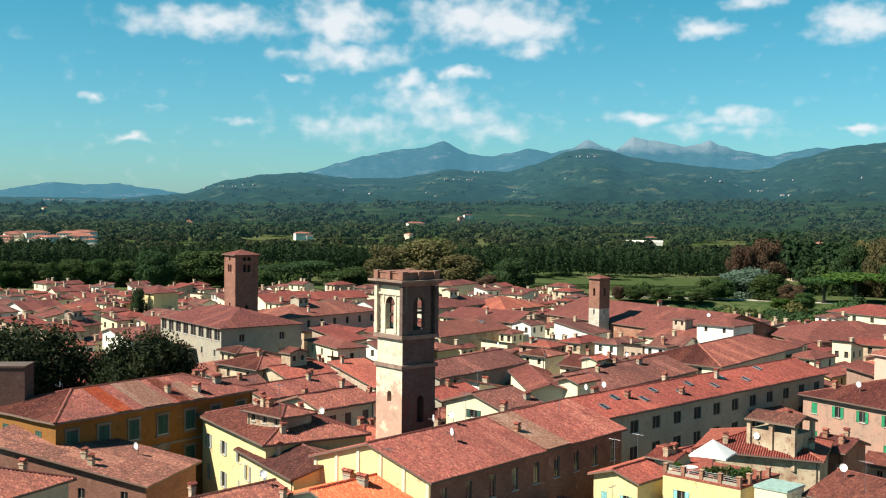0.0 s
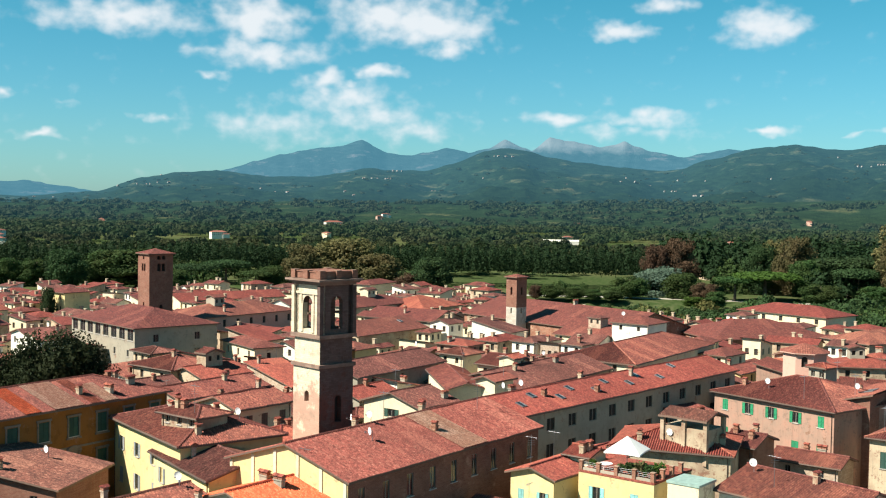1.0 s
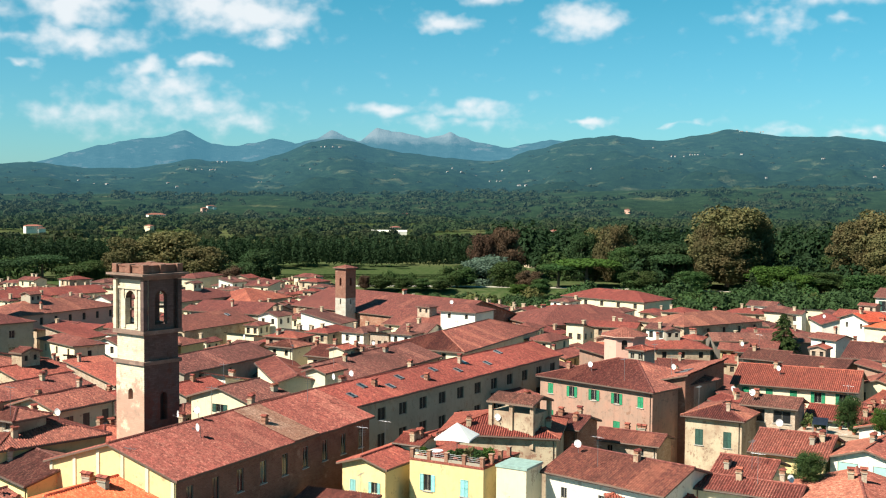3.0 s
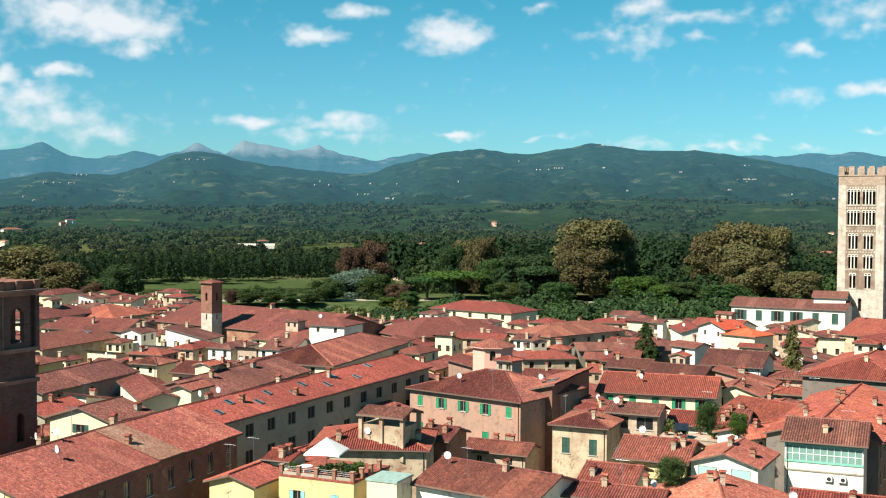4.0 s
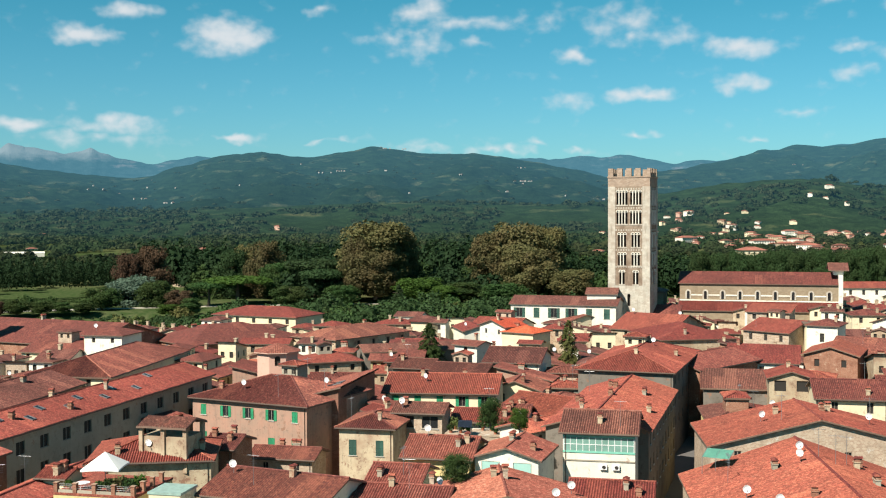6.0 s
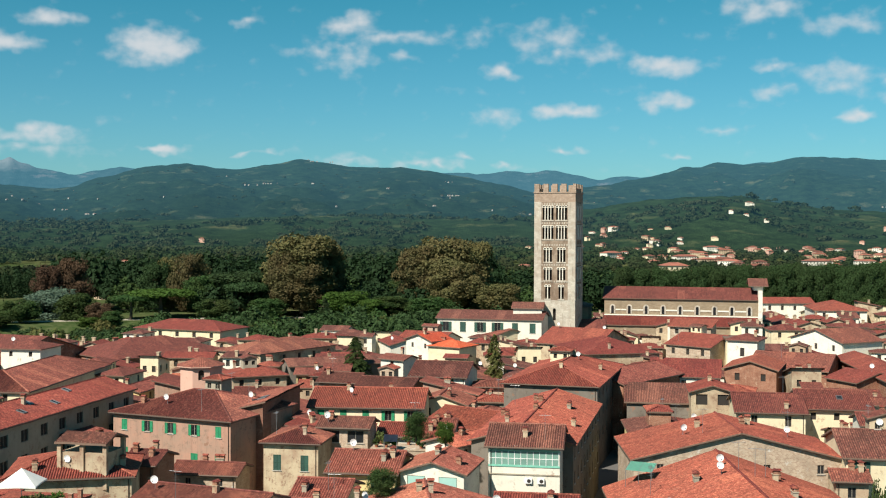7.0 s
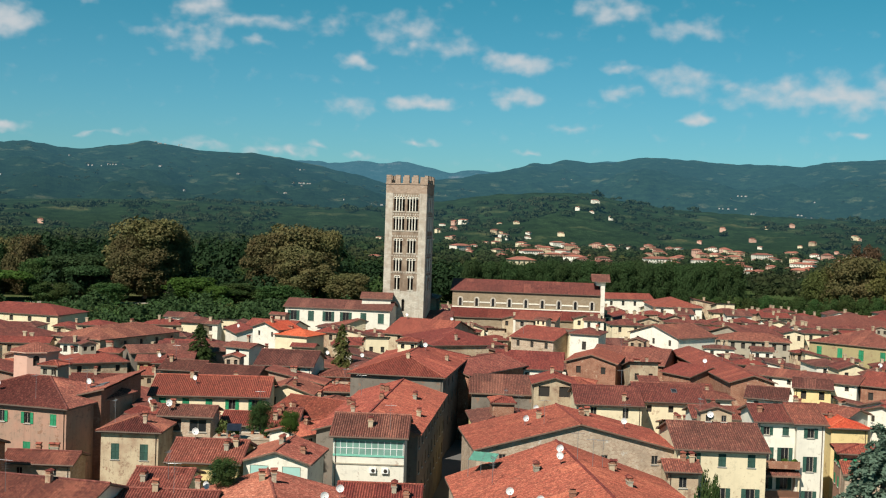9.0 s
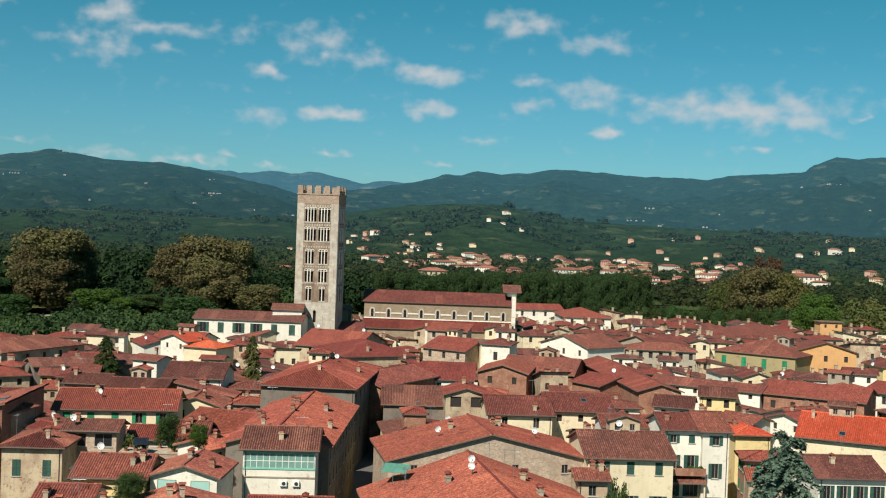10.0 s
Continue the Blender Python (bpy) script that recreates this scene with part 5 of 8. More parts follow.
house(-117.4, 324.2, 48.0, 11.9, 13.2, 12, 'x', 'white', 'old', front=((1.7, 3, 0.95, 1.5), (5.0, 3, 0.95, 1.6)))
house(-102.3, 312.8, 59.3, 10.9, 9.0, 12.6, 'x', 'cream', 'red')
house(-41.4, 132.3, -14.4, 21.5, 12.0, 11.6, 'shedl', 'dark', 'brown', front=((1.6, 4, 0.9, 1.2),), shut='', pitch=10)
house(-48.3, 114.6, 64.9, 13.4, 14.3, 13.8, 'hip', 'grey', 'old', right=((1.6, 2, 0.9, 1.4), (4.8, 2, 0.9, 1.5)))
house(-56.1, 141.4, 4.5, 8.4, 4.0, 22, 'flat', 'soot_brick', 'old', over=0.1, cap=WALL["soot_brick"], label='dark brick tower house with flat top', shut='')
house(67.8, 165.7, -57.4, 21.1, 17.3, 15, 'hip', 'pink', 'old', front=((1.9, 5, 1.0, 1.6), (6.4, 5, 1.2, 2.2)), closed=0.5, shut='green', label='weathered pink house with bright green shutters')
house(77.6, 164.1, -43.0, 5.1, 20.0, 15.5, 'shedr', 'dark', 'old', front=((2.1, 1, 1.1, 2.2),), shut='dark green', pitch=14)
house(74.3, 145.9, -43.0, 7.9, 9.9, 13, 'hip', 'stone', 'old', front=((3.0, 2, 1.1, 2.2),), shut='dark green', closed=1.0)
house(48.6, 117.4, -55.0, 15.0, 11.5, 12.4, 'x', 'white', 'old', front=((2.2, 3, 0.8, 1.2),), shut='')
house(49.3, 115.2, -12.5, 8.6, 7.5, 11.2, 'hip', 'rubble', 'red')
house(62.8, 151.1, -43.0, 9.3, 6.0, 8.6, 'x', 'rubble', 'old', front=((1.3, 2, 0.8, 1.1),), shut='')
house(128.0, 322.9, -56.3, 29.7, 14.9, 13, 'hip', 'cream', 'red', front=((1.6, 5, 1.2, 1.4),), shut='')
house(97.9, 276.2, 10.5, 31.8, 22.7, 12, 'hip', 'brick', 'old')
house(130.7, 230.6, -36.3, 15.6, 9.4, 12, 'x', 'grey', 'old')
house(99.7, 168.9, -38.4, 18.9, 14.1, 13, 'x', 'cream', 'red', front=((1.5, 5, 1.1, 1.7),), shut='green', closed=0.8)
house(129.9, 190.7, -46.0, 11.1, 13.8, 13.5, 'x', 'white', 'brown', front=((1.4, 2, 1, 1.7), (4.6, 2, 1, 1.7)), shut='green', closed=0.5)
house(82.2, 146.0, -43.0, 7.2, 5.8, 14, 'x', 'rubble', 'brown', front=((1.5, 2, 2.4, 1.8),), shut='')
house(73.0, 123.8, -43.0, 8.3, 10.4, 13, 'x', 'yellow', 'pale', front=((1.5, 2, 0.9, 1.5), (4.6, 2, 0.9, 1.6)), shut='dark green')
winter_house = house(79.6, 117.6, -48.2, 8.0, 9.0, 13.2, 'y', 'white', 'pale', front=((1.7, 2, 2.3, 2.1),), shut='', label='white house with glazed winter garden under a red gable')
house(59.5, 110.3, -43.0, 10.7, 5.2, 12, 'x', 'cream', 'pale')
house(68.2, 103.2, -29.7, 21.8, 13.0, 10.6, 'y', 'cream', 'pale', front=((1.2, 4, 1, 1.2),), shut='', pitch=16)
house(63.2, 117.4, -43.0, 5.9, 9.0, 12, 'x', 'cream', 'pale')
gallery_house = house(93.9, 118.1, -43.0, 9.2, 11.5, 15, 'x', 'white', 'brown')
house(142.3, 167.0, -50.6, 17.0, 33.1, 15, 'hip', 'sooty', 'red', right=((1.8, 7, 0.95, 1.5), (5.2, 7, 0.95, 1.7), (9, 7, 0.95, 1.7)), shut='')
house(108.0, 132.6, -47.6, 14.0, 35.4, 14, 'y', 'sooty', 'red', right=((1.6, 9, 0.9, 1.5), (5, 9, 0.9, 1.7), (8.5, 9, 0.9, 1.7)), shut='')
house(106.3, 145.9, -71.1, 13.0, 12.4, 12, 'x', 'brick', 'red')
house(162.3, 259.9, -109.7, 14.9, 8.0, 12, 'x', 'white', 'red')
house(174.4, 263.9, -59.0, 13.4, 13.2, 12, 'x', 'white', 'red', front=((1.7, 3, 0.95, 1.5), (5.0, 3, 0.95, 1.6)))
house(198.2, 267.6, -97.1, 26.5, 15.1, 12, 'x', 'cream', 'old')
house(119.0, 105.8, -35.3, 27.8, 15.0, 13, 'y', 'rubble', 'red', front=((1.4, 4, 0.9, 1.2),), shut='', pitch=14)
house(98.9, 85.5, -35.9, 27.3, 29.0, 10.5, 'y', 'rubble', 'red', pitch=19)
house(132.4, 91.2, -43.0, 11.6, 14.5, 14, 'x', 'cream', 'brown', front=((1.5, 3, 1, 1.7), (6.2, 3, 1.2, 2)), shut='dark green')
balcony_house = house(149.3, 93.0, -43.0, 5.5, 10.0, 15.5, 'x', 'white', 'old', front=((1.5, 2, 0.9, 1.2), (5, 2, 1.1, 2.2), (9, 2, 1.1, 2)), shut='dark green')
house(152.8, 89.8, -43.0, 4.0, 12.0, 15.5, 'x', 'white', 'old', front=((1.5, 1, 1, 1.4), (6, 1, 1, 2.2), (11, 1, 1.1, 2.2)), shut='dark green')
house(151.5, 102.6, -43.0, 9.7, 7.6, 14, 'x', 'white', 'old', front=((1.7, 3, 0.95, 1.5), (5.0, 3, 0.95, 1.6)))
house(164.8, 123.7, -43.0, 11.3, 13.7, 13, 'x', 'cream', 'old', front=((1.4, 3, 0.9, 1.2),), shut='brown')
house(152.7, 127.3, -43.0, 10.8, 13.5, 13, 'x', 'cream', 'old', front=((1.5, 2, 1, 1.8),), shut='brown')
house(205.4, 140.5, -130.1, 50.0, 8.5, 14, 'x', 'brick', 'red')
house(155.4, 142.2, -43.0, 7.5, 9.0, 14, 'y', 'stone', 'red', front=((1.5, 2, 2, 1.9),), shut='')
house(197.1, 224.8, -64.7, 16.4, 21.6, 13.5, 'x', 'stone', 'red', front=((1.3, 2, 0.8, 1.1),), shut='')
house(179.0, 170.8, -49.1, 14.0, 17.5, 12.5, 'x', 'white', 'red', front=((1.7, 3, 0.95, 1.5), (5.0, 3, 0.95, 1.6)), shut='brown')
house(225.5, 258.5, -48.6, 15.2, 17.4, 13, 'x', 'cream', 'old')
house(159.9, 169.1, 15.0, 22.5, 12.8, 13, 'x', 'brick', 'old')
house(153.0, 153.0, -43.0, 11.7, 9.6, 11, 'shed', 'sooty', 'brown', pitch=12)
house(219.2, 202.6, -79.1, 12.9, 16.1, 13.5, 'x', 'rubble', 'red', front=((1.7, 3, 0.95, 1.5), (5.0, 3, 0.95, 1.6)), shut='')
house(221.4, 193.2, -43.0, 7.0, 7.0, 15.5, 'flat', 'cream', 'old', front=((1.6, 2, 0.9, 1.4), (4.8, 2, 0.9, 1.5)), shut='grey', closed=0.5)
house(245.4, 182.4, -96.6, 17.3, 14.0, 15, 'y', 'white', 'old', front=((1.7, 3, 0.95, 1.5), (5.0, 3, 0.95, 1.6)))
house(316.0, 235.4, -43.6, 15.7, 23.2, 17, 'hip', 'white', 'red', front=((1.7, 3, 0.95, 1.5), (5.0, 3, 0.95, 1.6)))
house(325.8, 264.1, -33.8, 17.6, 11.1, 17, 'x', 'white', 'red', front=((1.8, 4, 1, 1.6), (5, 4, 1, 1.6)), shut='grey')
house(266.9, 174.1, -10.7, 12.6, 14.8, 15, 'x', 'grey', 'old', front=((1.7, 3, 0.95, 1.5), (5.0, 3, 0.95, 1.6)), shut='green')
house(197.3, 140.2, -102.3, 8.6, 10.8, 13, 'x', 'brick', 'red')
house(204.9, 162.8, -62.4, 16.2, 17.5, 13, 'x', 'brick', 'old', front=((1.7, 3, 0.95, 1.5), (5.0, 3, 0.95, 1.6)))
house(332.6, 179.0, -106.5, 26.0, 29.5, 14, 'hip', 'cream', 'old')
house(174.3, 76.6, -70.1, 13.6, 17.0, 14, 'x', 'cream', 'new', label='cream house with bright new orange-red tiled roof')
house(153.9, 69.4, -43.0, 9.3, 11.7, 12, 'x', 'white', 'brown', front=((2.2, 4, 1, 2),), shut='dark green')
house(186.8, 91.1, -100.3, 8.3, 8.0, 13, 'y', 'white', 'red', front=((1.3, 2, 0.8, 1.1),), shut='')
house(172.8, 94.0, -43.0, 5.8, 9.0, 12, 'hip', 'yellow', 'new')
house(121.5, 88.3, -43.0, 3.9, 5.0, 12, 'x', 'stone', 'old', front=((1.6, 1, 1, 1.4),), shut='')
house(276.6, 111.7, -132.0, 10.7, 9.0, 15, 'x', 'yellow', 'old', front=((1.6, 2, 0.9, 1.4), (4.8, 2, 0.9, 1.5)))
house(177.1, 96.5, -93.1, 6.6, 6.1, 13, 'x', 'white', 'old')
house(218.7, 112.4, -3.2, 17.9, 5.2, 14, 'x', 'brick', 'old', front=((1.6, 2, 0.9, 1.4), (4.8, 2, 0.9, 1.5)))
house(233.2, 104.2, -82.5, 10.5, 13.1, 13, 'hip', 'brick', 'red')
house(368.1, 170.6, -43.0, 7.5, 5.0, 18, 'flat', 'orange', 'old', front=((1.3, 2, 0.8, 1.1),))
house(234.6, 93.0, -97.8, 8.7, 10.9, 14, 'x', 'white', 'red', front=((1.7, 3, 0.95, 1.5), (5.0, 3, 0.95, 1.6)))
house(197.6, 264.8, -48.4, 30.5, 12.9, 17, 'x', 'white', 'brown', front=((2.6, 6, 1.7, 2.8),), shut='dark green', closed=0.5, label='long white wing with dark green shutters beside the tower')
house(205.9, 258.7, -43.0, 8.3, 9.0, 20, 'x', 'white', 'brown')


def roof_lantern(x, y, r, base, eave):
    """An eight-sided turret with arched windows under a low tiled roof."""
    root = new("roof_lantern")
    root.matrix_basis = pose(x, y, 0, 0, 0, -22)
    ring = [(r * math.cos(radians(45 * k + 22.5)), r * math.sin(radians(45 * k + 22.5))) for k in range(8)]
    bm, roof, band = bmesh.new(), bmesh.new(), bmesh.new()
    uvl = roof.loops.layers.uv.new("UVMap")
    for k in range(8):
        p, q = Vector(ring[k]), Vector(ring[(k + 1) % 8])
        n, e = (p + q).normalized(), (q - p).normalized()
        w = (q - p).length
        sheet(bm, p, e, n, w, base, eave, [(w / 2 - 0.45, w / 2 + 0.45, eave - 2.2, eave - 0.6)] if k % 2 else [], 0.3, arch=True)
        P, Q = p * 1.16, q * 1.16
        f = quad(roof, (*P, eave - 0.05), (*Q, eave - 0.05), (*(q * 0.02), eave + r * 0.34), (*(p * 0.02), eave + r * 0.34))
        for lp, uv in zip(f.loops, ((0, 0), (w, 0), (w / 2 + 0.05, r), (w / 2 - 0.05, r))):
            lp[uvl].uv = uv
        quad(band, (*P, eave - 0.2), (*Q, eave - 0.2), (*Q, eave - 0.06), (*P, eave - 0.06))
        quad(band, (*P, eave - 0.2), (*Q, eave - 0.2), (*q, eave - 0.2), (*p, eave - 0.2))
    part("wall", bm, [WALL["rose"], SHADE], root)
    part("roof", roof, TILE["old"], root)
    part("cornice", band, WALL["rose"], root)
    return tagged(root, "octagonal pale pink roof lantern with low tiled roof", "roof lantern")


roof_lantern(69.8, 172.1, 3.5, 13.0, 20.9)
house(-19.8, 137.8, -43.0, 6.8, 4.5, 17.5, 'hip', 'stone', 'old', front=((0.9, 3, 0.8, 0.9),), shut='')
house(279.5, 145.7, -84.5, 22.1, 20.0, 15, 'hip', 'olive', 'old', front=((2.7, 4, 1.3, 2.7),), shut='green', closed=0.8)
house(288.7, 135.7, -52, 15.5, 13, 16, 'y', 'orange', 'old', front=((2, 3, 1, 1.5), (5.2, 3, 1, 1.5)), shut='grey')
house(261.1, 168.1, -53.6, 18.3, 10.0, 14.5, 'hip', 'grey', 'old', front=((1.6, 7, 1, 1.6), (4.8, 7, 1, 1.7)), shut='dark green')
house(183.1, 114.1, -62.3, 6.7, 9.0, 13, 'x', 'white', 'brown', front=((1.2, 2, 0.8, 1.0),), shut='')
house(199.7, 114.8, -58.7, 6.6, 8.0, 13.5, 'x', 'yellow', 'brown', front=((1.5, 2, 1.0, 1.6),), shut='dark green')
house(206.8, 120.8, -77.5, 22.8, 7.0, 14, 'x', 'white', 'old', front=((1.2, 6, 0.8, 0.9),), shut='')
house(215.2, 100.8, -76.5, 19.0, 13.0, 14, 'x', 'brick', 'red', front=((2.2, 5, 0.95, 1.5),), shut='green')
house(244.1, 105.4, -62, 6.5, 6, 16, 'x', 'white', 'old', front=((1.5, 2, 0.8, 1.2),), shut='')
house(193.4, 93.8, -108.6, 10.1, 9.0, 12.5, 'y', 'white', 'old', front=((1.6, 2, 0.7, 1.1),), shut='')
house(189.4, 207.5, -20.0, 18.4, 22.0, 13.5, 'hip', 'stone', 'red')
house(229.9, 216.8, -58, 11, 8, 16.5, 'shed', 'rubble', 'red', front=((1.4, 3, 0.9, 1.3),), shut='', pitch=10)
house(210.6, 181.6, -61.1, 6.9, 9.0, 17, 'hip', 'white', 'old', front=((3.0, 1, 1.0, 2.0),), shut='grey')
house(190.1, 161.6, -56.6, 10.5, 15.0, 14, 'y', 'brick', 'red', front=((1.8, 2, 1.0, 1.5),), shut='')
house(120.8, 249.2, 20.4, 26.2, 14.0, 14, 'hip', 'stone', 'old', left=((1.6, 3, 1, 1.5),), front=((1.8, 5, 1, 1.6),), shut='')
house(109.0, 195.5, -48.7, 7.7, 8.0, 13, 'x', 'stone', 'brown', front=((1.4, 2, 0.9, 1.3),), shut='')
house(114.2, 186.3, -51.0, 10.7, 9.0, 12.6, 'x', 'sooty', 'brown', front=((1.4, 2, 0.9, 1.3),), shut='')
house(157.1, 237.6, -80.7, 9.4, 7.0, 15, 'y', 'white', 'new', front=((1.5, 2, 0.8, 1.2),), shut='')
house(159.3, 230.4, -67.1, 9.0, 8.0, 14, 'hip', 'cream', 'new')
house(131.1, 210.1, -72.1, 6.4, 5.0, 14.5, 'x', 'white', 'old', front=((1.3, 1, 1.0, 1.4),), shut='green')
house(100.4, 218.5, -11.6, 11.3, 10, 12.5, 'hip', 'stone', 'red', front=((1.5, 3, 0.9, 1.3),), shut='')
house(123.1, 225.7, -13.5, 21.5, 8, 12.5, 'x', 'sooty', 'brown')
terrace_house = house(32.0, 127.5, -43.0, 9.7, 9.0, 12.5, 'flat', 'yellow', 'old', front=((2.4, 2, 1, 1.9),), shut='turquoise', over=0.05, cap=TILE["red"], label='yellow house with a flat roof terrace')
house(40.8, 141.4, -23.5, 14.6, 12.3, 13.2, 'hip', 'stone', 'red')
house(36.5, 120.4, -43.0, 3.7, 4.0, 13, 'flat', 'cream', 'old', over=0.1, cap=COPPER, label='small cream stair hut with flat green sheet roof')
house(25.9, 134.5, -43.0, 6.0, 17.0, 12, 'y', 'yellow', 'red', front=((2.6, 2, 0.8, 1.3),), shut='turquoise')
house(27.5, 133.5, -43.0, 2.9, 4.0, 13.5, 'x', 'cream', 'red', front=((1.5, 1, 0.9, 1.2),))
house(52.3, 147.0, -43.0, 4.1, 7.0, 12, 'x', 'brick', 'old')
house(92.5, 144.8, -43.0, 8.5, 7.8, 12, 'x', 'white', 'red', front=((1.3, 2, 0.8, 1.1),), shut='')
house(86.6, 137.7, -43.0, 8.6, 4.0, 11.2, 'flat', 'rubble', 'old', over=0.1, cap=WALL["rubble"], front=((1.4, 3, 1.6, 1.6),), shut='', label='low rubble wall block with a flat terrace')
house(92.1, 130.9, 13.6, 8.8, 5.7, 13, 'x', 'white', 'red', front=((1.3, 2, 0.8, 1.1),), shut='')
house(96.3, 143.6, -43.0, 5.9, 7.7, 12.5, 'x', 'white', 'old', front=((1.3, 2, 0.8, 1.1),), shut='')
house(79.4, 152.1, -85.7, 6.9, 4.3, 13, 'x', 'white', 'red', front=((1.3, 2, 0.8, 1.1),))
house(82.2, 101.6, -43.0, 8.9, 11.1, 10.5, 'x', 'stone', 'red')
GALLERY_LONG, GALLERY_DEPTH = 9.2, 11.5
NAVE_LONG, NAVE_DEEP = 37.0, 17.0
AWN_A, AWN_B = (97.1, 102.2, 13.4), (98.7, 99.3, 14.0)
WINTER_LONG = 8.0
SOLAR = (83.7, 136.4, 11.45)
PALACE_LONG, PALACE_DEEP = 31.2, 13.9


# ---- trees on the old ramparts, in gardens and courts ----
tree(219.1, 427.1, 8, 32.0, 15.9, 'plane', 'round', 0)
tree(208.5, 423.4, 8, 26.4, 7.5, 'plane', 'round', 1)
tree(232.3, 431.4, 8, 28.5, 8.1, 'plane', 'round', 2)
tree(212.6, 416.9, 8, 20.0, 11.2, 'plane', 'round', 0)
tree(274.3, 400.0, 8, 32.3, 15.4, 'plane', 'round', 1)
tree(260.9, 402.9, 8, 27.2, 10.2, 'plane', 'round', 2)
tree(286.1, 397.8, 8, 29.4, 9.7, 'plane', 'round', 0)
tree(267.7, 386.3, 8, 22.3, 11.2, 'plane', 'round', 1)
tree(137.5, 480.7, 4, 25.8, 8.0, 'rust', 'round', 2)
tree(127.2, 478.4, 4, 23.1, 6.6, 'rust', 'round', 0)
tree(182.8, 465.4, 4, 28.6, 8.2, 'plane', 'round', 1)
tree(173.3, 479.7, 4, 23.8, 7.4, 'dark', 'round', 2)
tree(179.9, 445.0, 6, 16.9, 6.6, 'mid', 'round', 0)
tree(182.8, 486.8, 4, 26.4, 6.9, 'plane', 'round', 1)
tree(161.9, 441.3, 6, 12.2, 13.7, 'bright', 'flat', 2)
tree(149.2, 440.4, 6, 10.2, 8.6, 'mid', 'flat', 0)
tree(124.4, 463.6, 4, 14.0, 11.4, 'blue', 'round', 1)
tree(108.3, 447.1, 6, 9.1, 7.3, 'mid', 'round', 2)
tree(130.7, 451.4, 4, 12.6, 7.5, 'mid', 'round', 0)
tree(133.7, 429.7, 6, 8.2, 4.8, 'rust', 'round', 1)
tree(198.8, 447.9, 5, 19.4, 15.6, 'dark', 'flat', 2)
tree(196.6, 432.4, 5, 15.7, 10.1, 'dark', 'flat', 0)
tree(222.6, 396.8, 7, 10.5, 10.2, 'bright', 'round', 1)
tree(227.8, 388.1, 7, 7.7, 6.6, 'bright', 'round', 2)
tree(200.9, 374.5, 6, 10.2, 4.1, 'dark', 'cone', 0)
tree(239.7, 392.6, 7, 8.0, 9.1, 'mid', 'round', 1)
tree(251.1, 379.5, 7, 8.5, 9.0, 'mid', 'round', 2)
tree(277.1, 367.2, 8, 12.3, 8.8, 'plane', 'round', 0)
tree(265.7, 423.6, 6, 13.6, 9.3, 'mid', 'round', 1)
tree(175.7, 419.7, 6, 8.8, 7.2, 'mid', 'round', 2)
tree(196.6, 415.9, 6, 8.4, 7.3, 'mid', 'round', 0)
tree(134.9, 418.8, 5, 6.5, 4.1, 'mid', 'round', 1)
tree(126.5, 421.4, 5, 4.4, 4.1, 'bright', 'round', 2)
tree(28.0, 439.1, 6, 16.4, 7.8, 'dark', 'round', 0)
tree(19.4, 444.6, 6, 9.9, 5.9, 'rust', 'round', 1)
tree(75.8, 441.5, 6, 6.3, 4.7, 'mid', 'round', 2)
tree(84.2, 440.0, 6, 5.3, 4.2, 'mid', 'round', 0)
tree(91.6, 438.5, 6, 4.5, 4.2, 'mid', 'round', 1)
tree(99.0, 436.9, 6, 4.4, 4.2, 'mid', 'round', 2)
tree(69.5, 442.6, 6, 5.6, 2.8, 'rust', 'round', 0)
tree(-91.2, 471.3, 6, 16.6, 16.5, 'mid', 'round', 1)
tree(-23.8, 469.4, 6, 19.7, 8.2, 'plane', 'round', 2)
tree(-6.8, 475.0, 6, 22.2, 13.8, 'plane', 'round', 0)
tree(6.8, 464.9, 6, 17.0, 10.0, 'plane', 'round', 1)
tree(27.3, 454.2, 6, 15.0, 7.2, 'dark', 'round', 2)
tree(-67.2, 455.1, 6, 12.1, 9.1, 'dark', 'flat', 0)
tree(-54.7, 466.8, 6, 13.2, 10.0, 'dark', 'flat', 1)
tree(-41.4, 453.1, 6, 9.8, 7.2, 'mid', 'flat', 2)
tree(-35.4, 458.6, 6, 11.2, 6.1, 'mid', 'round', 0)
tree(-71.8, 444.2, 6, 10.2, 7.2, 'mid', 'round', 1)
tree(-115.8, 455.5, 6, 17.0, 7.7, 'dark', 'round', 2)
tree(-100.5, 469.4, 6, 16.6, 12.1, 'mid', 'round', 0)
tree(-174.3, 468.6, 5, 12.3, 5.6, 'mid', 'round', 1)
tree(-164.9, 472.0, 5, 12.3, 5.6, 'mid', 'round', 2)
tree(-155.3, 475.3, 5, 13.2, 6.0, 'mid', 'round', 0)
tree(-145.5, 478.3, 5, 13.1, 6.0, 'mid', 'round', 1)
tree(-136.7, 480.9, 5, 13.1, 6.0, 'mid', 'round', 2)
tree(-131.1, 482.5, 5, 12.1, 5.3, 'dark', 'round', 0)
tree(-181.4, 465.9, 5, 12.4, 5.3, 'mid', 'round', 1)
tree(-61.9, 171.1, 3, 22.1, 9.2, 'yew', 'cedar', 2)
tree(-63.5, 163.1, 3, 21.4, 7.0, 'yew', 'cedar', 0)
tree(-46.0, 174.0, 3, 20.5, 7.2, 'yew', 'cedar', 1)
tree(-43.2, 178.9, 3, 18.1, 5.4, 'yew', 'cedar', 2)
tree(-49.5, 171.0, 3, 18.1, 4.7, 'yew', 'cedar', 0)
tree(-85.8, 318.7, 4, 14.6, 2.4, 'dark', 'round', 1)
tree(103.8, 51.8, 0, 25.3, 9.2, 'blue', 'spruce', 2)
tree(125.3, 219.1, 9.5, 9.2, 4.2, 'mid', 'spruce', 0)
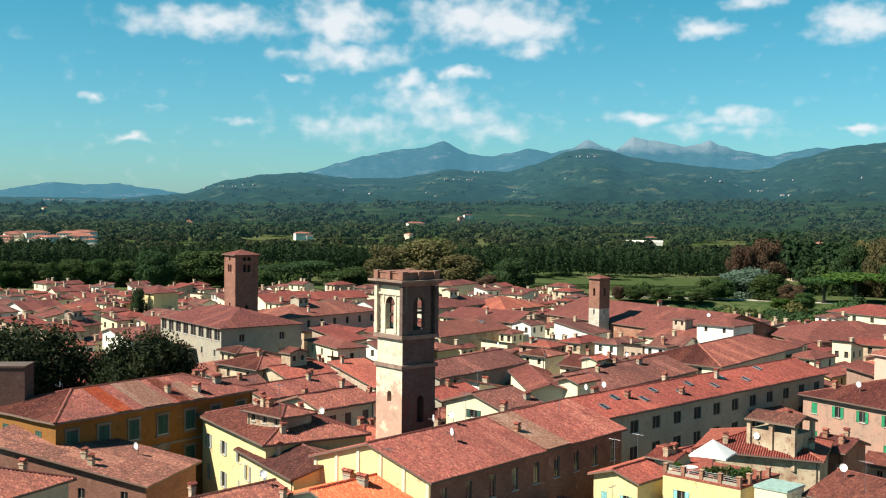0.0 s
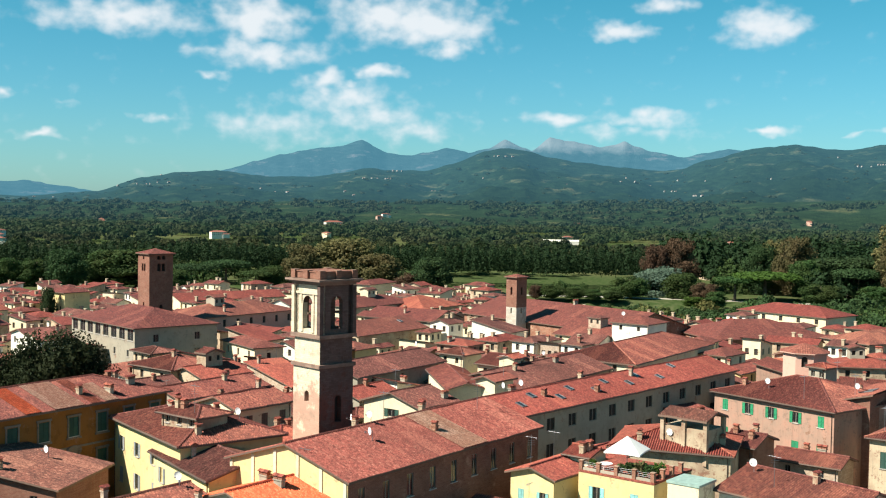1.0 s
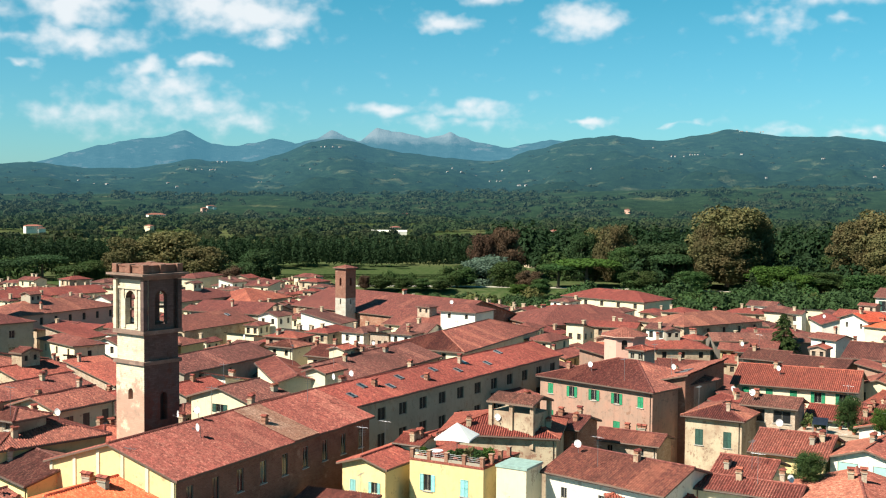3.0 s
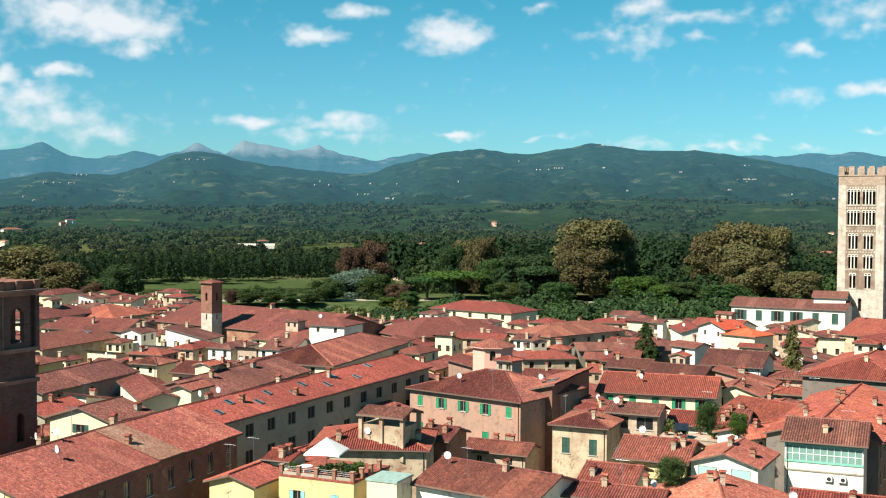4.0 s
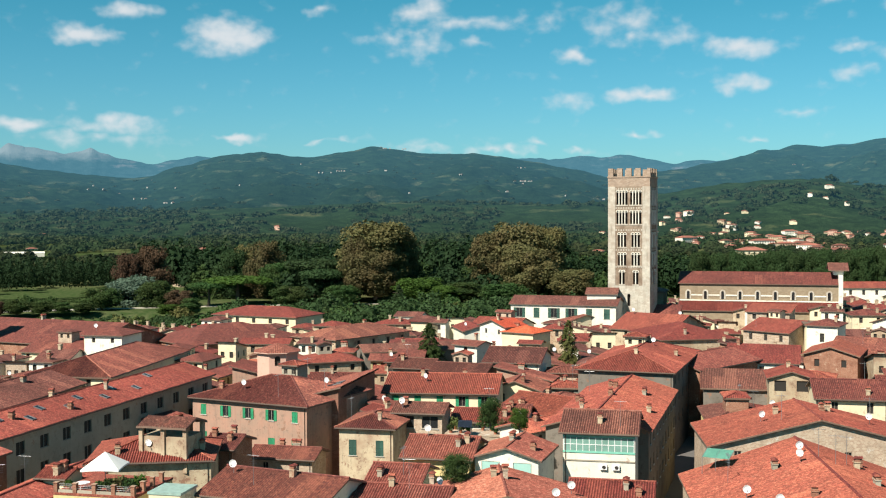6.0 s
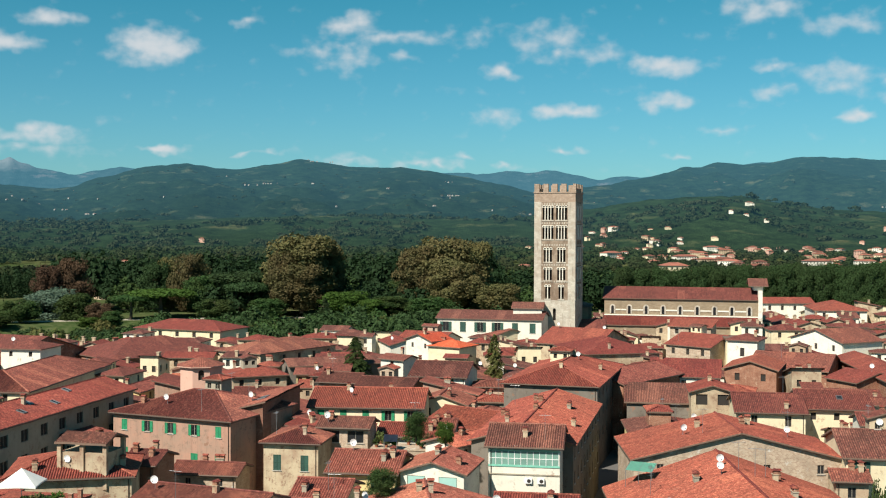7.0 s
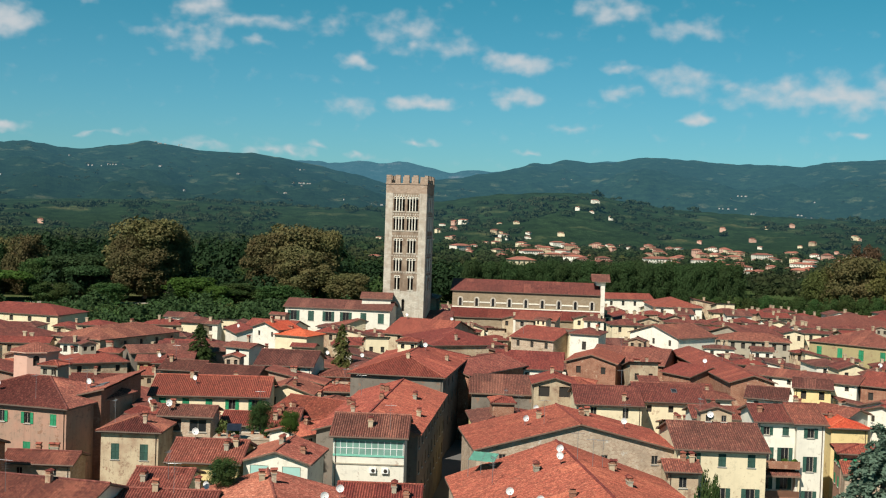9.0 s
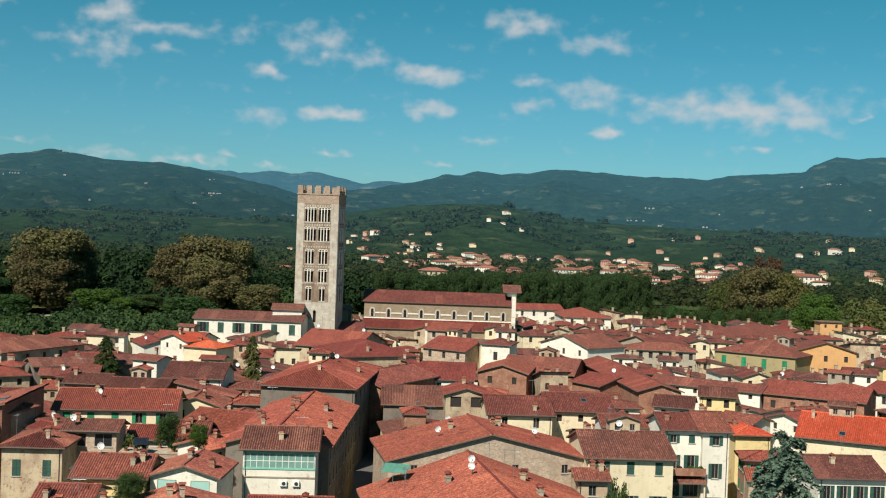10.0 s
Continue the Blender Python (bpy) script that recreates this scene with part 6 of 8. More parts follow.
tree(146.7, 196.2, 8, 12.0, 3.4, 'olive', 'spruce', 1)
tree(66.1, 109.6, 12.4, 3.3, 1.7, 'mid', 'cedar', 2)
tree(81.3, 126.0, 14.6, 3.9, 1.5, 'mid', 'cedar', 0)
tree(84.6, 123.9, 13.8, 3.4, 1.3, 'bright', 'cedar', 1)
tree(92.1, 63.7, 0, 20.0, 1.6, 'mid', 'round', 2)
tree(414.6, 221.3, 8, 26.5, 11.2, 'plane', 'round', 0)
tree(419.5, 212.0, 8, 24.7, 8.7, 'olive', 'round', 1)
tree(412.9, 234.9, 8, 21.9, 7.6, 'olive', 'round', 2)
tree(388.5, 184.4, 4, 22.8, 8.0, 'bright', 'round', 0)
tree(619.6, 325.8, 0, 38.5, 9.3, 'rust', 'round', 1)
tree(378.7, 181.6, 4, 18.8, 6.7, 'bright', 'round', 2)
tree(363.4, 256.8, 6, 12.1, 3.3, 'mid', 'round', 0)
tree(366.9, 251.9, 6, 11.2, 3.3, 'mid', 'round', 1)
tree(370.2, 247.0, 6, 12.4, 3.3, 'mid', 'round', 2)
tree(373.5, 242.0, 6, 11.5, 3.3, 'mid', 'round', 0)
tree(376.6, 237.1, 6, 12.7, 3.3, 'mid', 'round', 1)
tree(379.7, 232.1, 6, 11.9, 3.3, 'mid', 'round', 2)
tree(382.7, 227.1, 6, 13.0, 3.3, 'mid', 'round', 0)
tree(385.6, 222.2, 6, 12.2, 3.3, 'mid', 'round', 1)
tree(388.4, 217.2, 6, 13.3, 3.3, 'mid', 'round', 2)
tree(391.1, 212.3, 6, 14.5, 3.3, 'mid', 'round', 0)
tree(393.8, 207.3, 6, 13.7, 3.3, 'mid', 'round', 1)
tree(396.3, 202.4, 6, 14.8, 3.3, 'mid', 'round', 2)
tree(398.8, 197.4, 6, 14.0, 3.3, 'mid', 'round', 0)
tree(401.2, 192.5, 6, 15.2, 3.3, 'mid', 'round', 1)
tree(327.5, 348.2, 8, 19.0, 4.3, 'lime', 'round', 2)
tree(339.3, 354.9, 8, 17.0, 4.4, 'lime', 'round', 0)
tree(334.4, 344.3, 8, 18.0, 4.3, 'lime', 'round', 1)
tree(346.3, 350.9, 8, 18.2, 4.4, 'lime', 'round', 2)
tree(341.3, 340.4, 8, 19.1, 4.3, 'lime', 'round', 0)
tree(353.3, 346.7, 8, 17.1, 4.5, 'lime', 'round', 1)
tree(348.1, 336.2, 8, 18.1, 4.4, 'lime', 'round', 2)
tree(360.2, 342.4, 8, 18.3, 4.5, 'lime', 'round', 0)
tree(354.9, 332.0, 8, 19.3, 4.4, 'lime', 'round', 1)
tree(367.1, 338.0, 8, 19.5, 4.5, 'lime', 'round', 2)
tree(361.6, 327.7, 8, 18.2, 4.4, 'lime', 'round', 0)
tree(373.9, 333.4, 8, 18.4, 4.5, 'lime', 'round', 1)
tree(368.3, 323.2, 8, 19.4, 4.4, 'lime', 'round', 2)
tree(362.5, 313.1, 8, 20.4, 4.3, 'lime', 'round', 0)
tree(374.9, 318.6, 8, 18.4, 4.4, 'lime', 'round', 1)
tree(369.0, 308.6, 8, 19.4, 4.3, 'lime', 'round', 2)
tree(381.4, 313.9, 8, 19.6, 4.5, 'lime', 'round', 0)
tree(375.3, 304.0, 8, 20.5, 4.4, 'lime', 'round', 1)
tree(387.9, 309.2, 8, 20.8, 4.5, 'lime', 'round', 2)
tree(381.6, 299.3, 8, 19.6, 4.4, 'lime', 'round', 0)
tree(394.3, 304.3, 8, 19.8, 4.5, 'lime', 'round', 1)
tree(387.8, 294.5, 8, 20.7, 4.4, 'lime', 'round', 2)
tree(400.5, 299.3, 8, 21.0, 4.5, 'lime', 'round', 0)
tree(394.0, 289.6, 8, 19.7, 4.4, 'lime', 'round', 1)
tree(387.3, 280.1, 8, 20.7, 4.3, 'lime', 'round', 2)
tree(400.0, 284.7, 8, 20.9, 4.4, 'lime', 'round', 0)
tree(393.2, 275.3, 8, 21.8, 4.3, 'lime', 'round', 1)
tree(406.0, 279.7, 8, 22.1, 4.4, 'lime', 'round', 2)
tree(399.0, 270.3, 8, 20.9, 4.3, 'lime', 'round', 0)
tree(411.9, 274.5, 8, 21.1, 4.5, 'lime', 'round', 1)


# ---- towers and the basilica ----
def tower_part(root, name, side, z0, z1, mat, openings=None, depth=0.8, arch=True, label="", rear=None):
    """One stage of a square tower; rear: the stone of all its faces but the sunlit left one, their shade put into its
    colour. openings: per face, holes as (middle from the face's middle, width, bottom, top).
    """
    bm = bmesh.new()
    a = side / 2
    for k, p, e, o in (("front", (-a, -a), (1, 0), (0, -1)), ("right", (a, -a), (0, 1), (1, 0)),
                       ("back", (a, a), (-1, 0), (0, 1)), ("left", (-a, a), (0, -1), (-1, 0))):
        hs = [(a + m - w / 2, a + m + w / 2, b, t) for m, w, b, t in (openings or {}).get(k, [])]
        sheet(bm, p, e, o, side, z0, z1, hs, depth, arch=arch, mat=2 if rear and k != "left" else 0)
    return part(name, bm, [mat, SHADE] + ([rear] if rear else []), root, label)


def cornice(root, side, z, out, high, mat, name="cornice", steps=2):
    bm = bmesh.new()
    for k in range(steps):
        a = side / 2 + out * (k + 1) / steps
        box(bm, -a, a, -a, a, z + high * k / steps, z + high * (k + 1) / steps + (0.002 if k < steps - 1 else 0))
    return part(name, bm, mat, root)


def slab(root, side, z, out, high, mat, name="cornice"):
    bm = bmesh.new()
    a = side / 2 + out
    box(bm, -a, a, -a, a, z, z + high)
    return part(name, bm, mat, root)


# campanile of the near church: pale brick below, arched belfry, flat cornice with low parapet
CAMP_SIDE = 5.2
camp = new("campanile")
camp.matrix_basis = pose(-4.55, 144.6, -0.4, 0, 0, 40)
S = CAMP_SIDE
tower_part(camp, "shaft", S + 0.2, 0, 22.6, WALL["campanile"], {"left": [(0.1, 0.9, 18.2, 19.6)], "front": [(0.3, 1.1, 15.6, 19.0)]}, rear=WALL["sooty shaded brick"])
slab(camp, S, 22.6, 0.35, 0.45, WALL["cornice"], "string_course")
tower_part(camp, "middle_stage", S, 23.05, 26.3, WALL["campanile"], rear=WALL["sooty shaded brick"])
slab(camp, S, 26.3, 0.4, 0.5, WALL["cornice"], "string_course")
a = S / 2
pb = bmesh.new()
for k, p, e, o in (("front", (-a, -a), (1, 0), (0, -1)), ("right", (a, -a), (0, 1), (1, 0)), ("back", (a, a), (-1, 0), (0, 1)), ("left", (-a, a), (0, -1), (-1, 0))):
    done = len(pb.faces)
    wall_bits = [(0, S / 2 - 0.95, 26.8, 33.0), (S / 2 + 0.95, S, 26.8, 33.0), (S / 2 - 0.95, S / 2 + 0.95, 26.8, 27.4), (S / 2 - 0.95, S / 2 + 0.95, 31.6, 33.0)]
    for u0, u1, v0, v1 in wall_bits:
        q0 = Vector((*p, 0)) + Vector((*e, 0)) * u0
        q1 = Vector((*p, 0)) + Vector((*e, 0)) * u1
        inn = Vector((-o[0], -o[1], 0)) * 0.7
        pts = [q0, q1, q1 + inn, q0 + inn]
        lo = [pb.verts.new((v.x, v.y, v0)) for v in pts]
        hi = [pb.verts.new((v.x, v.y, v1)) for v in pts]
        for i in range(4):
            pb.faces.new((lo[i], lo[(i + 1) % 4], hi[(i + 1) % 4], hi[i]))
        pb.faces.new(hi)
        pb.faces.new(lo[::-1])
    # all but the sunlit face take the brick with shade in its colour
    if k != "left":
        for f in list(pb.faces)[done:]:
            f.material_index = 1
    for s in (-1, 1):  # round heads of the belfry openings
        mid = Vector((*p, 0)) + Vector((*e, 0)) * (S / 2)
        for k2 in range(5):
            t0, t1 = k2 * math.pi / 10, (k2 + 1) * math.pi / 10
            c = [mid + Vector((*e, 0)) * s * 0.95 * math.cos(t) + Vector((0, 0, 30.65 + 0.95 * math.sin(t))) for t in (t0, t1)]
            cn = mid + Vector((*e, 0)) * s * 0.95 + Vector((0, 0, 31.6))
            quad(pb, cn, c[0], c[1], mat=0 if k == "left" else 1)
            inn = Vector((-o[0], -o[1], 0)) * 0.7
            quad(pb, c[0], c[1], c[1] + inn, c[0] + inn, mat=1)
part("belfry", pb, [WALL["campanile"], WALL["sooty shaded brick"]], camp)
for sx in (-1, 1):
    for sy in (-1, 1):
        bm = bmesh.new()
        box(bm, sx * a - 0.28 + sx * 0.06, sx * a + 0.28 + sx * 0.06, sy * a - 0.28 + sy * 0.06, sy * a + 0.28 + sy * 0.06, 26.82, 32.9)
        part("pilaster", bm, WALL["campanile"] if sx < 0 and sy > 0 else WALL["sooty shaded brick"], camp)
cornice(camp, S, 33.0, 0.95, 0.75, WALL["cornice"], steps=3)
bm = bmesh.new()
box(bm, -a - 0.1, a + 0.1, -a - 0.1, a + 0.1, 33.8, 34.6)
box(bm, -a - 0.2, a + 0.2, -a - 0.2, a + 0.2, 34.6, 34.75)
part("attic", bm, WALL["dark"], camp, "low dark red brick attic")
for sx, sy in ((-1, -1), (1, -1), (-1, 1), (1, 1), (0, -1), (-1, 0)):
    bm = bmesh.new()
    box(bm, sx * a - 0.42, sx * a + 0.42, sy * a - 0.42, sy * a + 0.42, 33.8, 34.85)
    part("attic_pier", bm, WALL["dark"], camp)
for z, r in ((31.75, 1.25), (30.6, 1.0)):  # moulded arch and pilasters of the pale face
    for sy in (-1, 1):
        bm = bmesh.new()
        box(bm, -a - 0.12, -a - 0.004, sy * r - 0.13, sy * r + 0.13, 27.0, z)
        part("pilaster", bm, WALL["campanile"], camp)
bm = bmesh.new()
box(bm, -a - 0.16, -a - 0.004, -a + 0.35, a - 0.35, 31.8, 32.1)
part("moulding", bm, WALL["campanile"], camp)
tagged(camp, "brick and stone campanile with arched belfry and flat cornice", "bell tower")
bell = new("bell")
bb = bmesh.new()
for z0, z1, r0, r1 in ((28.0, 28.25, 0.72, 0.6), (28.25, 28.9, 0.6, 0.42), (28.9, 29.2, 0.42, 0.15)):
    tube(bb, (0, 0, z0), (0, 0, z1), r0, r1, 14)
part("bell_body", bb, BRONZE, bell)
bm = bmesh.new()
box(bm, -2.55, 2.55, -0.1, 0.1, 29.2, 29.45)
part("bell_beam", bm, SOFFIT, bell)
bell.matrix_basis = camp.matrix_basis.copy()
tagged(bell, "green bronze bell hanging in the belfry", "bell")


def brick_tower(x, y, turn, side, top, mat, low_mat, split, label, bands):
    """A square brick bell tower with a low tiled pyramid roof."""
    root = new("bell_tower")
    root.matrix_basis = pose(x, y, 0, 0, 0, turn)
    tower_part(root, "shaft", side, 0, split, low_mat, bands[0], 0.5)
    tower_part(root, "belfry", side + 0.06, split, top, mat, bands[1], 0.7)
    slab(root, side, top, 0.3, 0.3, WALL["dark"])
    for bm in roof_planes("hip", side, side, top + 0.42, 0.32, 0.0, 0.55)[0]:
        part("roof", bm, [TILE["old"], SOFFIT], root)
    tagged(root, label, "bell tower")
    return root


pair = [(-0.55, 0.85, 26.3, 28.1), (0.55, 0.85, 26.3, 28.1)]
brick_tower(-48.0, 269.5, 36, 5.9, 30.2, WALL["dark"], WALL["dark"], 21.5, "square dark red brick bell tower with paired arches",
            ({"left": [(0, 0.7, 17.5, 19.0)], "front": [(0, 0.8, 17, 18.5)]},
             {"left": pair + [(0, 0.8, 29.0, 29.9)], "front": pair + [(-0.6, 0.9, 29.0, 29.9), (0.6, 0.9, 29.0, 29.9)], "right": pair, "back": pair}))
one = [(0, 0.7, 19.8, 21.8)]
brick_tower(40.6, 291.0, 38, 3.7, 24.2, WALL["dark"], WALL["marble"], 16.6, "slim red brick bell tower on a pale stone base",
            ({"left": [(0, 0.5, 15, 16.4)], "front": [(0, 0.5, 15, 16.4)]}, {"left": one, "front": one, "right": one, "back": one}))

# tall white stone bell tower of the basilica
BX, BY, BT = 217.8, 259.5, -51.0
bas = new("bell_tower")
bas.matrix_basis = pose(BX, BY, 0, 0, 0, BT)
S = 12.2
rows_b = ((47.4, 4, 4.1), (41.7, 4, 3.9), (35.1, 3, 4.1), (29.5, 3, 3.7), (24.2, 2, 4.0))


def lights(z, n, h):
    return [(sgn * 2.0 + (k - (n - 1) / 2) * 0.86, 0.68, z - h / 2, z + h / 2) for sgn in (-1, 1) for k in range(n)]


belf = [q for z, n, h in rows_b for q in lights(z, n, h)] + [(0, 0.9, 15.8, 19.4)]
four = ("front", "right", "back", "left")
tower_part(bas, "base", S + 0.1, 0, 21.8, WALL["marble"], {k: belf[-1:] for k in four}, 0.9)
tower_part(bas, "shaft", S, 21.8, 50.6, WALL["tower"], {k: belf[:-1] for k in four}, 0.9)
tower_part(bas, "crown", S + 0.05, 50.6, 53.2, WALL["crown"])
for rz in (0, 90):
    spin = Matrix.Rotation(radians(rz), 4, "Z")
    for z, n, h in rows_b:
        for sgn in (-1, 1):
            w = n * 0.86 / 2 + 0.12
            for name, lo, hi, mat in (("window_sill", z - h / 2 - 0.4, z - h / 2 - 0.02, "marble"), ("impost", z + h / 2 - 0.5, z + h / 2 - 0.36, "white")):
                bm = bmesh.new()
                box(bm, sgn * 2.0 - w, sgn * 2.0 + w, -S / 2 - 0.14, -S / 2 - 0.004, lo, hi)
                part(name, bm, WALL[mat], bas, m=spin)
            bm = bmesh.new()  # round white arches over the lights
            for k in range(n):
                u = sgn * 2.0 + (k - (n - 1) / 2) * 0.86
                for q in range(8):
                    t0, t1 = q * math.pi / 8, (q + 1) * math.pi / 8
                    loop = [(u + r * math.cos(a), z + h / 2 - 0.34 + r * math.sin(a)) for r, a in ((0.33, t0), (0.52, t0), (0.52, t1), (0.33, t1))]
                    quad(bm, *[(px, -S / 2 - 0.13, pz) for px, pz in loop])
                    quad(bm, *[(px, py, pz) for (px, pz), py in ((loop[1], -S / 2 - 0.13), (loop[1], -S / 2), (loop[2], -S / 2), (loop[2], -S / 2 - 0.13))])
            part("arch_band", bm, WALL["white"], bas, m=spin)
            for k in range(n - 1):  # white columns between the lights
                bm = bmesh.new()
                u = sgn * 2.0 + (k - (n - 2) / 2) * 0.86
                tube(bm, (u, -S / 2 - 0.03, z - h / 2), (u, -S / 2 - 0.03, z + h / 2 - 0.3), 0.17, 0.16, 8)
                part("column", bm, WALL["white"], bas, m=spin)
    for lo, hi in ((21.8, 27.5), (27.5, 32.4), (32.4, 38.2), (38.2, 44.6), (44.6, 50.2)):  # small arched frieze at the top of each storey
        for k in range(11):
            bm = bmesh.new()
            u = -3.88 + k * 0.74
            box(bm, u, u + 0.36, -S / 2 - 0.12, -S / 2 - 0.004, hi - 0.5, hi)
            part("frieze_block", bm, WALL["marble"], bas, m=spin)
    for u0, u1 in ((-S / 2, -3.95), (3.95, S / 2)):
        bm = bmesh.new()
        box(bm, u0, u1, -S / 2 - 0.1, -S / 2 - 0.004, 21.81, 50.6)
        part("corner_strip", bm, WALL["marble"], bas, m=spin)
slab(bas, S, 53.2, 0.2, 0.35, WALL["crown"])
for rz in (0, 90, 180, 270):
    for k in range(4):
        bm = bmesh.new()
        u = -S / 2 + k * (S - 1.5) / 4
        box(bm, u, u + 1.5, -S / 2 - 0.15, -S / 2 + 0.8, 53.55, 55.9)
        part("merlon", bm, WALL["crown"], bas, m=Matrix.Rotation(radians(rz), 4, "Z"))
tagged(bas, "tall white stone bell tower with rows of arched windows", "bell tower")

# the basilica's nave beside it: long upper wall, windows in white surrounds, raised front
nave = house(253.6, 244.5, -46.5, 45.0, 15.0, 22.1, "x", "limestone", "old", 22, front=(), shut="", name="church_nave",
             label="long limestone basilica nave with round-headed windows", category="church", group="churches")
for k in range(9):
    u = -22.5 + 5.0 * (k + 0.5)
    bm = bmesh.new()
    ring = [(u + sx * r, z) for sx, z in ((1, 17.2),) for r in (0.42, 0.85)] + [(u + r * math.cos(i * math.pi / 6), 19.2 + r * math.sin(i * math.pi / 6)) for i in range(7) for r in (0.42, 0.85)]
    ring += [(u - r, 17.2) for r in (0.42, 0.85)]
    for y in (-7.66,):
        vs = [bm.verts.new((px, y, pz)) for px, pz in ring]
        vb = [bm.verts.new((px, -7.503, pz)) for px, pz in ring]
        for i in range(0, len(ring) - 2, 2):
            bm.faces.new((vs[i], vs[i + 1], vs[i + 3], vs[i + 2]))
            bm.faces.new((vs[i + 1], vb[i + 1], vb[i + 3], vs[i + 3]))
            bm.faces.new((vs[i], vs[i + 2], vb[i + 2], vb[i]))
    part("window_surround", bm, WALL["marble"], nave)
    bm = bmesh.new()
    glass = [(u - 0.4, 17.2), (u + 0.4, 17.2)] + [(u + 0.4 * math.cos(i * math.pi / 6), 19.2 + 0.4 * math.sin(i * math.pi / 6)) for i in range(7)]
    bm.faces.new([bm.verts.new((px, -7.52, pz)) for px, pz in glass])
    part("pane", bm, GLASS, nave)
    if k < 8:
        bm = bmesh.new()
        box(bm, u + 0.88, u + 4.12, -7.63, -7.503, 18.2, 18.6)
        part("string_course", bm, WALL["white"], nave)
bm = bmesh.new()
box(bm, -22.5, 22.5, -7.9, -7.503, 16.7, 17.0)
part("base_course", bm, WALL["white"], nave)
part("aisle_roof", slope((-22.5, -14.6), (1, 0), (0, 1), 45.0, lambda u: 7.09, 0.33, 14.3, 0.3), [TILE["red"], SOFFIT], nave)
bm = bmesh.new()
box(bm, -22.4, 22.4, -14.1, -7.503, 0, 14.2)
part("aisle_wall", bm, WALL["limestone"], nave)
bm = bmesh.new()
box(bm, 22.5, 23.7, -8.2, 8.2, 0, 24.6)
part("front_wall", bm, WALL["white"], nave, "white stone front wall")
bm = bmesh.new()
box(bm, 21.2, 24.0, -5.5, 5.5, 24.6, 26.2)
part("front_gable", bm, WALL["white"], nave, "raised white stone gable")
for bm in roof_planes("x", 4.5, 12.0, 26.2, 0.3, 0.0, 0.6)[0]:
    part("front_roof", bm, [TILE["brown"], SOFFIT], nave, m=pose(22.6, 0, 0))
house(229.5, 272.0, -46.5, 18.0, 13.0, 19.0, "hip", "limestone", "brown", name="church_choir", label="limestone choir in shade between tower and nave", category="church", group="churches", shut="")


# ---- the rest of the old town: roofs between the larger houses ----
def taken(x, y, turn, L, D, gap=0.6):
    """Whether an oblong would stand in one that is there already."""
    ca, sa = math.cos(turn), math.sin(turn)
    pts = [(x + ca * u * L / 2 - sa * v * D / 2, y + sa * u * L / 2 + ca * v * D / 2) for u in (-1, -0.5, 0, 0.5, 1) for v in (-1, -0.5, 0, 0.5, 1)]
    for fx, fy, ft, fl, fd, *_ in FOOT:
        if (fx - x) ** 2 + (fy - y) ** 2 > ((fl + fd + L + D) / 1.8) ** 2:
            continue
        c, s = math.cos(ft), math.sin(ft)
        for px, py in pts:
            u, v = (px - fx) * c + (py - fy) * s, -(px - fx) * s + (py - fy) * c
            if abs(u) < fl / 2 + gap and abs(v) < fd / 2 + gap:
                return True
        ca2, sa2 = math.cos(turn), math.sin(turn)
        for u in (-1, 0, 1):
            for v in (-1, 0, 1):
                qx, qy = fx + c * u * fl / 2 - s * v * fd / 2 - x, fy + s * u * fl / 2 + c * v * fd / 2 - y
                if abs(qx * ca2 + qy * sa2) < L / 2 + gap and abs(-qx * sa2 + qy * ca2) < D / 2 + gap:
                    return True
    return False


FOOT += [(-4.1, 144.6, 0.7, 6, 6, 0, "none", 0), (-48, 269.5, 0.6, 7, 7, 0, "none", 0), (40.6, 291, 0.6, 5, 5, 0, "none", 0),
         (BX, BY, radians(BT), 14, 14, 0, "none", 0)]
rg = random.Random(5)
TONES = ("cream", "white", "grey", "rubble", "brick", "yellow", "rubble", "stone", "pink", "sooty", "stone", "olive")
spots = []
for i in range(-51, 52):
    for j in range(-59, 60):
        u, v = i * 8.6 + rg.uniform(-2.4, 2.4), j * 7.4 + rg.uniform(-2.4, 2.4)
        t = radians(47)
        spots.append((u * math.cos(t) - v * math.sin(t), u * math.sin(t) + v * math.cos(t)))
spots.sort(key=lambda p: math.hypot(*p))
rest = []
hosts = []
count = 0
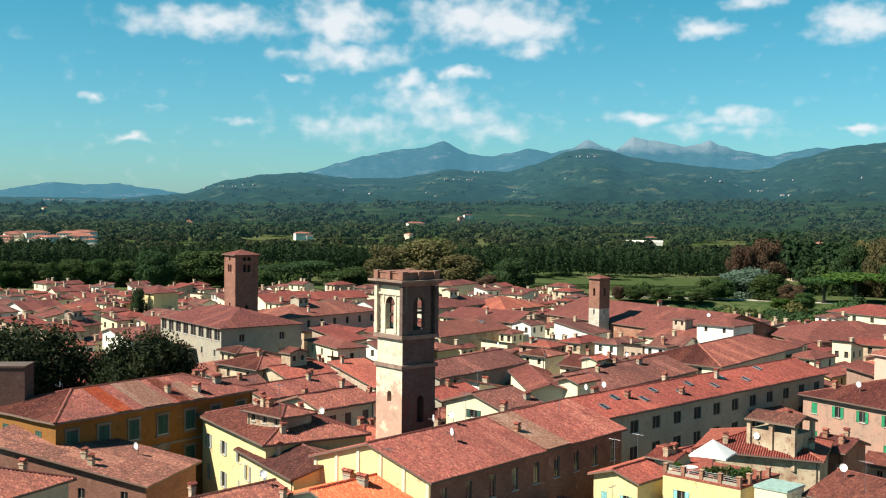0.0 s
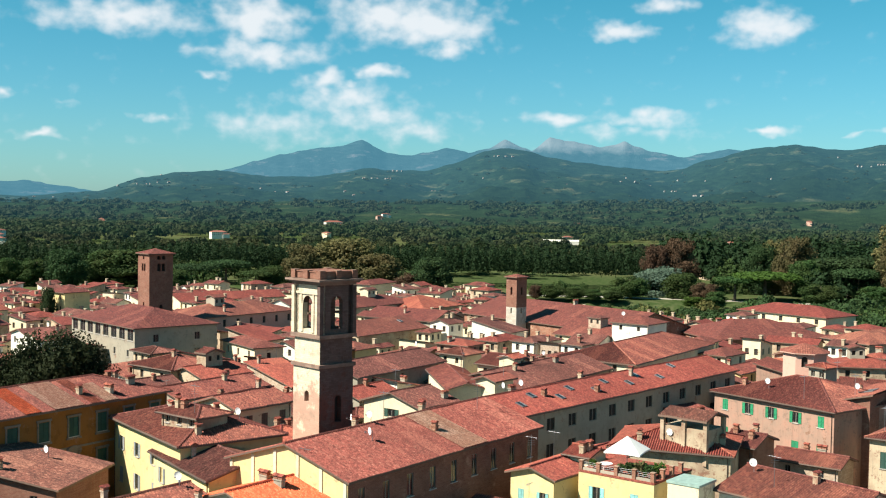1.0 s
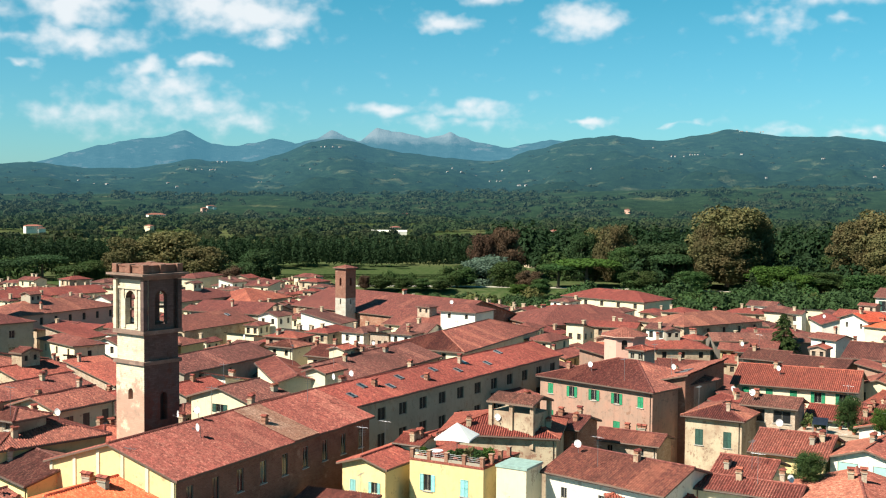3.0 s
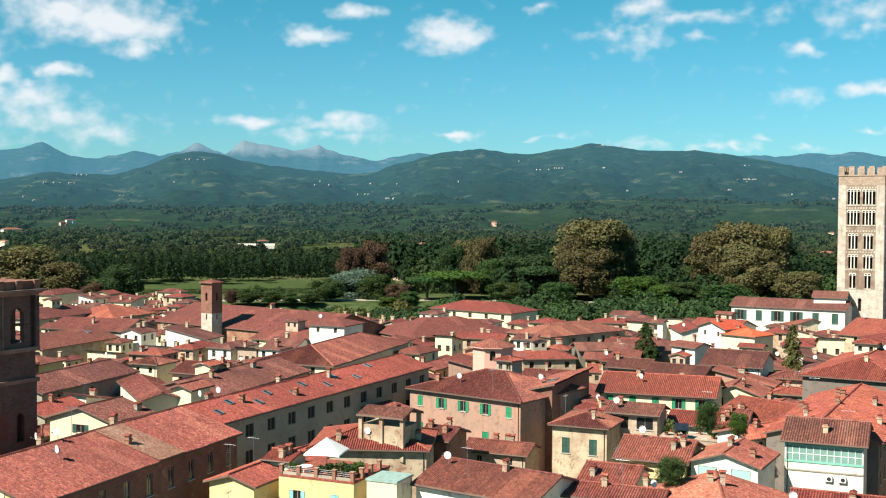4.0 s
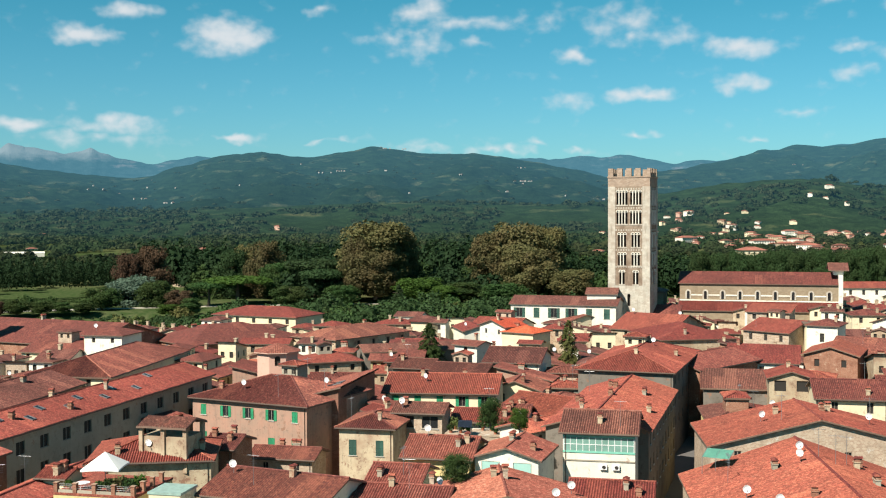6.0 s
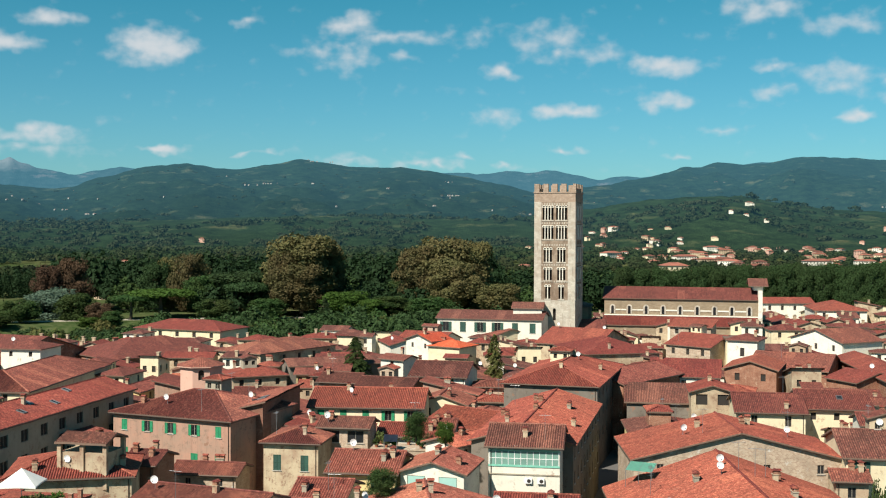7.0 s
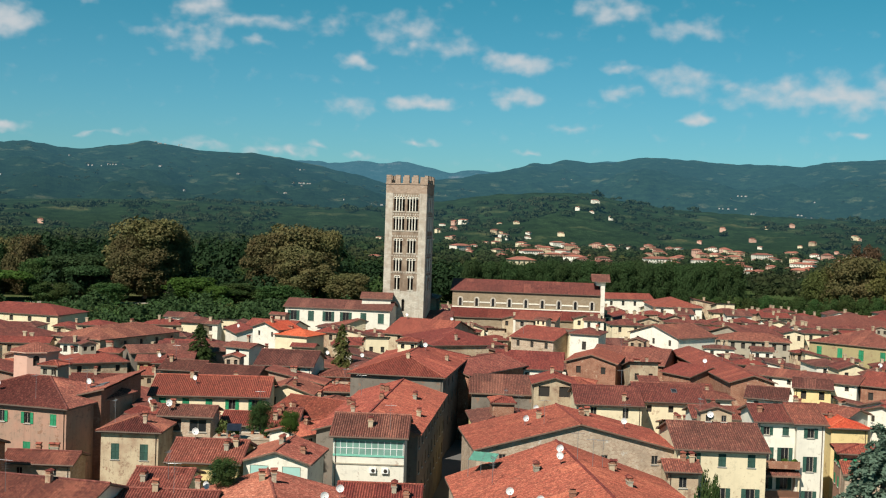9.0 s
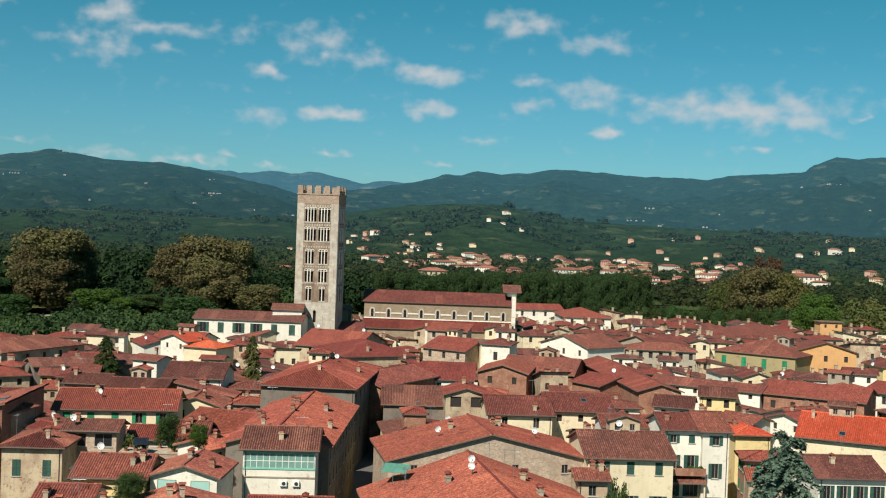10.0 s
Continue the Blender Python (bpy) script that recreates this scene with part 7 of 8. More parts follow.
for x, y in spots:
    d, az = math.hypot(x, y), math.degrees(math.atan2(x, y))
    if not (112 < d < 432 and -32 < az < 74) or (d > 338 and 7 < az < 39) or (d < 225 and 40.2 < az < 43.4) or (d < 178 and 9 < az < 20) or (d < 150 and 17 < az < 22) or (d < 172 and az > 44) or (d < 172 and 17 < az < 31):
        continue
    L, D = (rg.uniform(8, 17), rg.uniform(7, 11)) if d < 225 else (rg.uniform(6.5, 11.5), rg.uniform(5.5, 8.5))
    turn = rg.choice((47, -43)) + rg.uniform(-9, 9)
    eave = rg.uniform(12.5, 16) if d > 320 and az > 45 else rg.uniform(9.0, 13.4) if d > 230 else rg.uniform(9.3, 11.6) if d > 168 else rg.uniform(7.5, 9.2)
    for shrink in (1, 0.75, 0.55):
        if taken(x, y, radians(turn), L * shrink, D * shrink, 0.3):
            continue
        rows = ((1.5, rg.choice((2, 3)), 0.9, 1.4), (4.6, 2, 0.9, 1.5)) if 150 < d < 200 else ((1.5, rg.choice((2, 3)), 0.9, 1.4),)
        roof, pitch = rg.choice(("x", "hip", "hip", "x", "shed", "hip", "shedl")), rg.uniform(14, 20)
        if roof.startswith("shed"):
            pitch = rg.uniform(9, 13)
        L, D = L * shrink, D * shrink
        if count < 210:
            count += 1
            house(round(x, 1), round(y, 1), turn, L, D, eave, roof, rg.choice(TONES), rg.choice(("old", "old", "red", "brown")), pitch=pitch,
                  front=rows, left=rows, shut=rg.choice(("dark green", "brown", "green", "")))
            if d < 300:
                hosts.append((x, y, turn, L, D, eave))
        else:
            FOOT.append((x, y, radians(turn), L, D, eave, "none", 0))
            rest.append((x, y, turn, L, D, eave, roof, pitch))
        break


# low lean-to roofs against the houses' sunny sides
for x, y, turn, L, D, eave in hosts:
    t = radians(turn)
    for nx, ny, run, deep in ((0, -1, L, D), (-1, 0, D, L)):
        wx, wy = nx * math.cos(t) - ny * math.sin(t), nx * math.sin(t) + ny * math.cos(t)
        if -(wx * x + wy * y) / math.hypot(x, y) < 0.6 or run < 4.5 or eave < 8.5:
            continue
        w, d = rg.uniform(0.45, 0.9) * run, rg.uniform(2.4, 4.0)
        off = deep / 2 + d / 2 + 0.12
        along = rg.uniform(-0.5, 0.5) * (run - w)
        px, py = x + wx * off - wy * along, y + wy * off + wx * along
        face = turn if ny else turn - 90
        if taken(px, py, radians(face), w, d, 0.05):
            continue
        low = eave - d * 0.3 - rg.uniform(0.9, 2.4)
        house(round(px, 2), round(py, 2), face, w, d, round(low, 2), "shed", rg.choice(TONES), rg.choice(("old", "red", "brown", "old")), front=((1.3, max(1, int(w / 3)), 0.8, 1.1),),
              shut="", over=0.3, name="lean_to", label="low lean-to with sloping tiled roof against a house", group="lean-tos", category="lean-to")
        break


def joined(name, bms, mats, label):
    """Many alike far pieces as one mesh."""
    out = bmesh.new()
    for bm, m in bms:
        bm.transform(m)
        me = bpy.data.meshes.new("piece")
        bm.to_mesh(me)
        bm.free()
        out.from_mesh(me)
        bpy.data.meshes.remove(me)
    return tagged(part(name, out, mats), label, "houses", kind="stuff")


for tone, share in (("cream", 0), ("stone", 1), ("white", 2)):
    bms = []
    for x, y, turn, L, D, eave, roof, pitch in rest[share::3]:
        tan = math.tan(radians(pitch))
        win = {"front": rows_of(L, [(eave - 1.5, max(2, int(L / 4)), 0.9, 1.4)]), "left": rows_of(D, [(eave - 1.5, 2, 0.9, 1.4)])}
        bms.append((walls_mesh(roof, L, D, 0, eave, tan, win), pose(x, y, 0, 0, 0, turn)))
    joined(f"far_{tone}_walls", bms, [WALL[tone], SHADE], f"{COLOUR_WORD[tone]} walls of the far crowded houses")
for tone, share in (("old", 0), ("red", 1), ("brown", 2)):
    bms = []
    for x, y, turn, L, D, eave, roof, pitch in rest[share::3]:
        for bm in roof_planes(roof, L, D, eave, math.tan(radians(pitch)), 0.0)[0]:
            bms.append((bm, pose(x, y, 0, 0, 0, turn)))
    joined(f"far_{tone}_roofs", bms, [TILE[tone], SOFFIT], f"{TILE_WORD[tone]}s of the far crowded houses")


# ---- chimneys, dishes, aerials and roof windows ----
def chimney(kind):
    root = new("chimney")
    bm = bmesh.new()
    w, d, h = ((0.3, 0.3, 0.75), (0.56, 0.27, 0.6), (0.32, 0.32, 0.55), (0.25, 0.25, 1.0))[kind]
    box(bm, -w, w, -d, d, -0.9, h)
    box(bm, -w - 0.08, w + 0.08, -d - 0.08, d + 0.08, h, h + 0.12)
    part("shaft", bm, WALL[("stone", "grey", "brick", "rubble")[kind]], root)
    n = 2 if kind == 1 else 1
    for k in range(n):
        c = (k - (n - 1) / 2) * 0.66
        bm = bmesh.new()
        box(bm, c - 0.3, c + 0.3, -0.27, 0.27, h + 0.12, h + 0.5)
        part("flue", bm, WALL["brick"], root)
        bm = bmesh.new()
        v = [bm.verts.new(p) for p in ((c - 0.4, -0.42, h + 0.5), (c + 0.4, -0.42, h + 0.5), (c + 0.4, 0.42, h + 0.5), (c - 0.4, 0.42, h + 0.5), (c - 0.4, 0, h + 0.7), (c + 0.4, 0, h + 0.7))]
        for f in ((0, 1, 5, 4), (2, 3, 4, 5), (1, 2, 5), (3, 0, 4), (3, 2, 1, 0)):
            bm.faces.new([v[q] for q in f])
        bm.loops.layers.uv.new("UVMap")
        part("chimney_cap", bm, TILE["red"], root)
    return tagged(root, ("worn plaster chimney with tiled cap", "grey double chimney with two tiled caps", "low brick chimney with tiled cap", "tall rubble stone chimney with tiled cap")[kind],
                  "chimney", "chimneys on the roofs")


def dish():
    root = new("satellite_dish")
    bm = bmesh.new()
    rings = []
    for i, (r, z) in enumerate(((0.02, 0.14), (0.25, 0.11), (0.45, 0.02))):
        rings.append([bm.verts.new((r * math.cos(k * 0.5236), -0.35 + z, 1.2 + r * math.sin(k * 0.5236))) for k in range(12)])
    for p, q in zip(rings, rings[1:]):
        for k in range(12):
            bm.faces.new((p[k], p[(k + 1) % 12], q[(k + 1) % 12], q[k]))
    bm.faces.new(rings[0])
    part("reflector", bm, DISH, root)
    bm = bmesh.new()
    tube(bm, (0, 0, -0.5), (0, 0, 1.3), 0.035, 0.035, 6)
    tube(bm, (0, 0, 1.2), (0, -0.22, 1.2), 0.03, 0.03, 6)
    part("mast", bm, METAL, root)
    bm = bmesh.new()
    tube(bm, (0, -0.3, 0.85), (0, -0.85, 1.1), 0.02, 0.02, 5)
    box(bm, -0.06, 0.06, -0.92, -0.8, 1.05, 1.18)
    part("feed_arm", bm, METAL, root)
    return tagged(root, "white satellite dish on a short roof mast", "satellite dish", "satellite dishes on the roofs")


def aerial():
    root = new("aerial")
    bm = bmesh.new()
    tube(bm, (0, 0, -0.5), (0, 0, 3.6), 0.03, 0.02, 6)
    part("mast", bm, METAL, root)
    bm = bmesh.new()
    tube(bm, (-0.8, 0, 3.3), (0.8, 0, 3.3), 0.02, 0.02, 5)
    for k in range(9):
        tube(bm, (-0.75 + k * 0.19, -0.35 + 0.02 * k, 3.31), (-0.75 + k * 0.19, 0.35 - 0.02 * k, 3.31), 0.012, 0.012, 4)
    for k in range(3):
        tube(bm, (-0.3, -0.3, 2.4 + 0.25 * k), (0.3, 0.3, 2.4 + 0.25 * k), 0.012, 0.012, 4)
    tagged(part("antenna_rods", bm, METAL, root), kind="stuff")
    return tagged(root, "thin metal television aerial on a mast", "aerial", "aerials on the roofs")


def skylight():
    root = new("skylight")
    bm = bmesh.new()
    for x0, x1, y0, y1 in ((-0.5, -0.4, -0.7, 0.7), (0.4, 0.5, -0.7, 0.7), (-0.4, 0.4, -0.7, -0.6), (-0.4, 0.4, 0.6, 0.7)):
        box(bm, x0, x1, y0, y1, 0.0, 0.2)
    part("frame", bm, METAL, root)
    bm = bmesh.new()
    quad(bm, (-0.4, -0.6, 0.15), (0.4, -0.6, 0.15), (0.4, 0.6, 0.15), (-0.4, 0.6, 0.15))
    part("pane", bm, GLASS, root)
    return tagged(root, "small roof window in a metal frame", "skylight", "roof windows")


STOCK = {}


def put(kind, m):
    """One more of a kind of roof fitting at the pose m."""
    if kind not in STOCK:
        STOCK[kind] = chimney(int(kind[-1])) if kind.startswith("chimney") else {"dish": dish, "aerial": aerial, "skylight": skylight}[kind]()
        STOCK[kind].matrix_basis = m
        return STOCK[kind]
    return copy_thing(STOCK[kind], m)


rg = random.Random(8)
stacks = bmesh.new()  # the far houses' chimneys, too small to pick apart
for x, y, turn, L, D, eave, roof, pitch in rest:
    for k in range(rg.choice((0, 1, 1, 2))):
        lx, ly = rg.uniform(-0.4, 0.4) * L, rg.uniform(-0.4, 0.3) * D
        low = roof_height(roof, L, D, eave, math.tan(radians(pitch)), lx, ly)
        first = len(stacks.verts)
        w, h = rg.uniform(0.28, 0.5), rg.uniform(0.7, 1.3)
        box(stacks, -w, w, -0.3, 0.3, -0.6, h)
        box(stacks, -w - 0.1, w + 0.1, -0.4, 0.4, h, h + 0.15)
        stacks.verts.ensure_lookup_table()
        bmesh.ops.transform(stacks, matrix=pose(x, y, 0, 0, 0, turn) @ pose(lx, ly, low, 0, 0, rg.choice((0, 90))), verts=stacks.verts[first:])
tagged(part("far_chimneys", stacks, WALL["stone"]), "worn plaster chimneys of the far crowded houses", "chimneys", kind="stuff")
for x, y, t, L, D, eave, kind, tan in list(FOOT):
    d = math.hypot(x, y)
    if kind in ("none", "flat") or d > 310:
        continue
    n = max(2, int(L * D / 52)) if d < 175 else max(1, int(L * D / 80)) if d < 225 else rg.choice((0, 1, 0, 1))
    for k in range(n + (1 if rg.random() < 0.4 else 0)):
        lx, ly = rg.uniform(-0.42, 0.42) * L, rg.uniform(-0.4, 0.3) * D
        z = roof_height(kind, L, D, eave, tan, lx, ly)
        wx, wy = x + lx * math.cos(t) - ly * math.sin(t), y + lx * math.sin(t) + ly * math.cos(t)
        what = rg.choices(("chimney0", "chimney1", "chimney2", "chimney3", "dish", "aerial", "skylight"), (5, 2, 5, 4, 3, 3, 2))[0]
        if what == "skylight":
            if kind != "x" or ly > -0.8:
                continue
            put(what, pose(wx, wy, z + 0.03, 0, 0, math.degrees(t)) @ Matrix.Rotation(math.atan(tan), 4, "X"))
        elif what == "dish":
            put(what, pose(wx, wy, z, 0, 0, rg.uniform(-75, -20)))
        else:
            put(what, pose(wx, wy, z, 0, 0, math.degrees(t) + rg.choice((0, 90))))

# a broad roof window on the tall narrow brick house
put("skylight", pose(77.6, 164.1, 0, 0, 0, -43) @ pose(0.2, -3.4, roof_height("shedr", 5.1, 20, 15.5, math.tan(radians(14)), 0.2, -3.4) + 0.05) @ Matrix.Rotation(radians(-14), 4, "Y") @ Matrix.Diagonal((2.2, 2.0, 1.0, 1)))
# roof windows in a line along the long grey palace
for k in range(9):
    lx, ly = -27.5 + 4.6 * k, -1.9 if k % 2 else -3.6
    put("skylight", pose(39.2, 174.2, 0, 0, 0, 44.7) @ pose(lx, ly, roof_height("x", 62.6, 11.5, 15, math.tan(radians(17)), lx, ly) + 0.03) @ Matrix.Rotation(radians(17), 4, "X"))


# ---- small roof huts and covered lookouts on the larger houses ----
rg = random.Random(31)
huts = 0
for x, y, t, L, D, eave, kind, tan in list(FOOT):
    d = math.hypot(x, y)
    if kind not in ("x", "hip") or L < 9.5 or D < 8.5 or not 150 < d < 330 or huts >= 20 or rg.random() < 0.55:
        continue
    huts += 1
    lx, ly = rg.uniform(-0.25, 0.25) * L, rg.uniform(-0.05, 0.2) * D
    wx, wy = x + lx * math.cos(t) - ly * math.sin(t), y + lx * math.sin(t) + ly * math.cos(t)
    low = roof_height(kind, L, D, eave, tan, lx, ly)
    house(round(wx, 1), round(wy, 1), math.degrees(t), rg.uniform(2.8, 4.6), rg.uniform(2.4, 3.4), round(low + rg.uniform(1.7, 2.4), 2), rg.choice(("x", "hip", "x", "y")),
          rg.choice(("grey", "cream", "stone", "rubble", "brick")), rg.choice(("old", "red", "brown")), base=round(low - 1.6, 2), front=((1.1, 2, 0.7, 0.9),), shut="", over=0.35,
          name="roof_hut", label="small tiled roof hut rising from a house roof", group="roof huts", category="roof hut")


# ---- roof terrace with parasol, pavilion, balconies and small fittings ----
def bush(x, y, z, r, leaf="mid", label="green potted shrub on a roof terrace"):
    """A leafy shrub in a clay pot."""
    root = new("potted_plant")
    root.matrix_basis = pose(x, y, z)
    rng = np.random.default_rng(int(x * 10 + y))
    bm = bmesh.new()
    tube(bm, (0, 0, 0), (0, 0, 0.45), 0.2, 0.28, 10)
    part("pot", bm, TERRACOTTA, root)
    d = rng.normal(size=(160, 3))
    d /= np.linalg.norm(d, axis=1)[:, None]
    pts = d * rng.uniform(0.4, 1.0, (160, 1)) * np.array([r, r, r * 0.9]) + np.array([0, 0, 0.4 + r * 0.8])
    v, f = leaf_cloud(pts, 0.16, rng)
    part("leaves", mesh_from("leaves", v, f, LEAF[leaf]), None, root)
    return tagged(root, label, "potted plant", "plants on the terraces")


TERRACOTTA = plain("terracotta", (0.36, 0.13, 0.07), 0.85)
WHITE_PAINT = plain("white_paint", (0.75, 0.75, 0.72), 0.5, 0, 0.08)
PANEL = plain("solar_glass", (0.03, 0.04, 0.06), 0.2, 0, 0.2)
CANOPY = plain("green_canopy", (0.2, 0.5, 0.38), 0.5, 0, 0.15)

deck = terrace_house.matrix_basis
DZ = 12.75
rail = new("terrace_railing")
rail.matrix_basis = deck @ pose(0, 0, DZ)
for x, y in [(-4.6 + 2.3 * k, -4.3) for k in range(5)] + [(4.6, -4.3 + 2.2 * k) for k in (1, 2, 3)]:
    bm = bmesh.new()
    box(bm, x - 0.22, x + 0.22, y - 0.22, y + 0.22, 0, 1.0)
    box(bm, x - 0.28, x + 0.28, y - 0.28, y + 0.28, 1.0, 1.1)
    part("post", bm, WALL["brick"], rail, "red brick post")
for k in range(4):
    bm = bmesh.new()
    box(bm, -4.36 + 2.3 * k, -2.54 + 2.3 * k, -4.42, -4.2, 0, 0.3)
    part("kerb", bm, WALL["grey"], rail)
    for z in (0.5, 0.72, 0.92):
        bm = bmesh.new()
        tube(bm, (-4.38 + 2.3 * k, -4.3, z), (-2.52 + 2.3 * k, -4.3, z), 0.025, 0.025, 6)
        part("bar", bm, METAL, rail)
tagged(rail, "terrace railing of red brick posts and metal bars", "railing")

parasol = new("parasol")
parasol.matrix_basis = deck @ pose(-0.6, -0.9, DZ, 0, 0, 12)
bm = bmesh.new()
tube(bm, (0, 0, 0), (0, 0, 3.8), 0.05, 0.04, 8)
part("pole", bm, METAL, parasol)
bm = bmesh.new()
tube(bm, (0, 0, 0), (0, 0, 0.14), 0.45, 0.4, 14)
part("foot", bm, WALL["grey"], parasol)
bm = bmesh.new()
top = bm.verts.new((0, 0, 3.9))
edge = []
for k in range(4):
    a, b = math.pi / 4 + k * math.pi / 2, math.pi / 4 + (k + 1) * math.pi / 2
    for q in range(4):
        t = q / 4
        p = Vector((math.cos(a), math.sin(a), 0)).lerp(Vector((math.cos(b), math.sin(b), 0)), t) * 3.0
        edge.append(bm.verts.new((p.x, p.y, 2.25 + 0.1 * math.sin(math.pi * t))))
low = [bm.verts.new(v.co - Vector((0, 0, 0.18))) for v in edge]
for k in range(16):
    bm.faces.new((edge[k], edge[(k + 1) % 16], top))
    bm.faces.new((low[k], low[(k + 1) % 16], edge[(k + 1) % 16], edge[k]))
part("canopy", bm, CANVAS, parasol, "white canvas canopy")
tagged(parasol, "open square white parasol on a roof terrace", "parasol")

table = new("garden_table")
table.matrix_basis = deck @ pose(-2.4, -2.6, DZ)
bm = bmesh.new()
tube(bm, (0, 0, 0.7), (0, 0, 0.75), 0.8, 0.8, 18)
part("tabletop", bm, WHITE_PAINT, table)
for k in range(4):
    bm = bmesh.new()
    a = k * math.pi / 2
    tube(bm, (0.55 * math.cos(a), 0.55 * math.sin(a), 0), (0.4 * math.cos(a), 0.4 * math.sin(a), 0.7), 0.03, 0.03, 6)
    part("leg", bm, WHITE_PAINT, table)
tagged(table, "round white garden table under the parasol", "table")
for x, y, r, leaf in ((1.2, -3.4, 0.7, "mid"), (2.4, -3.2, 0.9, "plane"), (3.4, -3.3, 0.8, "mid"), (3.9, -1.6, 0.8, "bright"), (0.1, -3.5, 0.5, "mid"), (-3.6, -3.4, 0.45, "bright")):
    p = deck @ Vector((x, y, DZ))
    bush(p.x, p.y, p.z, r, leaf)

court = pose(86.6, 137.7, 11.45, 0, 0, -43)
for x, y, r, leaf in ((-3.6, -1.5, 0.55, "mid"), (-2.2, -1.4, 0.8, "olive"), (-1.0, -1.5, 0.5, "bright"), (0.6, 1.2, 1.0, "mid"), (1.9, 1.0, 0.8, "dark"), (2.9, -1.4, 0.7, "mid"), (3.7, 0.4, 0.9, "rust"), (-3.5, 1.1, 0.9, "olive")):
    p = court @ Vector((x, y, 0))
    bush(p.x, p.y, p.z, r, leaf, "leafy potted plant on a low stone roof terrace")

# open roof pavilion on piers
pav = new("roof_pavilion")
pav.matrix_basis = pose(41.8, 137.8, 0, 0, 0, -46)
for sx in (-1, 1):
    for sy in (-1, 1):
        bm = bmesh.new()
        box(bm, sx * 3.0 - 0.25, sx * 3.0 + 0.25, sy * 2.2 - 0.25, sy * 2.2 + 0.25, 11.5, 17.2)
        part("pier", bm, WALL["stone"], pav)
bm = bmesh.new()
box(bm, -0.25, 0.25, -2.45, -1.95, 11.5, 17.2)
part("pier", bm, WALL["stone"], pav)
bm = bmesh.new()
box(bm, -3.0, 3.0, -2.2, 2.2, 8.0, 15.8)
part("parapet", bm, WALL["stone"], pav)
for bm in roof_planes("x", 5.8, 4.6, 17.2, 0.3, 0.3, 0.5)[0]:
    part("roof", bm, [TILE["brown"], SOFFIT], pav)
tagged(pav, "open roof pavilion with stone piers and tiled roof", "pavilion")

# balconies between the two white wings
bal = new("balcony")
bal.matrix_basis = balcony_house.matrix_basis.copy()
HL = 3.1
for z in (8.9, 4.6):
    bm = bmesh.new()
    box(bm, -HL, HL, -7.0, -5.004, z, z + 0.22)
    part("floor", bm, WALL["brick"], bal)
    bm = bmesh.new()
    box(bm, -HL, HL, -7.0, -6.86, z + 0.22, z + 1.1)
    part("parapet", bm, WALL["brick"] if z > 6 else PAINT["brown"], bal)
for bm in roof_planes("shed", 2 * HL, 2.0, 8.0, 0.35, 0.3, 0.15)[0]:
    part("pent_roof", bm, [TILE["brown"], SOFFIT], bal, m=pose(0, -6.2, 0))
for x in (-HL + 0.1, HL - 0.1):
    bm = bmesh.new()
    box(bm, x - 0.1, x + 0.1, -6.95, -6.75, 0, 8.1)
    part("post", bm, WALL["cream"], bal)
tagged(bal, "two brick-fronted balconies with a tiled pent roof between", "balcony")
for x in (-2.2, -0.8, 1.0, 2.4):
    p = bal.matrix_basis @ Vector((x, -6.5, 9.12))
    bush(p.x, p.y, p.z, 0.45, "bright" if x > 0 else "rust", "flowering potted plant on a balcony")

# air conditioners and glazing bars on the gallery house
gm = gallery_house.matrix_basis


def cooler(m):
    root = new("air_conditioner")
    root.matrix_basis = m
    bm = bmesh.new()
    box(bm, -0.45, 0.45, -0.35, -0.02, 0, 0.65)
    part("case", bm, WHITE_PAINT, root)
    bm = bmesh.new()
    tube(bm, (0.08, -0.37, 0.33), (0.08, -0.352, 0.33), 0.25, 0.25, 16)
    part("fan_grille", bm, SHADE, root)
    for x in (-0.3, 0.3):
        bm = bmesh.new()
        box(bm, x - 0.03, x + 0.03, -0.33, 0.0, -0.06, 0.0)
        part("bracket", bm, METAL, root)
    return tagged(root, "white air conditioner on brackets on the wall", "air conditioner", "air conditioners")


GD = GALLERY_DEPTH / 2
for x in (0.6, 2.2):
    cooler(gm @ pose(x, -GD, 10.2))
bm = bmesh.new()
box(bm, -GALLERY_LONG / 2, GALLERY_LONG / 2, -GD - 0.1, -GD - 0.003, 12.25, 12.5)
part("sill_band", bm, CANOPY, gallery_house, "green painted sill band")
bm = bmesh.new()
box(bm, -GALLERY_LONG / 2, GALLERY_LONG / 2, -GD - 0.08, -GD - 0.003, 14.25, 14.6)
part("head_band", bm, CANOPY, gallery_house, "green painted head band")
bm = bmesh.new()
box(bm, -GALLERY_LONG / 2 + 0.1, GALLERY_LONG / 2 - 0.1, -GD - 0.05, -GD - 0.004, 12.5, 14.25)
part("glazing", bm, plain("green_glass", (0.20, 0.36, 0.30), 0.15, 0, 0.25, 0.8), gallery_house, "strip of pale green glazing")
for k in range(12):
    bm = bmesh.new()
    u = -GALLERY_LONG / 2 + 0.15 + k * (GALLERY_LONG - 0.3) / 11
    box(bm, u - 0.035, u + 0.035, -GD - 0.09, -GD - 0.052, 12.5, 14.25)
    part("glazing_bar", bm, WHITE_PAINT, gallery_house)
bm = bmesh.new()
box(bm, -GALLERY_LONG / 2 + 0.1, GALLERY_LONG / 2 - 0.1, -GD - 0.088, -GD - 0.052, 13.3, 13.37)
part("glazing_bar", bm, WHITE_PAINT, gallery_house)
bm = bmesh.new()
box(bm, -GALLERY_LONG / 2, GALLERY_LONG / 2, -GD - 0.12, -GD - 0.003, 11.2, 11.35)
part("string_course", bm, WALL["grey"], gallery_house)

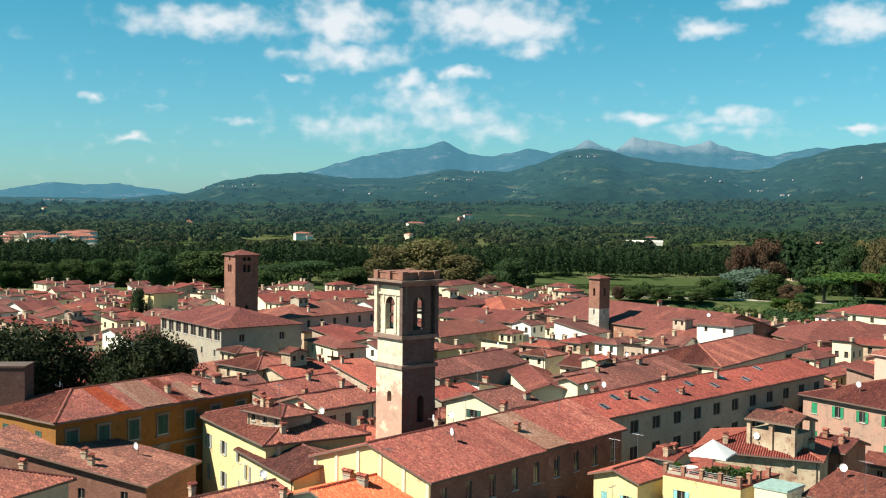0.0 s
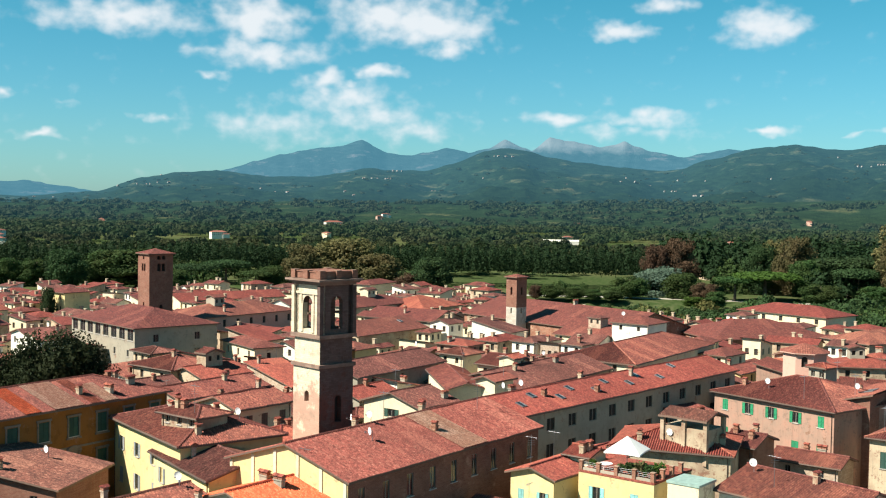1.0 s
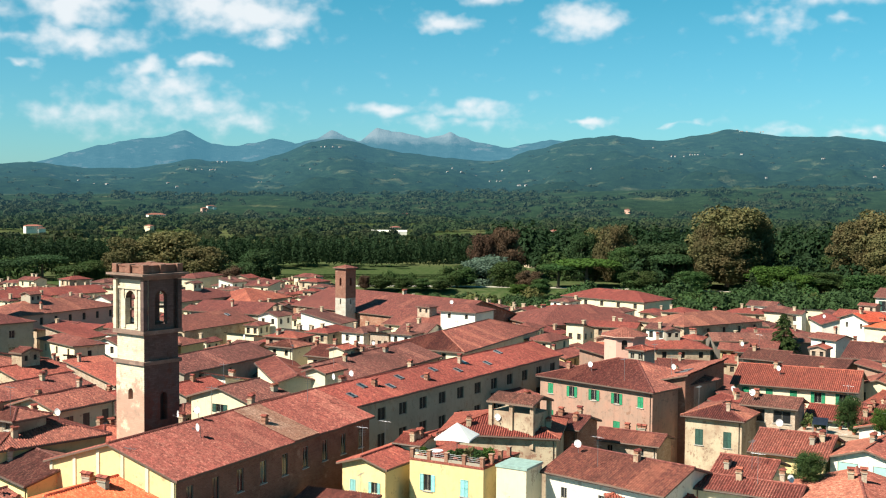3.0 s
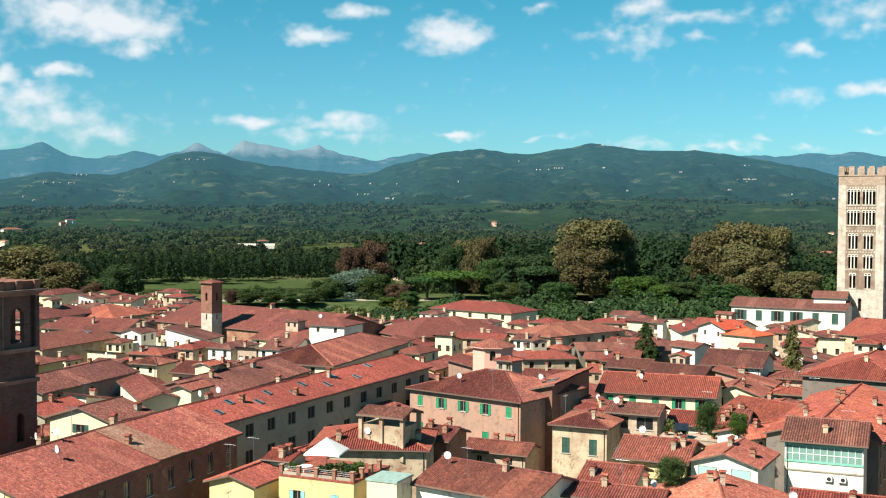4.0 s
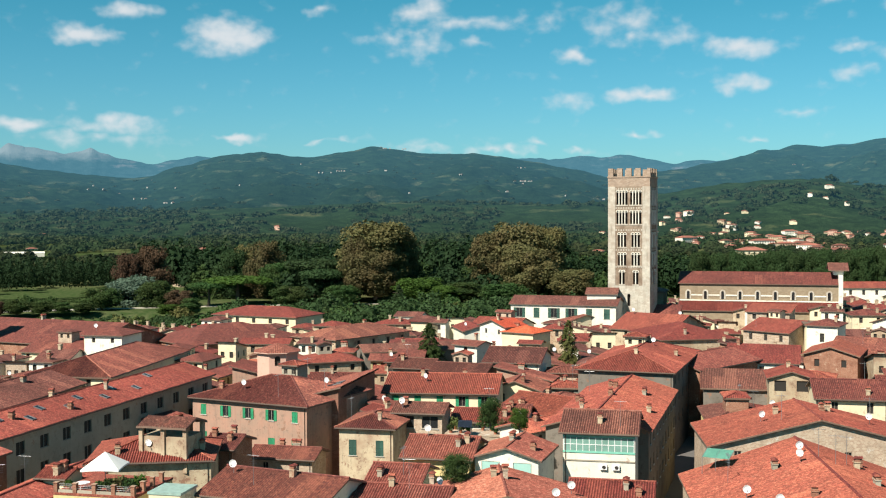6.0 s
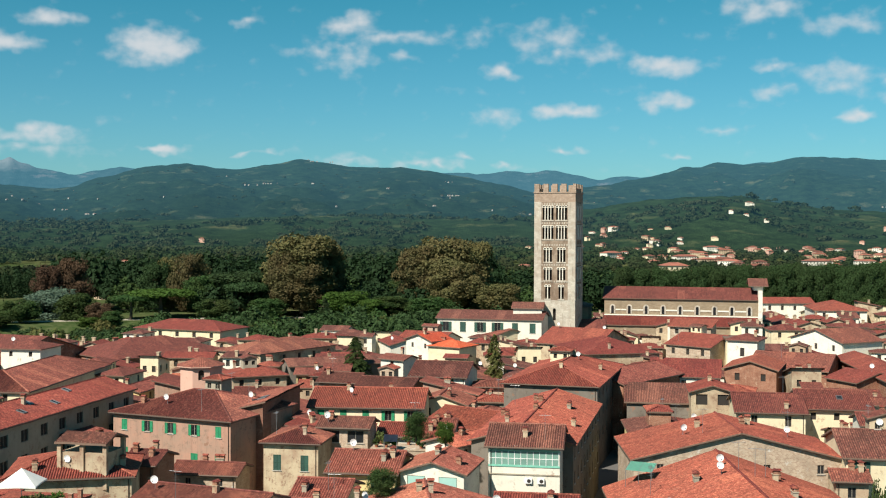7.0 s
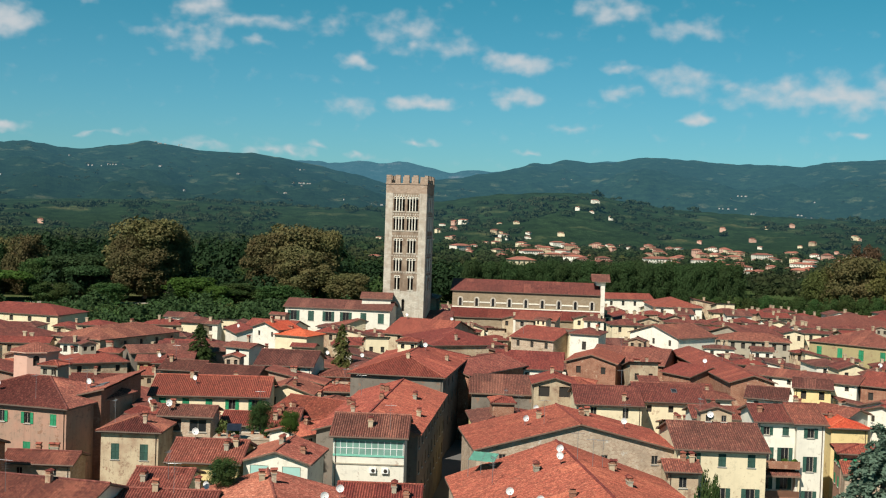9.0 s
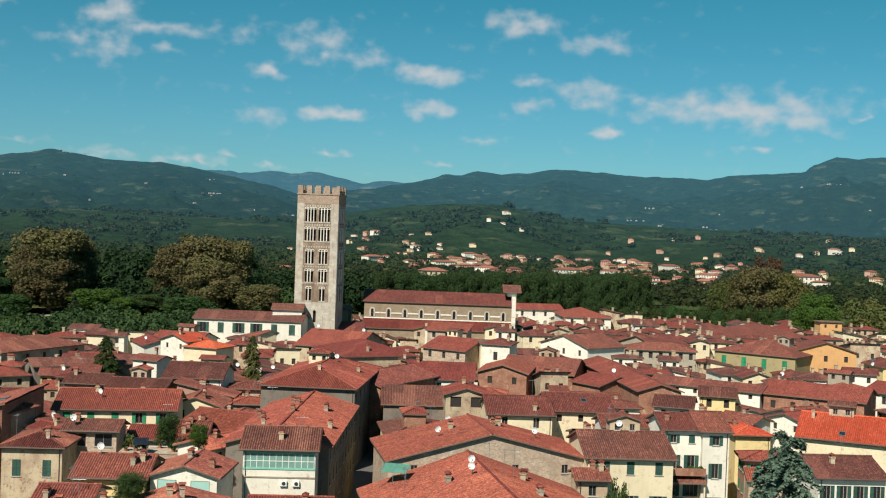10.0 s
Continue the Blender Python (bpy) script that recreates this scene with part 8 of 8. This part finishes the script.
# cream end wall of the brick nave with its flat strips
gb = bmesh.new()
NL, ND = NAVE_LONG / 2, NAVE_DEEP / 2
tn = math.tan(radians(17))
pts = [(-ND, 4), (ND, 4), (ND, 14.9), (0, 14.9 + ND * tn), (-ND, 14.9)]
f = [gb.verts.new((-NL - 0.12, y, z)) for y, z in pts]
bk = [gb.verts.new((-NL - 0.003, y, z)) for y, z in pts]
gb.faces.new(f)
for i in range(5):
    gb.faces.new((f[i], f[(i + 1) % 5], bk[(i + 1) % 5], bk[i]))
part("end_wall", gb, WALL["yellow"], brick_nave, "pale yellow plastered end wall")
for k in range(6):
    gb = bmesh.new()
    y = -ND + 0.3 + k * (2 * ND - 0.6) / 5
    box(gb, -NL - 0.22, -NL - 0.122, y - 0.2, y + 0.2, 4, 14.7 + (ND - abs(y)) * tn * 0.96)
    part("strip", gb, WALL["cream"], brick_nave)

# a broad strip of paler tiles down the nave's roof
bm = bmesh.new()
uvl = bm.loops.layers.uv.new("UVMap")
f = bm.faces.new([bm.verts.new((x, y, 15 + (y + ND) * tn + 0.19)) for x, y in ((1.2, -ND - 0.5), (6.2, -ND - 0.5), (6.2, -0.3), (1.2, -0.3))])
for lp in f.loops:
    lp[uvl].uv = (lp.vert.co.x, lp.vert.co.y)
bmesh.ops.solidify(bm, geom=[f], thickness=0.1)
part("tile_strip", bm, TILE["tan"], brick_nave, "strip of pale weathered roof tiles")

# stone window surrounds, portal and a strip of newer tiles on the ochre palace
PL, PD = PALACE_LONG / 2, PALACE_DEEP / 2


def surround(w, h, top):
    bm = bmesh.new()
    box(bm, -w / 2 - 0.28, -w / 2 - 0.04, -0.1, -0.004, -h / 2 - 0.1, h / 2 + 0.1)
    box(bm, w / 2 + 0.04, w / 2 + 0.28, -0.1, -0.004, -h / 2 - 0.1, h / 2 + 0.1)
    box(bm, -w / 2 - 0.4, w / 2 + 0.4, -0.16, -0.004, h / 2 + 0.1, h / 2 + 0.36)
    box(bm, -w / 2 - 0.4, w / 2 + 0.4, -0.2, -0.004, -h / 2 - 0.34, -h / 2 - 0.1)
    if top:  # curved pediment
        pts = [((w / 2 + 0.5) * math.cos(k * math.pi / 8), h / 2 + 0.4 + 0.75 * math.sin(k * math.pi / 8)) for k in range(9)]
        a = [bm.verts.new((x, -0.2, z)) for x, z in pts]
        b = [bm.verts.new((x, -0.004, z)) for x, z in pts]
        bm.faces.new(a)
        for i in range(9):
            bm.faces.new((a[i], a[(i + 1) % 9], b[(i + 1) % 9], b[i]))
    return bm


for z, h, w in ((2.7, 2.4, 1.4), (7.5, 2.6, 1.4)):
    for k in range(7):
        part("window_surround", surround(w, h, k == 3 and z > 5), WALL["sooty"], palace, m=pose(-PL + 2 * PL * (k + 0.5) / 7, -PD, 17 - z))
bm = bmesh.new()
box(bm, -PL, PL, -PD - 0.1, -PD - 0.004, 11.6, 11.85)
part("string_course", bm, WALL["sooty"], palace)
bm = bmesh.new()
box(bm, -0.95, 0.95, -0.06, -0.004, 0, 3.0)
fan = [bm.verts.new((0.95 * math.cos(k * math.pi / 8), -0.06, 3.0 + 0.95 * math.sin(k * math.pi / 8))) for k in range(9)]
bm.faces.new(fan)
part("portal_door", bm, PAINT["brown"], palace, "arched brown portal door", m=pose(0, -PD, 4.0))
tp = math.tan(radians(17))
for tone, from_x, wide, up, words in (("new", 8.2, 2.3, 0.4, "strip of newer orange roof tiles"), ("tan", 12.4, 4.6, 0.3, "strip of pale weathered roof tiles"),
                                      ("tan", 20.2, 2.2, 2.2, "strip of pale weathered roof tiles"), ("red", 18.0, 1.7, 0.5, "strip of reddish replaced roof tiles")):
    bm = bmesh.new()
    uvl = bm.loops.layers.uv.new("UVMap")
    x0, y0 = -PL + from_x, -PD - 0.5
    f = bm.faces.new([bm.verts.new((x, y, 17 + (y + PD) * tp + 0.17)) for x, y in ((x0, y0), (x0 + wide, y0), (x0 + wide, -up), (x0, -up))])
    for lp in f.loops:
        lp[uvl].uv = (lp.vert.co.x, lp.vert.co.y)
    bmesh.ops.solidify(bm, geom=[f], thickness=0.1)
    part("tile_strip", bm, TILE[tone], palace, words)

# green awning and coolers beside the street
awning = new("awning")
pa, pb = Vector(AWN_A), Vector(AWN_B)
awning.matrix_basis = pose(*((pa + pb) / 2), 0, 0, math.degrees(math.atan2(pb.y - pa.y, pb.x - pa.x)))
wd = (pb - pa).xy.length / 2
for k in range(2):
    bm = bmesh.new()
    v = [(-wd + k * wd + 0.03, -1.1, -0.35), (-wd + (k + 1) * wd - 0.03, -1.1, -0.35), (-wd + (k + 1) * wd - 0.03, 1.1, 0.35), (-wd + k * wd + 0.03, 1.1, 0.35)]
    f = quad(bm, *v)
    bmesh.ops.solidify(bm, geom=[f], thickness=0.05)
    part("panel", bm, CANOPY, awning, "pale green translucent sheet")
for x in (-wd, 0, wd):
    bm = bmesh.new()
    tube(bm, (x, -1.1, -0.37), (x, 1.1, 0.33), 0.04, 0.04, 6)
    part("rafter", bm, METAL, awning)
    bm = bmesh.new()
    tube(bm, (x, -1.05, -3.0), (x, -1.05, -0.35), 0.04, 0.04, 6)
    part("post", bm, METAL, awning)
tagged(awning, "pale green sheet awning over a small roof court", "awning")

# pale blinds behind the glazing of the winter garden
BLIND = plain("blind_pale", (0.32, 0.54, 0.48), 0.7, 0, 0.06)
for k in (0, 1):
    bm = bmesh.new()
    u = -WINTER_LONG / 2 + WINTER_LONG * (k + 0.5) / 2
    box(bm, u - 1.08, u + 1.08, -4.5 + 0.03, -4.5 + 0.09, 13.2 - 1.7 - 0.98, 13.2 - 1.7 + 0.98)
    part("blind", bm, BLIND, winter_house, "pale turquoise blind")

# solar collector on a small terrace
solar = new("solar_panel")
solar.matrix_basis = pose(*SOLAR, 0, 0, -38)
bm = bmesh.new()
quad(bm, (-1.0, -0.6, 1.25), (1.0, -0.6, 1.25), (1.0, 0.6, 2.05), (-1.0, 0.6, 2.05))
bmesh.ops.solidify(bm, geom=bm.faces[:], thickness=0.08)
part("panel", bm, PANEL, solar)
for x in (-0.9, 0.9):
    for y, z in ((-0.55, 1.25), (0.55, 2.0)):
        bm = bmesh.new()
        tube(bm, (x, y, 0), (x, y, z), 0.035, 0.035, 6)
        part("leg", bm, METAL, solar)
tagged(solar, "dark solar collector on metal legs on a terrace", "solar panel")
